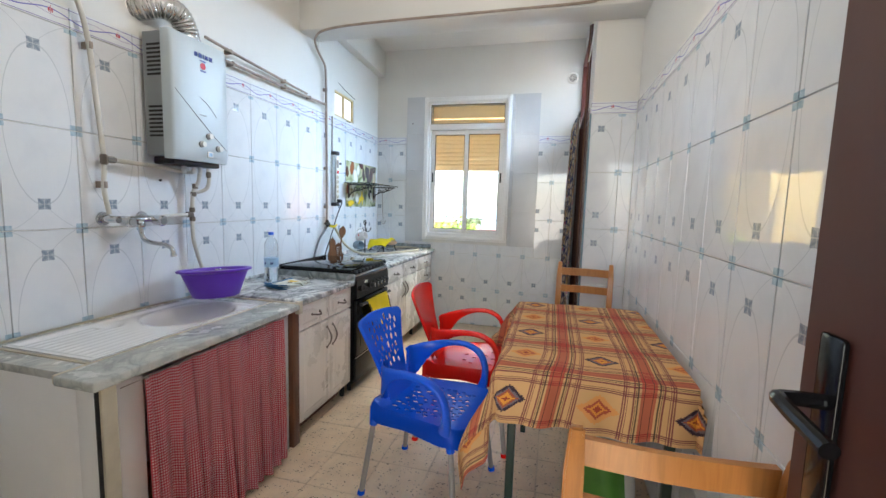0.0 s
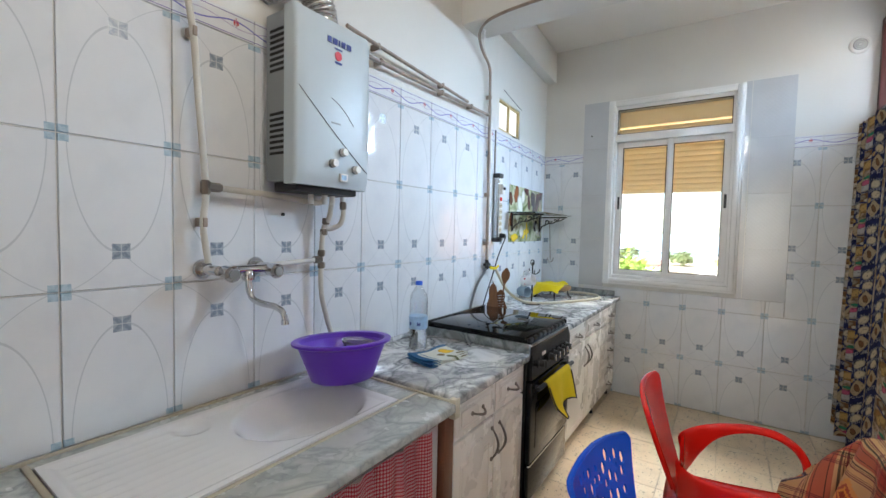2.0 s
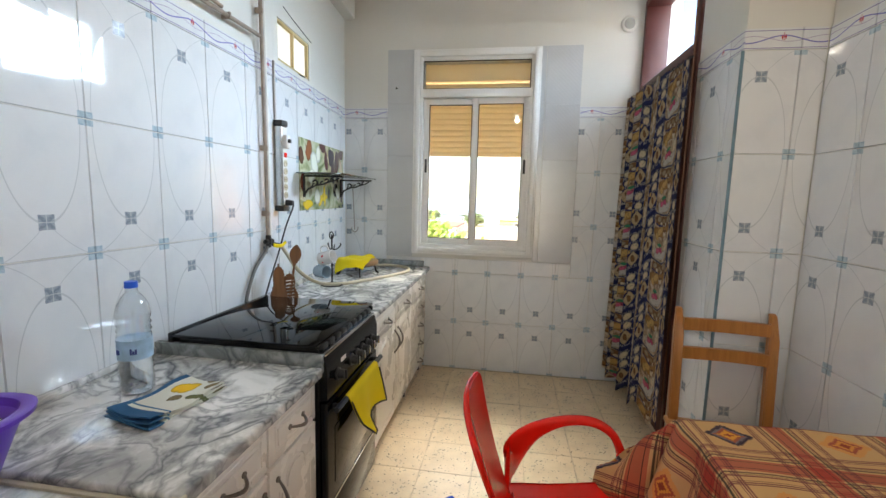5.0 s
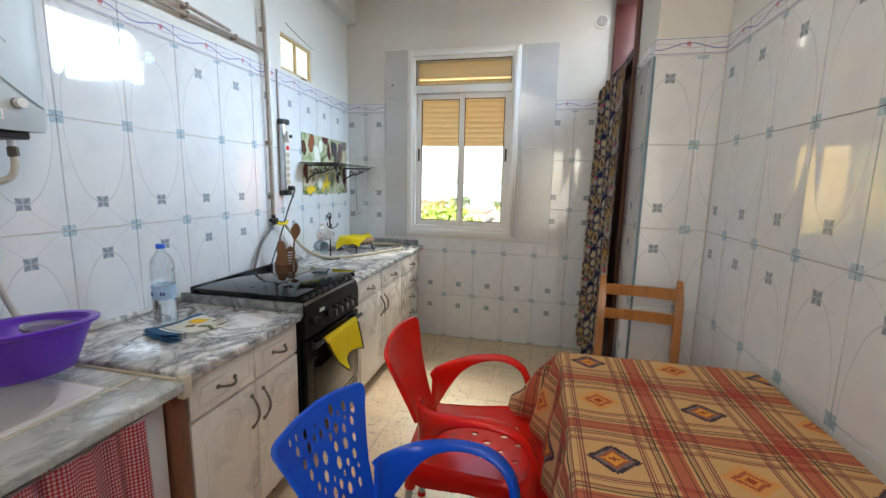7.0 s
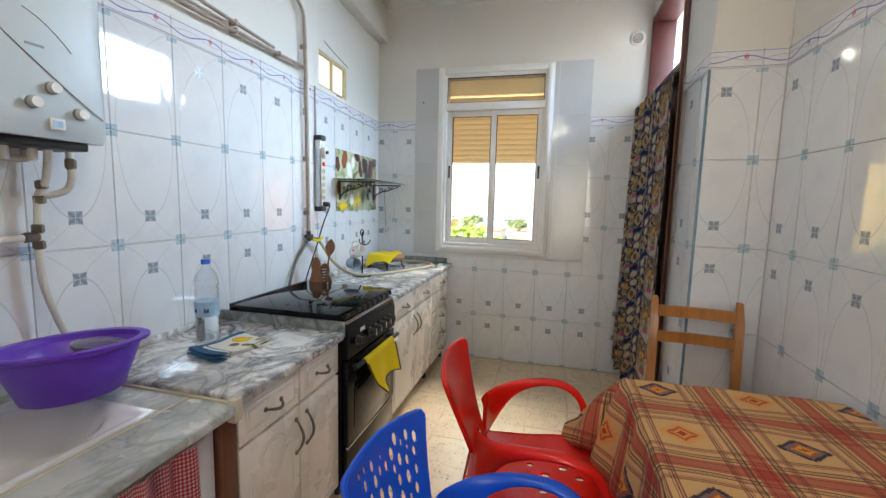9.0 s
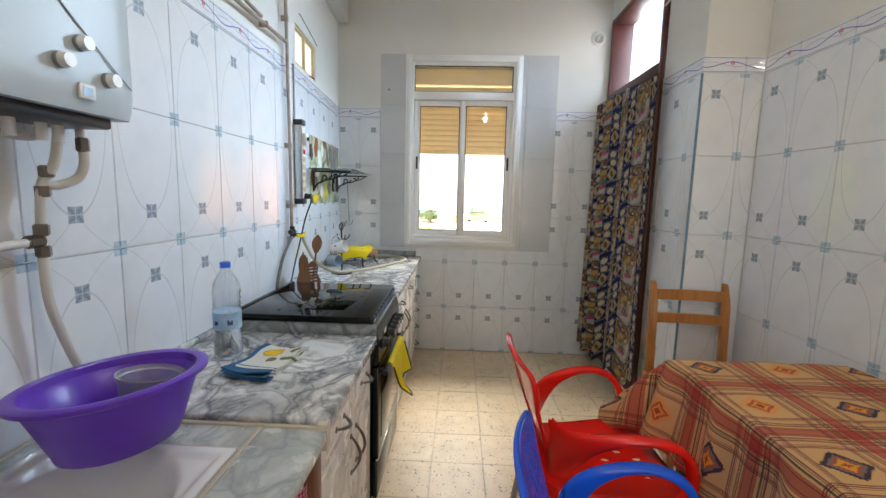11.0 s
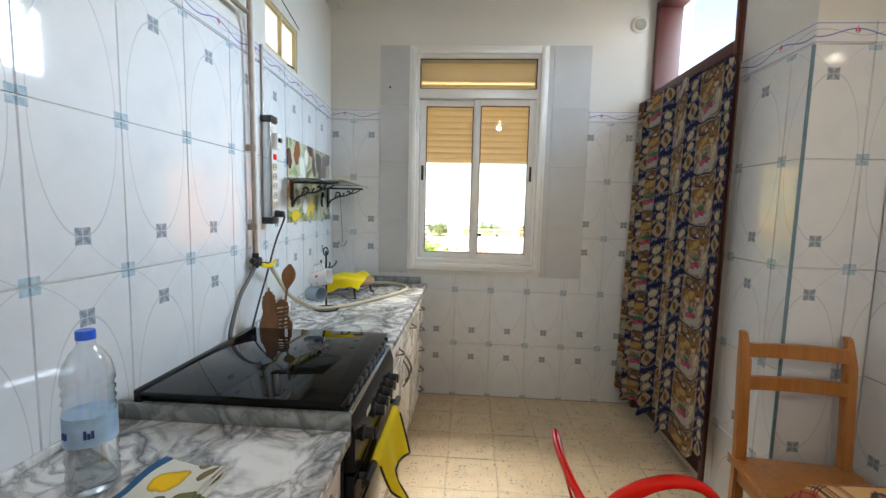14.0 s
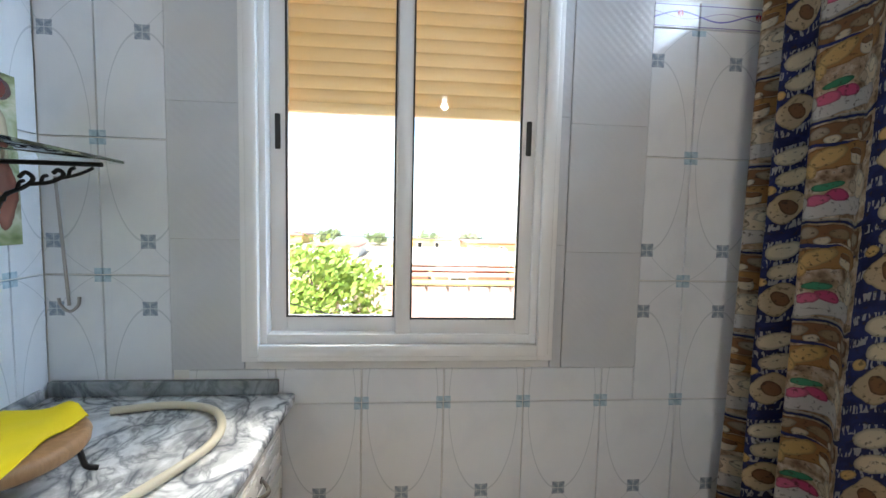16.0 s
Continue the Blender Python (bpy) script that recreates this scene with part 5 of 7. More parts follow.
# power strip and cable
strip = thing("power_strip", (0.03, 3.95, 1.23), "grey and black multi-socket power strip screwed upright to the wall", "power strip")
part("housing", box(B(), 0.003, 0.045, 3.925, 3.975, 1.255, 1.655, 0.004), "alu", strip)
part("face", box(B(), 0.0455, 0.047, 3.929, 3.971, 1.262, 1.648), "whiteplastic", strip)
for z0, z1 in ((1.228, 1.256), (1.654, 1.682)):
    part("end_cap", box(B(), 0.001, 0.050, 3.921, 3.979, z0, z1, 0.004), "blackmat", strip)
part("breaker", box(B(), 0.047, 0.068, 3.932, 3.968, 1.545, 1.61, 0.003), "whiteplastic", strip)
part("breaker_toggle", box(B(), 0.068, 0.078, 3.94, 3.962, 1.572, 1.590, 0.002), "blackmat", strip)
part("rocker_switch", box(B(), 0.047, 0.052, 3.938, 3.962, 1.500, 1.524, 0.002), "red", strip)
for i in range(5):
    z = 1.47 - 0.040 * i
    bm = B()
    rings = []
    for r, h in ((0.0002, 0.0475), (0.012, 0.0478), (0.0135, 0.0505), (0.0165, 0.0505), (0.0168, 0.0465)):
        rings.append([bm.verts.new((h, 3.95 + r * math.cos(a), z + r * math.sin(a))) for a in [2 * math.pi * k / 18 for k in range(18)]])
    loft(bm, rings, False)
    so = part("socket", bm, "hose", strip)
    bm = cyl(B(), (0.046, 3.945, z), (0.0484, 3.945, z), 0.002, seg=8)
    cyl(bm, (0.046, 3.955, z), (0.0484, 3.955, z), 0.002, seg=8)
    part("socket_holes", bm, "dark", so)
plug = thing("plug_and_cable", (0.06, 3.95, 1.27), "black plug and cable hanging from the power strip", "cable")
part("plug", cyl(B(), (0.050, 3.95, 1.272), (0.085, 3.952, 1.270), 0.016, 0.013, seg=14), "blackmat", plug)
part("cable", tube(B(), [(0.083, 3.952, 1.268), (0.088, 3.945, 1.25), (0.060, 3.92, 1.15), (0.045, 3.87, 1.02), (0.040, 3.80, 0.90), (0.040, 3.74, 0.80)], 0.0038, 8, 6), "blackmat", plug)
strip.location.y -= 0.045
plug.location.y -= 0.045
solo("conduit", cyl(B(), (0.006, 3.890, 1.68), (0.006, 3.888, 1.965), 0.006), "steel", "thin grey conduit above the power strip", "conduit")

# wall socket near the sink
sock = thing("wall_socket", (0.0, 1.5, 1.46), "square white surface-mounted wall socket with a cable duct", "socket")
part("box", box(B(), 0.0, 0.032, 1.466, 1.540, 1.462, 1.538, 0.006, 3), "whiteplastic", sock)
bm = B()
rings = []
for r, h in ((0.0002, 0.0325), (0.0185, 0.0325), (0.0195, 0.037), (0.024, 0.037), (0.026, 0.0315)):
    rings.append([bm.verts.new((h, 1.503 + r * math.cos(a), 1.50 + r * math.sin(a))) for a in [2 * math.pi * k / 24 for k in range(24)]])
loft(bm, rings, False)
part("socket_ring", bm, "whiteplastic", sock)
bm = B()
for dy, dz_ in ((-0.010, 0), (0.010, 0), (0, 0.017), (0, -0.017)):
    cyl(bm, (0.030, 1.503 + dy, 1.50 + dz_), (0.0332, 1.503 + dy, 1.50 + dz_), 0.0038, seg=10)
part("contacts", bm, "dark", sock)
part("cable_duct", box(B(), 0.0, 0.010, 0.6, 1.466, 1.510, 1.524, 0.002), "whiteplastic", sock)

# picture, glass shelf with iron brackets, hanging hook
pic = turned(box(B(), 0.001, 0.007, 0.255, 1.020, 1.222, 1.640, 0.001), SLANT)
solo("glass_picture", pic, "poster", "glossy glass picture of shells and flowers in green and white", "picture")


def slant(p):
    return SLANT @ Vector((p[0], p[1] - 3.91, p[2]))


shelf = thing("glass_shelf", tuple(slant((0.1, 4.5, 1.43))), "clear glass wall shelf on two black wrought-iron scroll brackets", "shelf")
part("shelf_glass", turned(box(B(), 0.010, 0.270, 0.195, 0.985, 1.432, 1.440, 0.001), SLANT), "shelfglass", shelf)
for y in (4.205, 4.850):
    bm = tube(B(), [slant(p) for p in ((0.014, y, 1.425), (0.014, y, 1.30))], 0.007, 8)
    tube(bm, [slant(p) for p in ((0.012, y, 1.424), (0.245, y, 1.424))], 0.006, 8)
    tube(bm, [slant(p) for p in ((0.016, y, 1.31), (0.035, y, 1.345), (0.075, y, 1.365), (0.095, y, 1.385), (0.080, y, 1.40), (0.065, y, 1.388))], 0.005, 8, 4)
    tube(bm, [slant(p) for p in ((0.085, y, 1.372), (0.130, y, 1.378), (0.160, y, 1.395), (0.150, y, 1.408), (0.138, y, 1.400))], 0.005, 8, 4)
    tube(bm, [slant(p) for p in ((0.14, y, 1.385), (0.19, y, 1.398), (0.225, y, 1.415))], 0.004, 8, 4)
    for q in ((0.03, y, 1.33), (0.06, y, 1.358), (0.11, y, 1.372), (0.17, y, 1.392)):
        c = slant(q)
        tube(bm, [c, c + Vector((0.006, 0.0, 0.018)), c + Vector((0.016, 0.0, 0.022))], 0.0045, 6, 3)
    part("bracket", bm, "iron", shelf, "black scrolled iron bracket")
hook = thing("hanging_hook", (0.02, 4.96, 1.03), "grey metal rod with anchor-shaped hook hanging beside the window", "hook")
part("rod", cyl(B(), (0.005, 4.955, 1.40), (0.018, 4.965, 1.055), 0.004, seg=8), "steel", hook)
bm = tube(B(), [(-0.008, 4.965, 1.075), (-0.004, 4.966, 1.055), (0.018, 4.966, 1.038), (0.040, 4.966, 1.055), (0.044, 4.966, 1.078)], 0.004, 8, 4)
part("anchor", bm, "steel", hook)

# round vent on the window wall
vent = thing("wall_vent", (1.925, 5.0, 2.5), "round white plastic vent cover on the window wall", "vent")
bm = B()
rings = []
for r, h in ((0.052, 0.0), (0.052, -0.012), (0.048, -0.020), (0.036, -0.022), (0.033, -0.014)):
    rings.append([bm.verts.new((1.925 + r * math.cos(a), 5.005 + h, 2.50 + r * math.sin(a))) for a in [2 * math.pi * k / 32 for k in range(32)]])
loft(bm, rings, False)
part("rim", bm, "whiteplastic", vent, smooth=60)
part("recess", cyl(B(), (1.925, 5.003, 2.50), (1.925, 4.992, 2.50), 0.034, seg=28), "dark", vent)
for r in (0.026, 0.016):
    part("louvre", tube(B(), [(1.925 + r * math.cos(a), 4.989, 2.50 + r * math.sin(a)) for a in [2 * math.pi * k / 24 for k in range(25)]], 0.0028, 6), "whiteplastic", vent)
part("hub", cyl(B(), (1.925, 4.992, 2.50), (1.925, 4.985, 2.50), 0.008, seg=16), "whiteplastic", vent)
solo("wire_line", tube(B(), [slant(p) for p in ((0.006, 4.00, 2.262), (0.014, 4.10, 2.235), (0.006, 4.35, 2.21))], 0.002, 6, 3), "dark", "thin dark wire on nails over the small window", "wire")
solo("wall_hook", tube(B(), [slant(p) for p in ((0.0, 4.19, 1.985), (0.02, 4.19, 1.975), (0.025, 4.215, 1.975), (0.01, 4.23, 1.982))], 0.003, 6, 3), "iron", "small bent iron hook under the little window", "hook")
solo("screw", cyl(B(), (0.330, 4.985, 2.105), (0.330, 4.996, 2.105), 0.006, seg=10), "dark", "dark screw head in the plain grey tile", "screw")
solo("screw", cyl(B(), (0.0, 2.29, 1.345), (0.006, 2.29, 1.345), 0.006, seg=10), "dark", "dark screw plug in the tiled wall by the tap", "screw")
solo("television_cable", tube(B(), [(2.005, 3.436, 2.50), (2.010, 3.68, 2.47), (2.012, 3.90, 2.40), (2.008, 4.10, 2.36)], 0.005, 8, 4), "whiteplastic", "white cable running from the beam to the door frame", "cable")
solo("door_cable", tube(B(), [(2.006, 4.105, 2.62), (2.006, 4.104, 2.2), (2.008, 4.103, 1.9), (2.008, 4.106, 0.3)], 0.006, 8, 3), "brownwood", "dark wooden cover strip beside the balcony door", "strip")

# ceiling bulb
bulb = thing("ceiling_bulb", (1.25, 2.08, 2.42), "bare white LED bulb hanging from a short ceiling cord", "lamp")
part("cord", cyl(B(), (1.25, 2.08, 2.54), (1.25, 2.08, CEIL), 0.003, seg=8), "whiteplastic", bulb)
part("holder", cyl(B(), (1.25, 2.08, 2.50), (1.25, 2.08, 2.54), 0.017, 0.012), "whiteplastic", bulb)
gl = part("bulb", lathe(B(), [(0.0, 0.010), (0.016, 0.014), (0.024, 0.026), (0.026, 0.040), (0.021, 0.062), (0.016, 0.080)], (1.25, 2.08, 2.42), 20), "glow", bulb)


# ---- things on the worktops ----
bottle = thing("water_bottle", (0.185, 2.85, 0.769), "clear plastic water bottle with blue cap, two thirds empty", "bottle")
prof = [(0.0, 0.0), (0.034, 0.0), (0.041, 0.006), (0.0415, 0.035)]
for i in range(4):
    z = 0.040 + 0.016 * i
    prof += [(0.0385, z), (0.0415, z + 0.008)]
prof += [(0.0405, 0.105), (0.0405, 0.160)]
for i in range(3):
    z = 0.166 + 0.018 * i
    prof += [(0.0375, z), (0.0412, z + 0.009)]
prof += [(0.040, 0.225), (0.036, 0.245), (0.025, 0.265), (0.0145, 0.278), (0.0135, 0.290), (0.0, 0.290)]
part("bottle_wall", lathe(B(), prof, (0.185, 2.85, 0.769), 32), "bottle", bottle, smooth=60)
part("water", lathe(B(), [(0.0, 0.003), (0.033, 0.003), (0.0375, 0.010), (0.0375, 0.128), (0.0, 0.128)], (0.185, 2.85, 0.769), 28), "water", bottle)
lb = lathe(B(), [(0.0409, 0.098), (0.0413, 0.098), (0.0413, 0.152), (0.0409, 0.152)], (0.185, 2.85, 0.769), 32)
part("label", lb, "label_blue", bottle)
for a, h in ((0.15, 0.014), (0.02, 0.010), (-0.11, 0.016), (-0.9, 0.012), (-1.05, 0.012)):
    c = Vector((0.185 + 0.0418 * math.cos(a - 0.9), 2.85 + 0.0418 * math.sin(a - 0.9), 0.769 + 0.115))
    part("label_mark", cyl(B(), c, c + Vector((0, 0, h)), 0.0025, seg=6), "navyink", bottle)
part("cap", lathe(B(), [(0.0, 0.0), (0.0155, 0.0), (0.0155, 0.014), (0.0145, 0.017), (0.0, 0.017)], (0.185, 2.85, 1.058), 24), "cap_blue", bottle)

towel = thing("folded_tea_towel", (0.31, 2.84, 0.77), "folded white tea towel with lemons and navy edges on the marble", "towel")
ROT = Matrix.Translation((0.328, 2.805, 0.769)) @ Matrix.Rotation(radians(-8), 4, "Z")
for k in range(3):
    w, d = 0.072 - 0.002 * k, 0.120 - 0.006 * k

    def layer(u, v, k=k, w=w, d=d):
        x, y = (u - 0.5) * 2 * w, (v - 0.5) * 2 * d
        z = 0.004 + 0.0065 * k + 0.004 * math.sin(x * 38 + k) * math.cos(y * 30) + 0.004 * math.exp(-((x + w) / 0.02) ** 2) + 0.005 * math.exp(-((y + d) / 0.02) ** 2)
        return ROT @ Vector((x + 0.006 * math.sin(y * 40 + k), y, z))
    part("fold", sheet(B(), layer, 18, 14, lambda u, v: (v, u), thick=0.0035), "towel", towel, smooth=60)

basin = thing("wash_basin", (0.27, 2.33, 0.76), "purple plastic wash basin resting on the sink edge", "basin")
TILT = Matrix.Translation((0.240, 2.360, 0.790)) @ Matrix.Rotation(radians(-3), 4, "X") @ Matrix.Rotation(radians(-4.5), 4, "Y")
prof = [(0.0, 0.0), (0.100, 0.0), (0.112, 0.006), (0.140, 0.075), (0.158, 0.118), (0.152, 0.120), (0.138, 0.105), (0.122, 0.060), (0.106, 0.014), (0.095, 0.006), (0.0, 0.005)]
part("bowl", turned(lathe(B(), prof, (0, 0, 0), 48, 0.88, 0.96), TILT), "purple", basin, smooth=60)
prof = [(0.157, 0.117), (0.168, 0.123), (0.178, 0.125), (0.180, 0.133), (0.172, 0.137), (0.155, 0.134), (0.151, 0.119)]
bm = B()
rings = [[bm.verts.new((r * 0.88 * math.cos(2 * math.pi * i / 48), r * 0.96 * math.sin(2 * math.pi * i / 48), h)) for i in range(48)] for r, h in prof]
loft(bm, rings, False)
part("rim", turned(bm, TILT), "purple", basin, smooth=60)
tub = thing("plastic_tub", (0.270, 2.37, 0.80), "small milky plastic food tub standing in the purple basin", "tub")
prof = [(0.0, 0.0), (0.042, 0.0), (0.045, 0.004), (0.050, 0.060), (0.055, 0.062), (0.056, 0.069), (0.052, 0.070), (0.048, 0.064), (0.042, 0.008), (0.0, 0.004)]
T2 = Matrix.Translation((0.262, 2.402, 0.836)) @ Matrix.Rotation(radians(-7), 4, "X") @ Matrix.Rotation(radians(5), 4, "Y") @ Matrix.Scale(1.12, 4)
part("wall", turned(lathe(B(), prof, (0, 0, 0), 36), T2), "tubclear", tub, smooth=60)


def flat_shape(outline, thick, m, holes=()):
    """A board cut to an outline, standing in its own xz plane."""
    bm = B()
    loops = [outline, *holes]
    es = []
    for lp in loops:
        vs = [bm.verts.new((x, 0, z)) for x, z in lp]
        es += [bm.edges.new((vs[i], vs[(i + 1) % len(vs)])) for i in range(len(vs))]
    bmesh.ops.triangle_fill(bm, edges=es, use_beauty=True, use_dissolve=False)
    bmesh.ops.recalc_face_normals(bm, faces=bm.faces)
    bmesh.ops.solidify(bm, geom=bm.faces[:], thickness=thick)
    return turned(bm, m)


rack = thing("spoon_holder", (0.09, 3.74, 0.79), "brown carved wooden spoon holder with a slotted side behind the cooker", "utensil holder")
gourd = [(0.045 * (1.0 + 0.0), 0.0)]
gourd = []
for i in range(30):
    t = i / 29
    w = 0.043 + 0.006 * math.sin(t * 9) if t < 0.55 else 0.030
    w = [0.044, 0.050, 0.050, 0.046, 0.038, 0.031, 0.030, 0.033, 0.034, 0.030, 0.018, 0.001][min(11, int(t * 11.99))]
    gourd.append((w, 0.235 * t))
sil = [(w, z) for w, z in gourd] + [(-w, z) for w, z in reversed(gourd)]
part("front_board", flat_shape(sil, 0.012, Matrix.Translation((0.085, 3.715, 0.793)) @ Matrix.Rotation(radians(58), 4, "Z")), "bat", rack, smooth=60)
gourd2 = [(w, z * 0.78) for w, z in gourd]
sil2 = [(w, z) for w, z in gourd2] + [(-w, z) for w, z in reversed(gourd2)]
slots = []
for i in range(6):
    z = 0.022 + i * 0.020
    slots.append([(-0.022, z), (0.026, z + 0.006), (0.026, z + 0.013), (-0.022, z + 0.007)])
part("slotted_board", flat_shape(sil2, 0.010, Matrix.Translation((0.125, 3.762, 0.793)) @ Matrix.Rotation(radians(20), 4, "Z"), slots), "bat", rack, smooth=60)
part("base", slab(B(), ellipse(0.10, 3.745, 0.045, 0.042), 0.792, 0.804), "bat", rack)
spoon = thing("wooden_spoon", (0.10, 3.78, 0.80), "brown wooden spoon standing in the carved holder", "spoon")
leaf = [(0.030 * math.sin(math.pi * (i / 16) ** 1.25) ** 0.8 if 0 < i < 16 else 0.004, 0.17 + 0.115 * i / 16) for i in range(17)]
sil3 = [(0.006, 0.0)] + leaf + [(-w, z) for w, z in reversed(leaf)] + [(-0.006, 0.0)]
part("spoon_body", flat_shape(sil3, 0.006, Matrix.Translation((0.088, 3.785, 0.800)) @ Matrix.Rotation(radians(48), 4, "Z") @ Matrix.Rotation(radians(8), 4, "Y")), "bat", spoon, smooth=60)

rack.scale, spoon.scale = (0.80, 0.80, 0.82), (0.95, 0.95, 0.95)
rack.location.x += 0.020
spoon.location.x += 0.035

# mug stand
stand = thing("mug_stand", (0.17, 4.13, 0.792), "black wire mug stand on the marble worktop", "mug stand")
bm = tube(B(), [(0.17, 4.14, 0.795), (0.17, 4.14, 1.075), (0.17, 4.14, 1.09)], 0.005, 8)
tube(bm, [(0.17 + 0.062 * math.cos(a), 4.14 + 0.062 * math.sin(a), 0.797) for a in [2 * math.pi * k / 28 for k in range(29)]], 0.0035, 8)
tube(bm, [(0.232, 4.14, 0.797), (0.17, 4.14, 0.799), (0.108, 4.14, 0.797)], 0.0035, 8)
tube(bm, [(0.168 + 0.012 * math.cos(a), 4.14, 1.085 + 0.020 * math.sin(a)) for a in [2 * math.pi * k / 16 for k in range(17)]], 0.0035, 8)
part("frame", bm, "iron", stand)
for a, z in ((-0.9, 1.00), (0.7, 1.00), (2.4, 1.00), (-2.4, 0.93), (1.6, 0.93)):
    d = Vector((math.cos(a), math.sin(a), 0))
    c = Vector((0.17, 4.14, z))
    part("arm", tube(B(), [c, c + d * 0.03 + Vector((0, 0, 0.006)), c + d * 0.052 + Vector((0, 0, 0.026)), c + d * 0.050 + Vector((0, 0, 0.038))], 0.0035, 8, 4), "iron", stand)


def mug(c, direction, r, h, mat, label):
    """A mug hung by its handle, mouth towards direction."""
    ob = thing("mug", c, label, "mug", "mugs on the stand")
    q = Vector(direction).to_track_quat("Z", "Y").to_matrix().to_4x4()
    m = Matrix.Translation(c) @ q
    prof = [(0.0, 0.0), (r * 0.86, 0.0), (r * 0.95, 0.006), (r, h), (r - 0.003, h + 0.001), (r - 0.0045, h - 0.002), (r * 0.9 - 0.002, 0.008), (0.0, 0.005)]
    part("cup", turned(lathe(B(), prof, (0, 0, 0), 32), m), mat, ob, smooth=50)
    part("handle", turned(tube(B(), [(0, r * 0.95, h * 0.22), (0, r + 0.022, h * 0.25), (0, r + 0.030, h * 0.5), (0, r + 0.022, h * 0.76), (0, r * 0.98, h * 0.80)], 0.0045, 8, 5, ry=0.006), m), mat, ob)
    return ob


m1 = mug((0.135, 4.060, 0.955), (0.75, -0.1, 0.22), 0.038, 0.085, "mug", "white porcelain mug with small coloured spots hanging on the stand")
sp = B()
for y, z in ((4.028, 0.962), (4.026, 0.978), (4.030, 0.948)):
    cyl(sp, (0.165, y, z), (0.165, y - 0.006, z), 0.007, seg=12)
part("spots", sp, "redink", m1)
m2 = mug((0.110, 4.075, 0.885), (0.85, -0.45, 0.05), 0.036, 0.080, "mugblue", "grey-blue porcelain mug hanging low on the stand")

for ob in (stand, m1, m2):
    ob.location.y += 0.03
    ob.location.x += 0.008

# round wooden slice on iron feet with a yellow cloth
stool = thing("wood_slice_stand", (0.195, 4.555, 0.792), "round wood-slice trivet on black iron feet on the marble", "trivet")
part("slice", lathe(B(), [(0.0, 0.0), (0.128, 0.0), (0.134, 0.006), (0.136, 0.020), (0.131, 0.030), (0.125, 0.032), (0.0, 0.033)], (0.195, 4.555, 0.860), 40), "rawwood", stool, smooth=50)
bm = tube(B(), [(0.195 + 0.112 * math.cos(a), 4.555 + 0.112 * math.sin(a), 0.856) for a in [2 * math.pi * k / 28 for k in range(29)]], 0.004, 8)
part("rim_ring", bm, "iron", stool)
for a in (-1.14, 0.56, 2.05, 3.65):
    d = Vector((math.cos(a), math.sin(a), 0))
    c = Vector((0.195, 4.555, 0))
    part("leg", tube(B(), [c + d * 0.085 + Vector((0, 0, 0.858)), c + d * 0.110 + Vector((0, 0, 0.850)), c + d * 0.118 + Vector((0, 0, 0.825)), c + d * 0.124 + Vector((0, 0, 0.806)), c + d * 0.142 + Vector((0, 0, 0.797))], 0.0055, 8, 4), "iron", stool)


def cloth2(u, v):
    x, y = (u - 0.5) * 0.285, (v - 0.5) * 0.345
    x, y = x * 0.99 - y * 0.08 - 0.042, x * 0.08 + y * 0.99 - 0.028
    r = math.hypot(x, y)
    z = 0.903 + 0.0035 * math.sin(x * 60 + 1) * math.cos(y * 45)
    if r > 0.125:
        k = r - 0.125
        z -= k * 0.62
        x, y = x * (0.128 + k * 0.30) / r, y * (0.128 + k * 0.30) / r
    z += 0.018 * math.exp(-(((x - 0.045) / 0.03) ** 2 + ((y - 0.125) / 0.04) ** 2)) + 0.004 * math.sin(y * 40 + x * 25)
    return Vector((0.195 + x, 4.555 + y, z))


solo("yellow_cloth", sheet(B(), cloth2, 26, 26, thick=0.003), "yellow", "bright yellow microfibre cloth spread over the wood-slice trivet", "cloth", smooth=60)

# ---- balcony door curtain ----
def curtain(u, v):
    """u from the near jamb to the window wall, v from hem to rail."""
    y = 4.000 + 0.985 * u
    amp = 0.014 + 0.030 * u ** 0.8
    ph = 2 * math.pi * (1.3 * u + 1.4 * u ** 2 + 2.6 * u ** 4)
    lo = 1 - v
    x = 1.955 + amp * math.sin(ph + 0.5 * lo) * (0.45 + 0.55 * lo) - 0.015 * lo
    y += 0.010 * math.sin(ph * 0.5 + 3 * v) * lo + 0.02 * lo * (u - 0.6)
    top = 1.972 + 0.038 * u - 0.006 * math.sin(u * 60)
    hem = 0.185 - 0.065 * min(1, u * 1.2) + 0.035 * math.sin(u * 26 + 0.6)
    return Vector((min(x, 2.0), min(y, 4.99), hem + (top - hem) * v))


curt = thing("door_curtain", (1.96, 4.53, 0.2), "blue and brown patterned curtain hanging in folds over the balcony door", "curtain")
bm = sheet(B(), curtain, 140, 40, lambda u, v: (u * 1.28 + 0.225, v * 1.78))
bmesh.ops.solidify(bm, geom=bm.faces[:], thickness=0.0015)
part("fabric", bm, "curtain", curt, smooth=60)
part("rod", cyl(B(), (1.965, 3.995, 1.972), (1.965, 4.985, 2.010), 0.004, seg=8), "iron", curt)
for i in range(16):
    u = (i + 0.5) / 16
    c = Vector((1.965, 4.0 + 0.985 * u, 1.972 + 0.038 * u))
    part("ring", tube(B(), [c + Vector((0.009 * math.cos(a), 0, 0.009 * math.sin(a))) for a in [2 * math.pi * k / 10 for k in range(11)]], 0.0016, 6), "iron", curt)


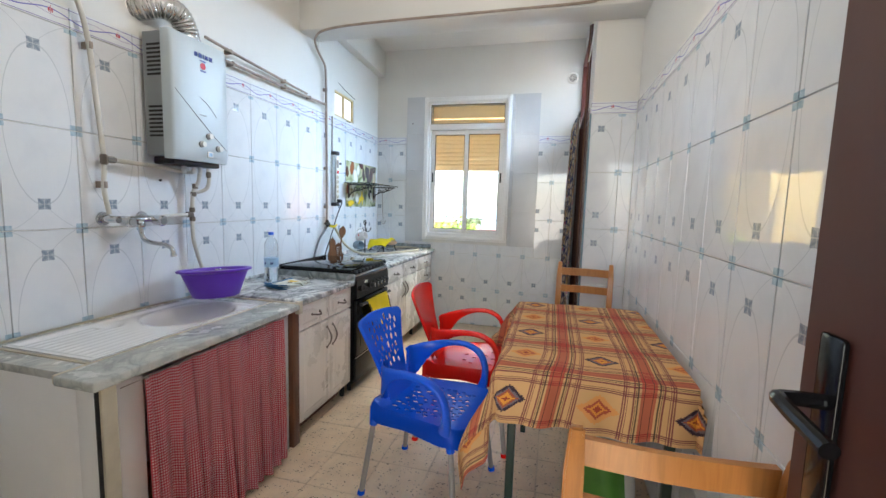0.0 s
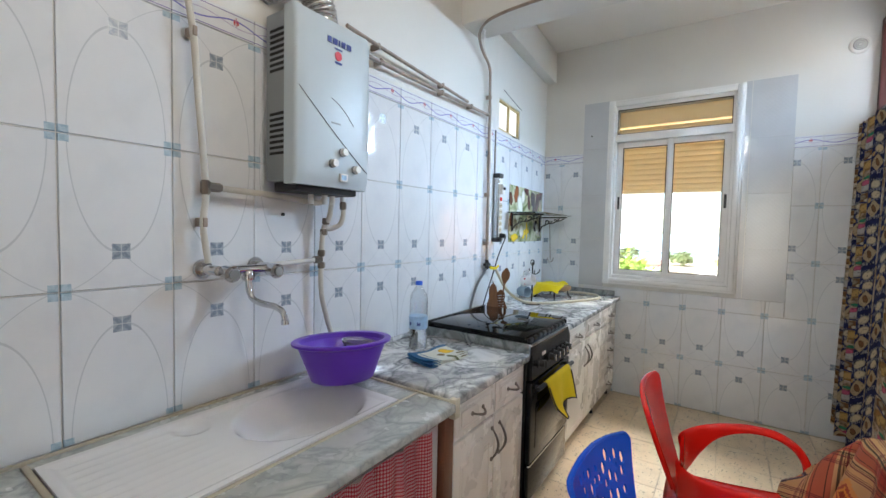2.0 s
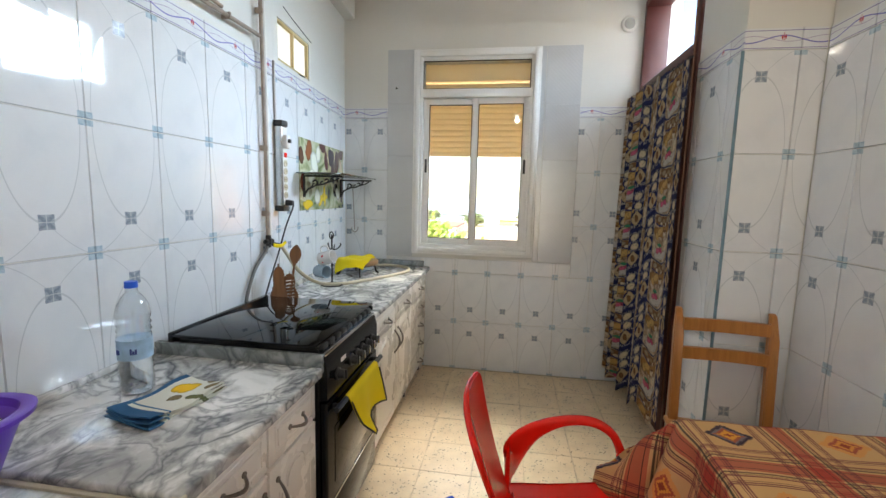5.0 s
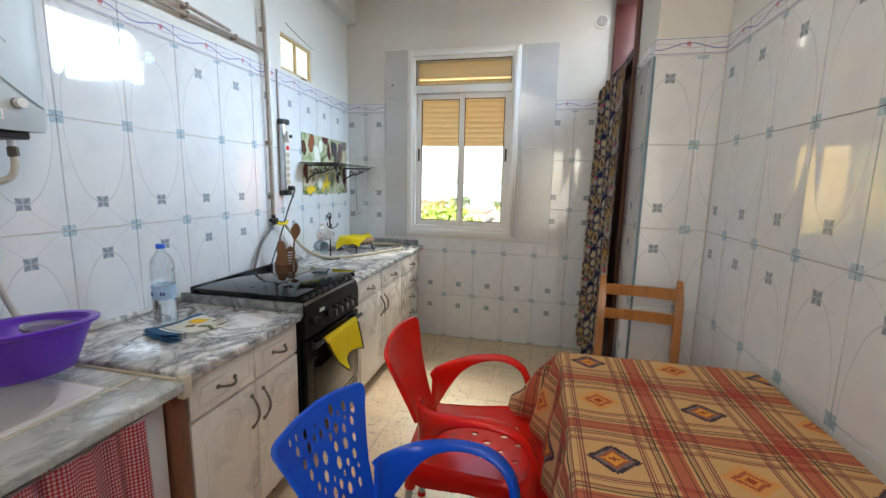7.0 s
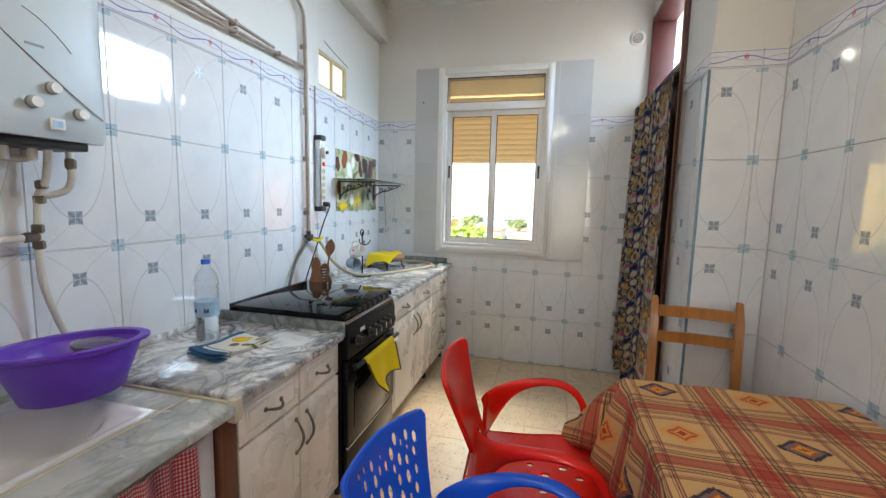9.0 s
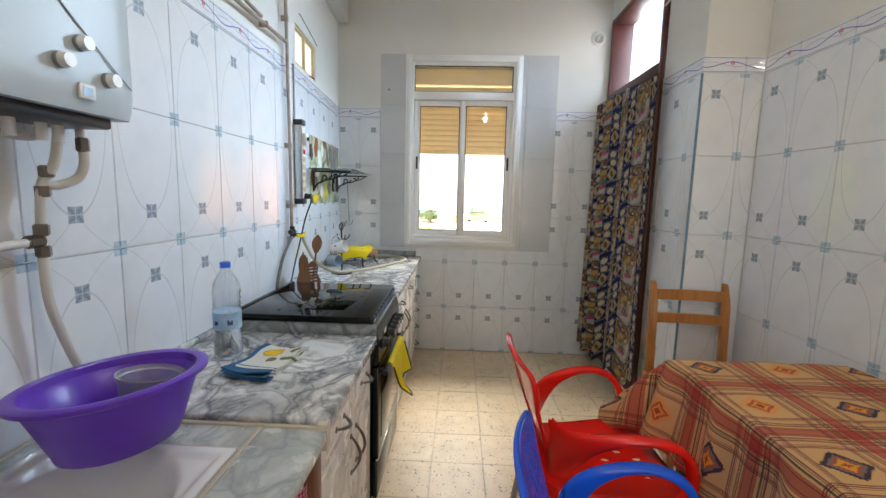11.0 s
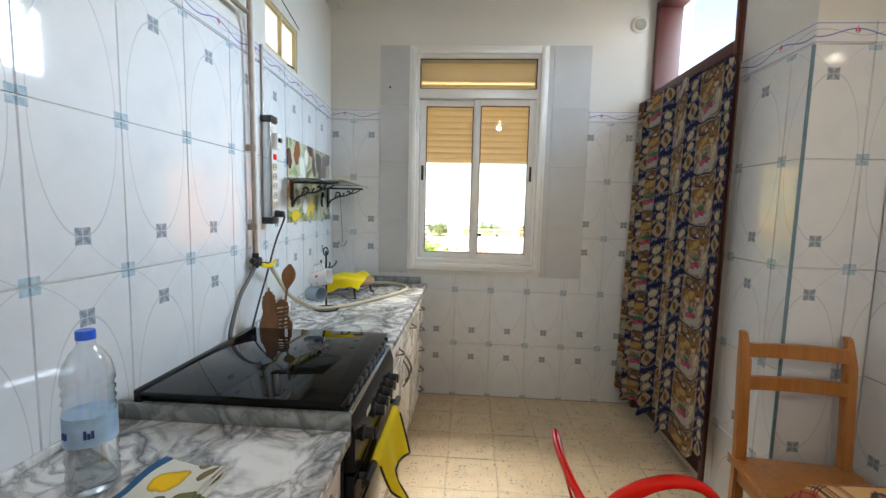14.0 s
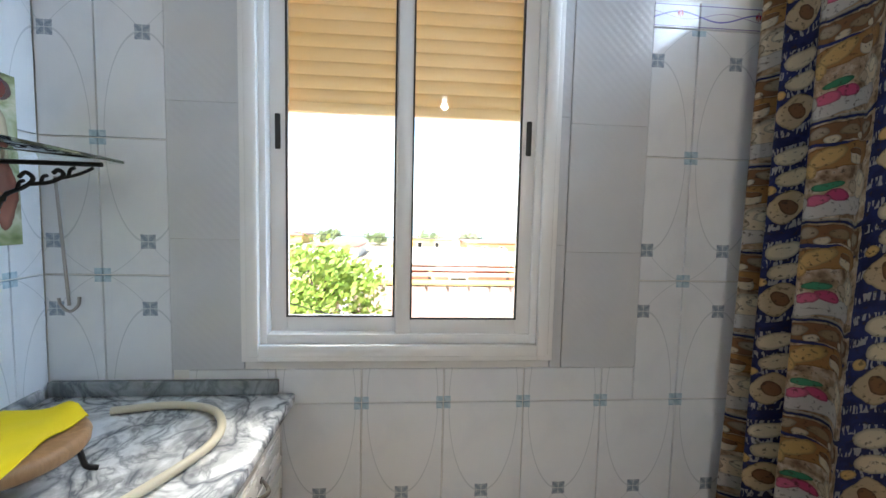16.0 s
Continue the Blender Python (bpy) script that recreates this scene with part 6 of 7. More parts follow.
# ---- table and cloth ----
table = thing("kitchen_table", (1.965, 2.53, 0), "kitchen table with dark green painted steel legs under a checked cloth", "table")
TX0, TX1, TY0, TY1, TZ = 1.665, 2.265, 2.045, 3.045, 0.742
part("tabletop", box(B(), TX0, TX1, TY0, TY1, TZ - 0.028, TZ - 0.004, 0.003), "rawwood", table)
for x in (TX0 + 0.05, TX1 - 0.05):
    for y in (TY0 + 0.05, TY1 - 0.05):
        part("leg", box(B(), x - 0.014, x + 0.014, y - 0.014, y + 0.014, 0, TZ - 0.028, 0.003), "tablesteel", table)
bm = B()
for x in (TX0 + 0.05, TX1 - 0.05):
    box(bm, x - 0.010, x + 0.010, TY0 + 0.06, TY1 - 0.06, TZ - 0.07, TZ - 0.030, 0.002)
for y in (TY0 + 0.05, TY1 - 0.05):
    box(bm, TX0 + 0.06, TX1 - 0.06, y - 0.010, y + 0.010, TZ - 0.07, TZ - 0.030, 0.002)
part("apron", bm, "tablesteel", table)

OL, OR, ON, OF = 0.30, 0.035, 0.19, 0.22


def tablecloth(u, v):
    ol = OL + 0.13 * max(0, 1 - 3.5 * v) ** 1.5
    s = -ol + (TX1 - TX0 + ol + OR) * u
    t = -ON + (TY1 - TY0 + ON + OF) * v
    W, D = TX1 - TX0, TY1 - TY0
    dx = max(0.0, -s) - max(0.0, s - W)
    dy = max(0.0, -t) - max(0.0, t - D)
    cx, cy = min(max(s, 0), W), min(max(t, 0), D)
    L = math.hypot(dx, dy)
    x, y, z = TX0 + cx, TY0 + cy, TZ
    z += 0.0018 * math.sin(s * 31 + 2) * math.sin(t * 23) + 0.0012 * math.sin(s * 9 + t * 17)
    if L > 0:
        ux, uy = -dx / L, -dy / L
        if dx and dy:
            flare = (0.21 if dy < 0 and dx > 0 else 0.13) * math.sin(2 * math.atan2(abs(dy), abs(dx)))
        else:
            flare = 0.02 + 0.05 * max(0, min(1, (t - D + 0.25) / 0.25)) * (ux < -0.5)
        edge = abs(dx) > abs(dy)
        wave = (0.010 * math.sin((t if edge else s) * 21) + 0.010 * math.sin((t if edge else s) * 47 + 1)) * min(1, L / 0.10)
        out = 0.010 * min(1, L / 0.02) + flare * min(1, L / 0.3) + wave + 0.02 * L
        if ux > 0.5:
            out = 0.006
        x += ux * out
        y += uy * out
        z -= max(0, L - 0.004) * (0.97 - 0.25 * flare)
    return Vector((x, y, z))


bm = sheet(B(), tablecloth, 90, 140, lambda u, v: (0.135 + 0.935 * u, 0.175 + 1.41 * v))
bmesh.ops.recalc_face_normals(bm, faces=bm.faces)
bmesh.ops.solidify(bm, geom=bm.faces[:], thickness=0.0015)
solo("tablecloth", bm, "cloth", "cream tablecloth with red-brown checks and diamond motifs over the table", "tablecloth", smooth=60)


# ---- moulded plastic armchairs ----
def holed_panel(outline, holes, place, thick):
    """A sheet cut by holes in its own (u, v) plane, then set in space by place."""
    bm = B()
    es = []
    for lp in [outline, *holes]:
        vs = [bm.verts.new((a, b, 0)) for a, b in lp]
        es += [bm.edges.new((vs[i], vs[(i + 1) % len(vs)])) for i in range(len(vs))]
    bmesh.ops.triangle_fill(bm, edges=es, use_beauty=True, use_dissolve=False)
    long_ = [e for e in bm.edges if e.calc_length() > 0.07]
    if long_:
        bmesh.ops.subdivide_edges(bm, edges=long_, cuts=1)
        bmesh.ops.triangulate(bm, faces=bm.faces[:])
    bmesh.ops.recalc_face_normals(bm, faces=bm.faces)
    for v in bm.verts:
        v.co = Vector(place(v.co.x, v.co.y))
    bmesh.ops.recalc_face_normals(bm, faces=bm.faces)
    bmesh.ops.solidify(bm, geom=bm.faces[:], thickness=thick)
    return bm


def round_outline(pts, n=5):
    out = smooth_path([(a, b, 0) for a, b in pts] + [(pts[0][0], pts[0][1], 0)], n)
    return [(p.x, p.y) for p in out[:-1]]


def scatter(rnd, tries, inside, big, small, gap):
    """Oval holes that keep apart."""
    got = []
    for i in range(tries):
        r = big if i < tries * 0.25 else small
        a = rnd.uniform(-1, 1)
        b = rnd.uniform(-1, 1)
        x, y, m = inside(a, b)
        r *= rnd.uniform(0.75, 1.1)
        if all(math.hypot((x - p) / 1.0, (y - q) / 1.25) > r + s + gap for p, q, s in got) and m > r:
            got.append((x, y, r))
    return got


def hole_loops(got, stretch=1.35, n=9, swap=False):
    out = []
    for x, y, r in got:
        a, b = (r * stretch, r * 0.9) if swap else (r * 0.85, r * stretch)
        out.append([(x + a * math.cos(2 * math.pi * i / n), y + b * math.sin(2 * math.pi * i / n)) for i in range(n)])
    return out


def armchair(colour, label, full_holes, at, turn):
    """Faces +x; back at -x."""
    c = thing("plastic_armchair", (0, 0, 0), label, "chair", "plastic armchairs")
    rnd = random.Random(7)

    def back_x(z, y):
        t = (z - 0.42) / 0.40
        return -0.128 - 0.162 * t + 0.018 * t * t - 0.022 * (1 - (y / 0.20) ** 2)
    half = [(0.100, 0.425), (0.101, 0.47), (0.104, 0.53), (0.120, 0.60), (0.146, 0.67), (0.175, 0.735), (0.195, 0.778), (0.197, 0.789), (0.191, 0.799), (0.176, 0.804), (0.09, 0.814)]
    if full_holes:
        half = [(w * (1 - 0.10 * min(1, max(0, (z - 0.5) / 0.25))), z) for w, z in half]
    out = [(-y, z) for y, z in half] + [(0, 0.818)] + list(reversed(half)) + [(0, 0.418)]
    out = [p for k, a in enumerate(out) for p in (a, ((a[0] + out[(k + 1) % len(out)][0]) / 2, (a[1] + out[(k + 1) % len(out)][1]) / 2))]
    holes = []
    if full_holes:
        def inside(a, b):
            z = 0.675 + 0.110 * b
            w = 0.072 + 0.028 * (b + 1)
            return a * w, z, min(w - abs(a * w), 0.110 - abs(0.110 * b)) + 0.012
        holes = hole_loops(scatter(rnd, 1200, inside, 0.0130, 0.0088, 0.0036), 1.3, 12)
    bm = holed_panel(out, holes, lambda y, z: (back_x(z, y), y, z), 0.007)
    part("backrest", bm, colour, c, smooth=50)
    rim = [Vector((back_x(z, y) - 0.003, y, z)) for y, z in out[4:-6]]
    part("backrest_rim", tube(B(), rim, 0.0062, 8), colour, c, smooth=60)

    so = round_outline([(-0.205, -0.14), (-0.205, 0.14), (-0.17, 0.185), (-0.02, 0.205), (0.14, 0.225), (0.225, 0.215), (0.255, 0.15), (0.268, 0.0), (0.255, -0.15), (0.225, -0.215), (0.14, -0.225), (-0.02, -0.205), (-0.17, -0.185)])

    def seat_z(x, y):
        e = (x / 0.24) ** 2 * 0.5 + (y / 0.21) ** 2
        return 0.420 + 0.018 * min(e, 1.2) - (0.035 * max(0, (x - 0.20) / 0.07) ** 2) + 0.01 * (x < -0.15)
    if full_holes:
        def inside2(a, b):
            return 0.035 + 0.155 * a, 0.150 * b, min(0.155 * (1 - abs(a)), 0.150 * (1 - abs(b))) + 0.012
        hs = hole_loops(scatter(rnd, 1500, inside2, 0.0125, 0.0095, 0.0045), 1.3, 9, True)
    else:
        hs = hole_loops([(0.04, -0.09, 0.011), (0.05, 0.0, 0.012), (0.06, 0.09, 0.011), (0.10, -0.045, 0.011), (0.11, 0.045, 0.012), (0.16, 0.0, 0.012), (0.15, -0.10, 0.010), (0.15, 0.10, 0.010), (0.0, 0.045, 0.010), (0.0, -0.045, 0.010)], 1.3, 12, True)
    bm = holed_panel(so, hs, lambda x, y: (x, y, seat_z(x, y)), 0.007)
    part("seat", bm, colour, c, smooth=50)
    # apron under the seat's edge
    bm = B()
    rows = []
    for k, (dz, grow) in enumerate(((0.004, 0.0), (-0.010, 0.012), (-0.045, 0.014), (-0.060, 0.012))):
        row = []
        for x, y in so:
            corner = min(1, abs(x * y) / 0.035)
            z = seat_z(x, y) + dz - (0.020 * corner if k > 1 else 0)
            r = math.hypot(x, y)
            row.append(bm.verts.new((x * (1 + grow / r), y * (1 + grow / r), z)))
        rows.append(row)
    loft(bm, rows, False)
    bmesh.ops.solidify(bm, geom=bm.faces[:], thickness=0.006)
    part("seat_apron", bm, colour, c, smooth=60)
    for s in (-1, 1):
        keys = [(-0.170, 0.094, 0.520, 0.104, 0.007), (-0.166, 0.134, 0.545, 0.086, 0.008), (-0.134, 0.180, 0.577, 0.056, 0.010), (-0.085, 0.213, 0.608, 0.031, 0.014), (-0.02, 0.233, 0.631, 0.018, 0.018), (0.05, 0.245, 0.640, 0.0125, 0.021), (0.115, 0.250, 0.632, 0.0125, 0.022), (0.168, 0.249, 0.600, 0.013, 0.022), (0.196, 0.245, 0.545, 0.014, 0.022), (0.200, 0.237, 0.485, 0.018, 0.020), (0.190, 0.226, 0.430, 0.028, 0.016), (0.185, 0.218, 0.395, 0.036, 0.012)]
        mid = smooth_path([(x, s * y, z) for x, y, z, a, b in keys], 5)
        size = smooth_path([(a, b, 0) for x, y, z, a, b in keys], 5)
        bm = B()
        rings = []
        for k, q in enumerate(mid):
            t = (mid[min(k + 1, len(mid) - 1)] - mid[max(k - 1, 0)]).normalized()
            side = Vector((0, 1, 0)) - t * t.y if k > 18 else Vector((-t.y, t.x, 0))
            side = side.normalized() if k > 18 else side.normalized() * s
            n = Vector((0, 0, 1)) if k < 5 else t.cross(side)
            n = n if k < 5 else (n.normalized() * (1 if n.z > 0 or k > 38 and n.x > 0 else -1))
            if k >= 38:
                n = t.cross(side).normalized()
                n = n if n.x + n.z > 0 else -n
            side = side if side.y * s > 0 else -side
            row = []
            for i in range(14):
                an = 2 * math.pi * i / 14
                ca, sa = math.cos(an), math.sin(an)
                row.append(bm.verts.new(q + n * (size[k].x * math.copysign(abs(ca) ** 0.8, ca)) + side * (size[k].y * math.copysign(abs(sa) ** 0.8, sa))))
            rings.append(row)
        loft(bm, rings)
        part("armrest", bm, colour, c, smooth=60)
    for x, y in ((-0.185, 0.165), (-0.185, -0.165), (0.205, 0.205), (0.205, -0.205)):
        fx, fy = x + math.copysign(0.05, x), y + math.copysign(0.04, y)
        top, foot = Vector((x, y, 0.40)), Vector((fx, fy, 0.0))
        d = (foot - top)
        leg = part("leg", cyl(B(), top, top + d * 0.96, 0.0125, seg=14), "steel", c)
        part("leg_socket", cyl(B(), top + Vector((0, 0, 0.02)), top + d * 0.16, 0.026, 0.018, seg=16), colour, c)
        part("foot_cap", cyl(B(), top + d * 0.955, foot, 0.016, 0.018, seg=14), colour, leg)
    c.matrix_basis = Matrix.Translation(at) @ Matrix.Rotation(radians(turn), 4, "Z") @ Matrix.Scale(0.94 if full_holes else 0.985, 4)
    return c


armchair("blue", "blue plastic armchair with pierced back and seat on grey tube legs", True, (1.318, 2.410, 0), -10)
armchair("red", "red plastic armchair with solid back and grey legs beside the table", False, (1.378, 2.944, 0), 3)


# ---- wooden chairs ----
def pine_chair(label, at, turn):
    """Faces +y; back at y = 0."""
    c = thing("wooden_chair", (0, 0, 0), label, "chair", "wooden chairs")
    for s in (-1, 1):
        x = s * 0.165
        bm = B()
        prof = [(0.0, 0.018), (0.44, 0.022), (0.80, 0.016), (0.885, 0.006), (0.900, -0.002)]
        rings = []
        for z, y in prof:
            w = 0.018 if z < 0.88 else 0.013
            d = 0.016 if z < 0.88 else 0.010
            y0 = y - (0.030 * max(0, (z - 0.45) / 0.45) ** 1.5)
            rings.append([bm.verts.new(p) for p in ((x - w, y0 - d, z), (x + w, y0 - d, z), (x + w, y0 + d, z), (x - w, y0 + d, z))])
        loft(bm, rings)
        bmesh.ops.bevel(bm, geom=bm.edges[:], offset=0.004, segments=2, affect="EDGES")
        part("back_post", bm, "pine", c)
        part("leg", box(B(), x - 0.017, x + 0.017, 0.325, 0.359, 0, 0.425, 0.004), "pine", c)
        part("side_rail", box(B(), x - 0.010, x + 0.010, 0.035, 0.326, 0.365, 0.415, 0.003), "pine", c)
        part("stretcher", box(B(), x - 0.008, x + 0.008, 0.035, 0.326, 0.16, 0.185, 0.003), "pine", c)
    for z0, z1, y in ((0.815, 0.865, -0.006), (0.700, 0.748, 0.003)):
        def slat(u, v, z0=z0, z1=z1, y=y):
            return Vector((-0.152 + 0.304 * u, y - 0.012 * math.sin(math.pi * u), z0 + (z1 - z0) * v))
        part("back_rail", sheet(B(), slat, 12, 2, thick=0.016), "pine", c)
    part("front_rail", box(B(), -0.15, 0.15, 0.335, 0.353, 0.365, 0.415, 0.003), "pine", c)
    part("rear_rail", box(B(), -0.15, 0.15, 0.014, 0.030, 0.365, 0.415, 0.003), "pine", c)
    part("seat", box(B(), -0.195, 0.195, 0.005, 0.385, 0.425, 0.447, 0.007, 3), "pine", c)
    c.matrix_basis = Matrix.Translation(at) @ Matrix.Rotation(radians(turn), 4, "Z")
    return c


pine_chair("orange-stained pine chair tucked under the near end of the table", (2.040, 1.440, 0), 0)
pine_chair("orange-stained pine chair standing against the tiled pier", (2.043, 3.640, 0), 180 - 6)

# bag under the table
bag = thing("shopping_bag", (2.06, 2.45, 0), "white and green crumpled plastic bag on the floor under the table", "bag")


def bagf(u, v):
    a = 2 * math.pi * u
    r = 1 - 0.25 * v ** 2 + 0.06 * math.sin(5 * a + 4 * v)
    return Vector((2.06 + 0.14 * r * math.cos(a), 2.45 + 0.11 * r * math.sin(a), 0.002 + 0.33 * v + 0.02 * math.sin(3 * a) * v))


part("body", sheet(B(), bagf, 28, 10, thick=0.002), "whiteplastic", bag, smooth=60)
part("green_print", sheet(B(), lambda u, v: bagf(0.58 + 0.3 * u, 0.15 + 0.6 * v) + Vector((0, -0.004, 0)), 14, 8, thick=0.001), "green", bag, smooth=60)


# ---- outside ----
GZ = -3.1
ground = part("ground", box(B(), -700, 700, -700, 1500, GZ - 0.3, GZ), "ground", kind="structure")
sea = part("water", box(B(), -3000, 3000, 80, 4500, GZ, GZ + 0.02), "sea", kind="structure")
own = thing("outer_wall_wing", (3.0, 8.0, GZ), "ochre rendered wing of the same house beside the window", "building")
part("wall", box(B(), 2.75, 3.1, 5.9, 9.4, GZ, 1.85, 0.01), "ochre_wall", own)
part("coping", box(B(), 2.70, 3.15, 5.85, 9.45, 1.85, 1.93, 0.01), "white_wall", own)


def yard_house(name, x0, x1, y0, y1, h, mat, roofmat, label, windows=2, corrugated=False):
    b = thing(name, ((x0 + x1) / 2, y0, GZ), label, "building", "houses across the yard")
    part("wall", box(B(), x0, x1, y0, y1, GZ, h, 0.02), mat, b)
    if corrugated:
        n = 60

        def rf(u, v):
            return Vector((x0 - 0.2 + (x1 - x0 + 0.4) * u, y0 - 0.3 + (y1 - y0) * v, h + 0.03 + 0.35 * v + 0.025 * math.sin(u * n * math.pi)))
        part("roof", sheet(B(), rf, n * 2, 1, thick=0.02), roofmat, b)
    else:
        part("roof", box(B(), x0 - 0.15, x1 + 0.15, y0 - 0.15, y1 + 0.15, h, h + 0.12, 0.01), roofmat, b)
    w = (x1 - x0) / (windows + 1)
    for i in range(windows):
        cx = x0 + w * (i + 1)
        wi = part("window", box(B(), cx - 0.35, cx + 0.35, y0 - 0.03, y0 + 0.01, h - 1.3, h - 0.4), "white_wall", b)
        part("pane", box(B(), cx - 0.29, cx + 0.29, y0 - 0.036, y0 - 0.028, h - 1.24, h - 0.46), "blackglass", wi)
    return b


yard = thing("yard_wall", (1.0, 14.5, GZ), "long low wall with two brown-pink sheet-metal gates", "wall")
part("wall", box(B(), -3.2, 9.0, 14.56, 14.75, GZ, -0.46, 0.02), "white_wall", yard)
part("coping", box(B(), -3.25, 9.05, 14.45, 14.85, -0.42, -0.34, 0.01), "yellow_wall", yard)
for x0, x1 in ((-0.50, 0.72), (1.00, 3.75)):
    gt = part("gate", box(B(), x0, x1, 14.48, 14.54, GZ + 0.05, -0.47, 0.01), "gate", yard)
    for k in range(1, 3):
        xk = x0 + (x1 - x0) * k / 3
        part("gate_rib", box(B(), xk - 0.015, xk + 0.015, 14.46, 14.48, GZ + 0.08, -0.50), "gate", gt)
for x in (-0.72, 0.86, 3.9):
    part("pillar", box(B(), x - 0.12, x + 0.12, 14.40, 14.75, GZ, -0.36, 0.02), "white_wall", yard)
for k in range(8):
    part("bracket", box(B(), -0.3 + 0.55 * k, -0.24 + 0.55 * k, 14.40, 14.48, -0.50, -0.42, 0.01), "bark", yard)
perg = thing("pergola", (1.5, 16.4, GZ), "cream and yellow timber pergola roof behind the gates", "pergola")
for y, z in ((15.4, -0.33), (16.4, -0.29), (17.4, -0.25)):
    part("beam", box(B(), -0.9, 4.3, y, y + 0.14, z, z + 0.09, 0.01), "roof_beige", perg)
for x in (-0.8, 1.6, 4.2):
    part("rafter", box(B(), x - 0.05, x + 0.05, 14.8, 17.6, -0.40, -0.33, 0.01), "yellow_wall", perg)
    part("post", box(B(), x - 0.05, x + 0.05, 17.3, 17.42, GZ, -0.25, 0.01), "bark", perg)
yard_house("shed", 0.6, 4.9, 19.0, 22.0, -0.42, "brick_red", "white_wall", "low red shed with a pale corrugated roof behind the pergola", 1, True)
fence = thing("roof_fence", (2.8, 21.0, -0.1), "white metal railing along the shed roof", "railing")
part("rail", box(B(), 0.5, 5.0, 21.0, 21.03, 0.06, 0.09), "white_wall", fence)
for k in range(19):
    part("baluster", box(B(), 0.5 + 0.25 * k, 0.53 + 0.25 * k, 21.0, 21.03, -0.30, 0.06), "white_wall", fence)
yard_house("outbuilding", -1.0, 0.5, 16.0, 18.5, -0.55, "ochre_wall", "roof_beige", "small ochre outbuilding with flat beige roof behind the yard wall", 1)
yard_house("yellow_house", -17.0, -5.4, 20.0, 25.0, 5.4, "yellow_wall", "roof_beige", "tall yellow rendered house with a flat roof across the yard", 4)
yard_house("orange_house", 5.6, 13.0, 16.5, 21.0, 4.2, "ochre_wall", "roof", "orange rendered house with a flat red roof across the yard", 2)
yard_house("brick_shed", -2.9, -1.0, 13.2, 14.3, -0.9, "brick_red", "roof", "ochre brick shed beside the orange tree", 1)
rnd = random.Random(11)
for i in range(16):
    x = -60 + 8.6 * i + rnd.uniform(-2, 2)
    y = rnd.uniform(42, 70)
    w = rnd.uniform(5, 10)
    yard_house("far_house", x, x + w, y, y + 8, rnd.uniform(-2.2, -1.7), ("white_wall", "yellow_wall", "ochre_wall")[i % 3], "roof_beige" if i % 2 else "roof", "low rendered house with a flat roof in the distance", 2)


def tree(name, base, height, crown, n, leaf, mat, label, seed):
    r = random.Random(seed)
    t = thing(name, base, label, "tree", "trees outside")
    b = Vector(base)
    top = b + Vector((0, 0, height * 0.62))
    part("trunk", tube(B(), [b, b + Vector((0.05, 0.02, height * 0.3)), top], height * 0.035, 10, 4, taper=lambda q: 1 - 0.5 * q), "bark", t)
    limbs = B()
    tips = []
    for i in range(11):
        a = 2 * math.pi * i / 11 + r.uniform(-0.3, 0.3)
        s = b + Vector((0, 0, height * r.uniform(0.35, 0.6)))
        e = b + Vector((crown * r.uniform(0.45, 0.85) * math.cos(a), crown * r.uniform(0.45, 0.85) * math.sin(a), height * r.uniform(0.55, 0.95)))
        tube(limbs, [s, (s + e) / 2 + Vector((0, 0, 0.1 * height)), e], height * 0.012, 6, 3, taper=lambda q: 1 - 0.7 * q)
        tips.append(e)
    part("limbs", limbs, "bark", t)
    verts, faces = [], []
    for i in range(n):
        c = r.choice(tips) + Vector((r.gauss(0, 1), r.gauss(0, 1), r.gauss(0, 0.8))) * crown * 0.24
        d = Vector((r.uniform(-1, 1), r.uniform(-1, 1), r.uniform(-0.6, 1))).normalized()
        e = d.orthogonal().normalized() * leaf * r.uniform(0.6, 1.2)
        f = d.cross(e).normalized() * leaf * 0.5
        k = len(verts)
        verts += [c - e, c + f, c + e, c - f]
        faces.append((k, k + 1, k + 2, k + 3))
    me = bpy.data.meshes.new("crown")
    me.from_pydata([tuple(v - b) for v in verts], [], faces)
    me.materials.append(M[mat])
    ob = new("crown", me)
    ob.parent = t
    tagged(ob, kind="stuff")
    return t


tree("orange_tree", (-0.75, 12.0, GZ), 3.9, 0.98, 2600, 0.085, "leaf", "dense green orange tree in the yard by the wall", 3)
for i, (x, y) in enumerate(((-4.3, 11.4), (-6.3, 12.6), (-8.6, 12.0), (-10.8, 13.4))):
    tree("orange_tree", (x, y, GZ), 5.3 + 0.2 * (i % 2), 1.5, 2400, 0.12, "leaf", "dense green orange tree before the yellow house", 4 + i)
for i in range(14):
    x = -50 + 7.8 * i + rnd.uniform(-2, 2)
    tree("far_tree", (x, rnd.uniform(40, 72), GZ), rnd.uniform(1.5, 2.0), 1.7, 500, 0.30, "farleaf", "green broad tree among far houses", 20 + i)
wire = thing("overhead_wire", (0, 12, -0.3), "thin black overhead cables crossing the yard", "cable")
part("cable", tube(B(), [(-2.6, 9, 0.75), (-0.9, 10.5, -0.1), (0.4, 12, -0.95)], 0.008, 6, 4), "dark", wire)
part("cable", tube(B(), [(-3.5, 14, 1.0), (1, 15, 0.75), (9, 16, 0.95)], 0.010, 6, 4), "dark", wire)


# ---- wall and floor tiles ----
PIECES = {}


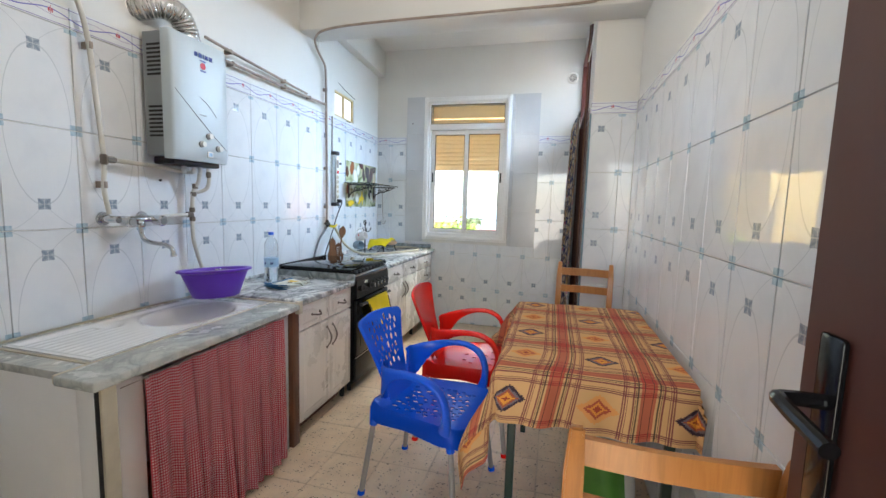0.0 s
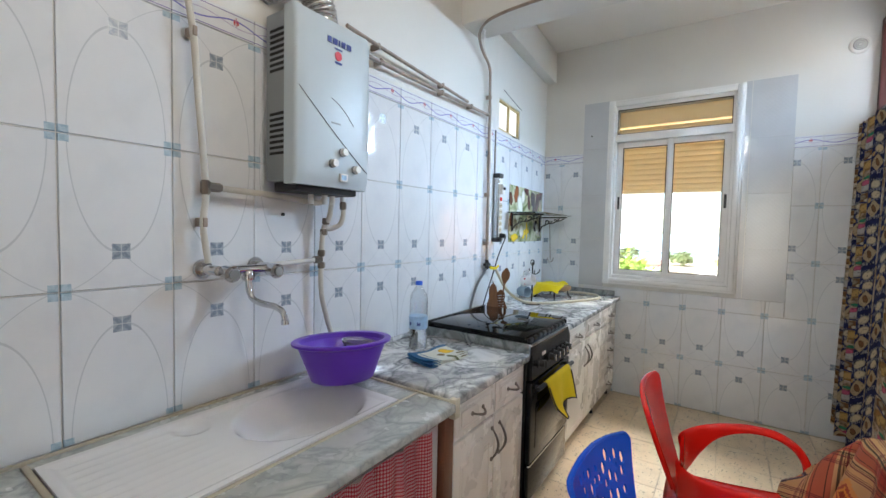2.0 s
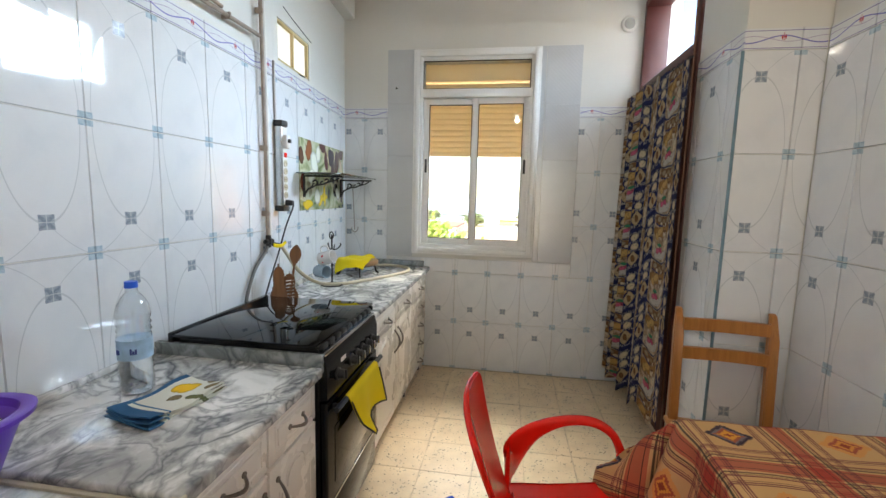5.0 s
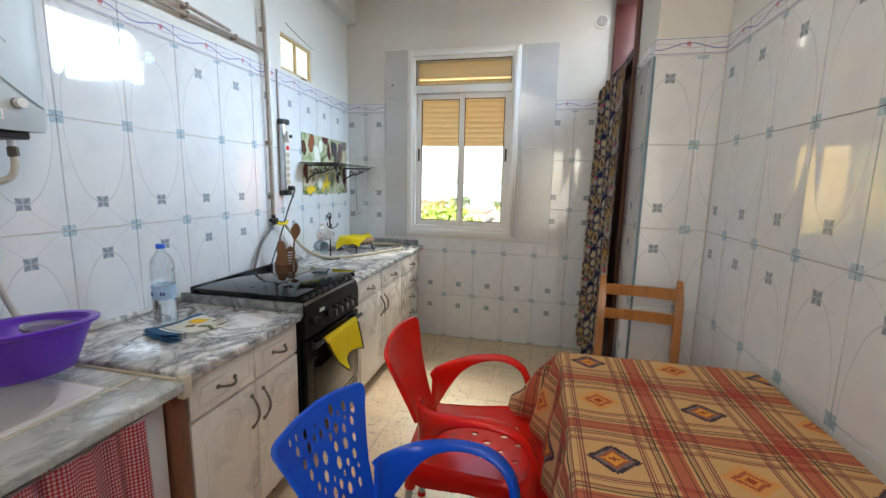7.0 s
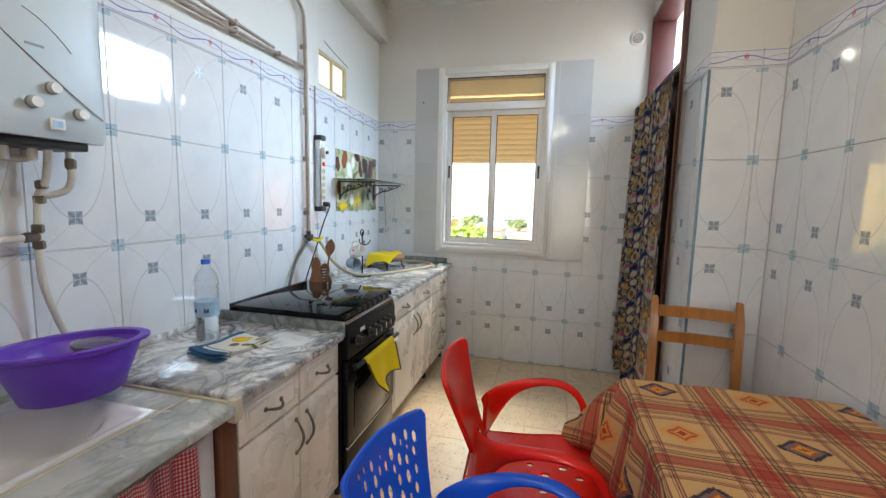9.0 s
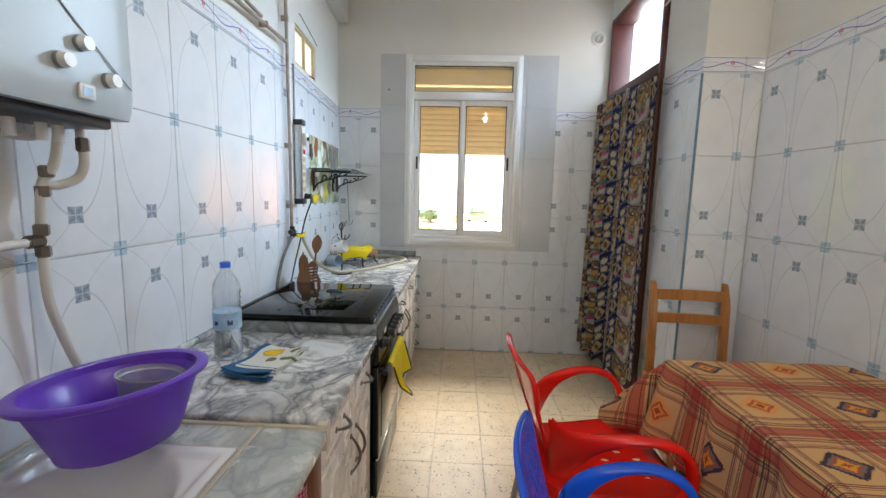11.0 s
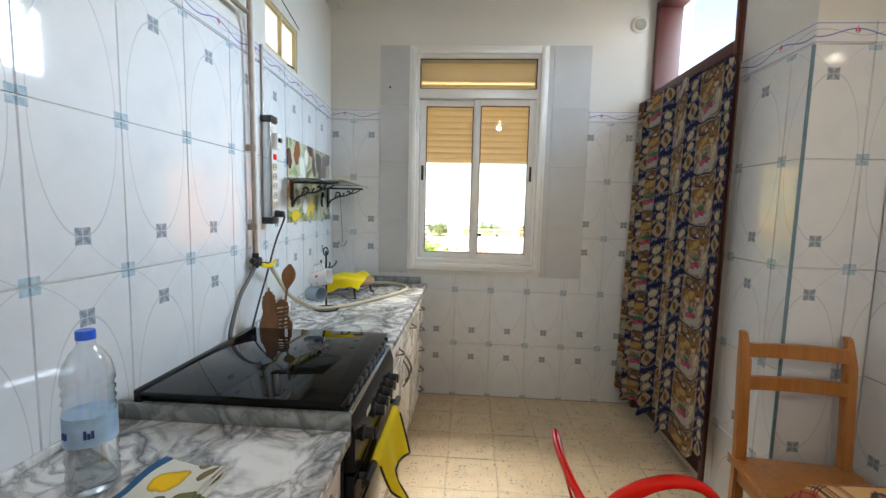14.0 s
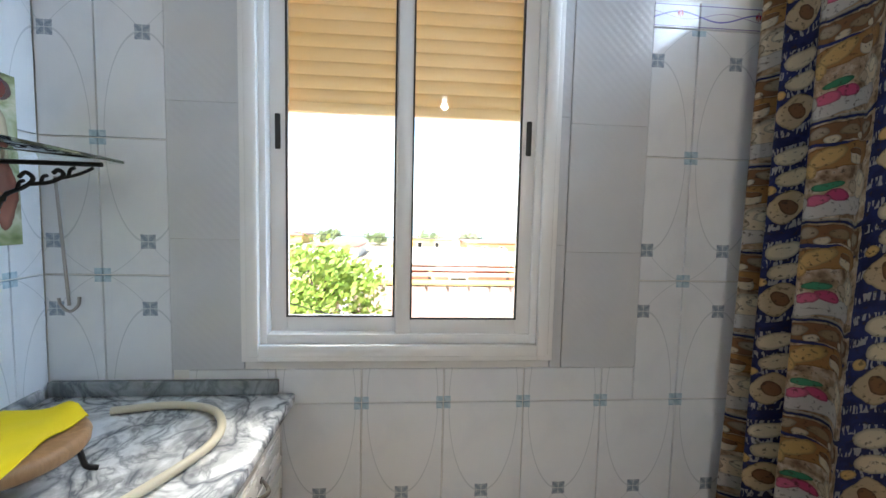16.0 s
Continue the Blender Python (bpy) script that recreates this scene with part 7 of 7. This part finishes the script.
def tile_mesh(mat, x0, x1, z0, z1, t=0.006, c=0.0015):
    key = (mat, round(x0, 4), round(x1, 4), round(z0, 4), round(z1, 4))
    if key not in PIECES:
        bm = B()
        a = [bm.verts.new(p) for p in ((x0, 0, z0), (x1, 0, z0), (x1, 0, z1), (x0, 0, z1))]
        f = [bm.verts.new(p) for p in ((x0 + c, -t, z0 + c), (x1 - c, -t, z0 + c), (x1 - c, -t, z1 - c), (x0 + c, -t, z1 - c))]
        bm.faces.new(f)
        for i in range(4):
            bm.faces.new((a[i], a[(i + 1) % 4], f[(i + 1) % 4], f[i]))
        me = bpy.data.meshes.new("tile")
        bm.to_mesh(me)
        bm.free()
        me.materials.append(M[mat])
        PIECES[key] = me
    return PIECES[key]


def lay(owner, mat, base, u, z, x0, x1, z0, z1, flip=False):
    """A tile whose own middle foot is at u along the wall base, kept between x0..x1 and z0..z1 of its own."""
    m = base @ Matrix.Translation((u, 0, z))
    if flip:
        m = m @ Matrix.Translation((0, 0, TH)) @ Matrix.Rotation(math.pi, 4, "Y")
        x0, x1, z0, z1 = -x1, -x0, TH - z1, TH - z0
    ob = new("tile", tile_mesh(mat, x0, x1, z0, z1))
    ob.parent = owner
    ob.matrix_parent_inverse = Matrix.Identity(4)
    ob.matrix_basis = Matrix.Translation(-ORIGIN.get(owner, Vector())) @ m


def tiled(owner, base, u0, u1, joint, rows=range(5), skip=None, border=True):
    """Cover a wall from u0 to u1; joint is the place of one upright joint."""
    g = 0.0012
    k0, k1 = math.floor((u0 - joint) / TW + 1e-6), math.ceil((u1 - joint) / TW - 1e-6)
    for k in range(k0, k1):
        a, b = max(joint + k * TW, u0), min(joint + (k + 1) * TW, u1)
        c = joint + (k + 0.5) * TW
        if b - a < 0.012:
            continue
        x0, x1 = a - c + g, b - c - g
        for r in rows:
            if skip and skip(c, r * TH):
                continue
            lay(owner, "tile", base, c, r * TH, x0, x1, g, TH - g, flip=(r % 2 == 0))
        if border and not (skip and skip(c, TOP + 0.01)):
            lay(owner, "border", base, c, TOP, x0, x1, g, 0.078)


WEST = Matrix.Translation((0, 0, 0)) @ Matrix.Rotation(math.pi / 2, 4, "Z") @ Matrix.Diagonal((1, 1, 1, 1))
# for the left wall u runs with y: the tile's front must face +x
WEST = Matrix(((0, -1, 0, -0.006), (1, 0, 0, 0), (0, 0, 1, 0), (0, 0, 0, 1)))
tiled(wall_west, WEST, 0.33, 3.909, 1.444, skip=lambda u, z: z < 0.7 and u > 1.75)
WEST2 = SLANT @ WEST
tiled(wall_west, WEST2, 0.0, 1.092, 1.444 + 10 * TW - 3.91, skip=lambda u, z: z < 0.7)
NORTH = Matrix.Translation((0, 5.006, 0))
GX0, GX1 = 0.262, 1.640
tiled(wall_north, NORTH, -0.07, GX0, 0.082, skip=lambda u, z: z < 0.7)
tiled(wall_north, NORTH, GX1, 2.026, 0.797, rows=range(2, 5))
tiled(wall_north, NORTH, 0.4, 2.026, 0.797, rows=range(2), border=False)
g = 0.0012
for k in range(7):
    a = 0.797 + (k - 2) * TW
    if a + TW > GX0 and a < GX1:
        x0, x1 = max(a, GX0) - (a + TW / 2) + g, min(a + TW, GX1) - (a + TW / 2) - g
        if x1 - x0 > 0.01:
            lay(wall_north, "tile", NORTH, a + TW / 2, 2 * TH, x0, x1, g, 0.862 - 2 * TH - g, flip=True)
for x0, x1, zs in ((0.262, 0.461, (0.862, 1.24, 1.618, 1.996, 2.375)), (1.367, 1.40, (0.862, 1.24, 1.618, 1.996, 2.375)), (1.403, 1.640, (0.862, 1.22, 1.60, 1.98, 2.375))):
    for z0, z1 in zip(zs, zs[1:]):
        ob = new("tile", tile_mesh("relief", -(x1 - x0) / 2 + 0.0003, (x1 - x0) / 2 - 0.0003, 0.0003, z1 - z0 - 0.0003, 0.009, 0.0003))
        ob.parent = wall_north
        ob.matrix_basis = Matrix.Translation(((x0 + x1) / 2, 5.006, z0))
EAST = Matrix(((0, 1, 0, RX + 0.006), (-1, 0, 0, 0), (0, 0, 1, 0), (0, 0, 0, 1)))
tiled(wall_east, EAST, -PY, -0.33, -3.48)
tiled(wall_pier, Matrix.Translation((0, PY + 0.006, 0)), 2.02, RX, 1.966)
tiled(wall_pier, Matrix.Translation((2.026 - RX - 0.006, 0, 0)) @ EAST, -DY0 + 0.006, -PY, -PY - 0.10)
SOUTH = Matrix(((-1, 0, 0, 0), (0, -1, 0, 0.314), (0, 0, 1, 0), (0, 0, 0, 1)))
tiled(wall_south_ := bpy.data.objects["wall_south"], SOUTH, -1.30, 0.0, -1.24)
part("corner_edge_strip", box(B(), 2.012, 2.024, PY - 0.002, PY + 0.004, 0, TOP, 0.002), "blue_edge", kind="structure")

me = bpy.data.meshes.new("floor_tile")
bm = box(B(), -0.1245, 0.1245, -0.1245, 0.1245, -0.006, 0.0)
bmesh.ops.bevel(bm, geom=[e for e in bm.edges if e.verts[0].co.z > -0.001 and e.verts[1].co.z > -0.001], offset=0.0009, segments=1, affect="EDGES")
bm.to_mesh(me)
bm.free()
me.materials.append(M["floor"])
rnd = random.Random(5)
for i in range(10):
    for j in range(22):
        x, y = -0.07 + 0.25 * i, -0.13 + 0.25 * j + 0.0
        if y > 5.0 - 0.02 or (x < 0.4 and y > 1.7):
            continue
        ob = new("tile", me)
        ob.parent = floor
        ob.matrix_basis = Matrix.Translation((x, y - 0.0, rnd.uniform(-0.0006, 0.0002))) @ Matrix.Rotation(rnd.randrange(4) * math.pi / 2, 4, "Z")
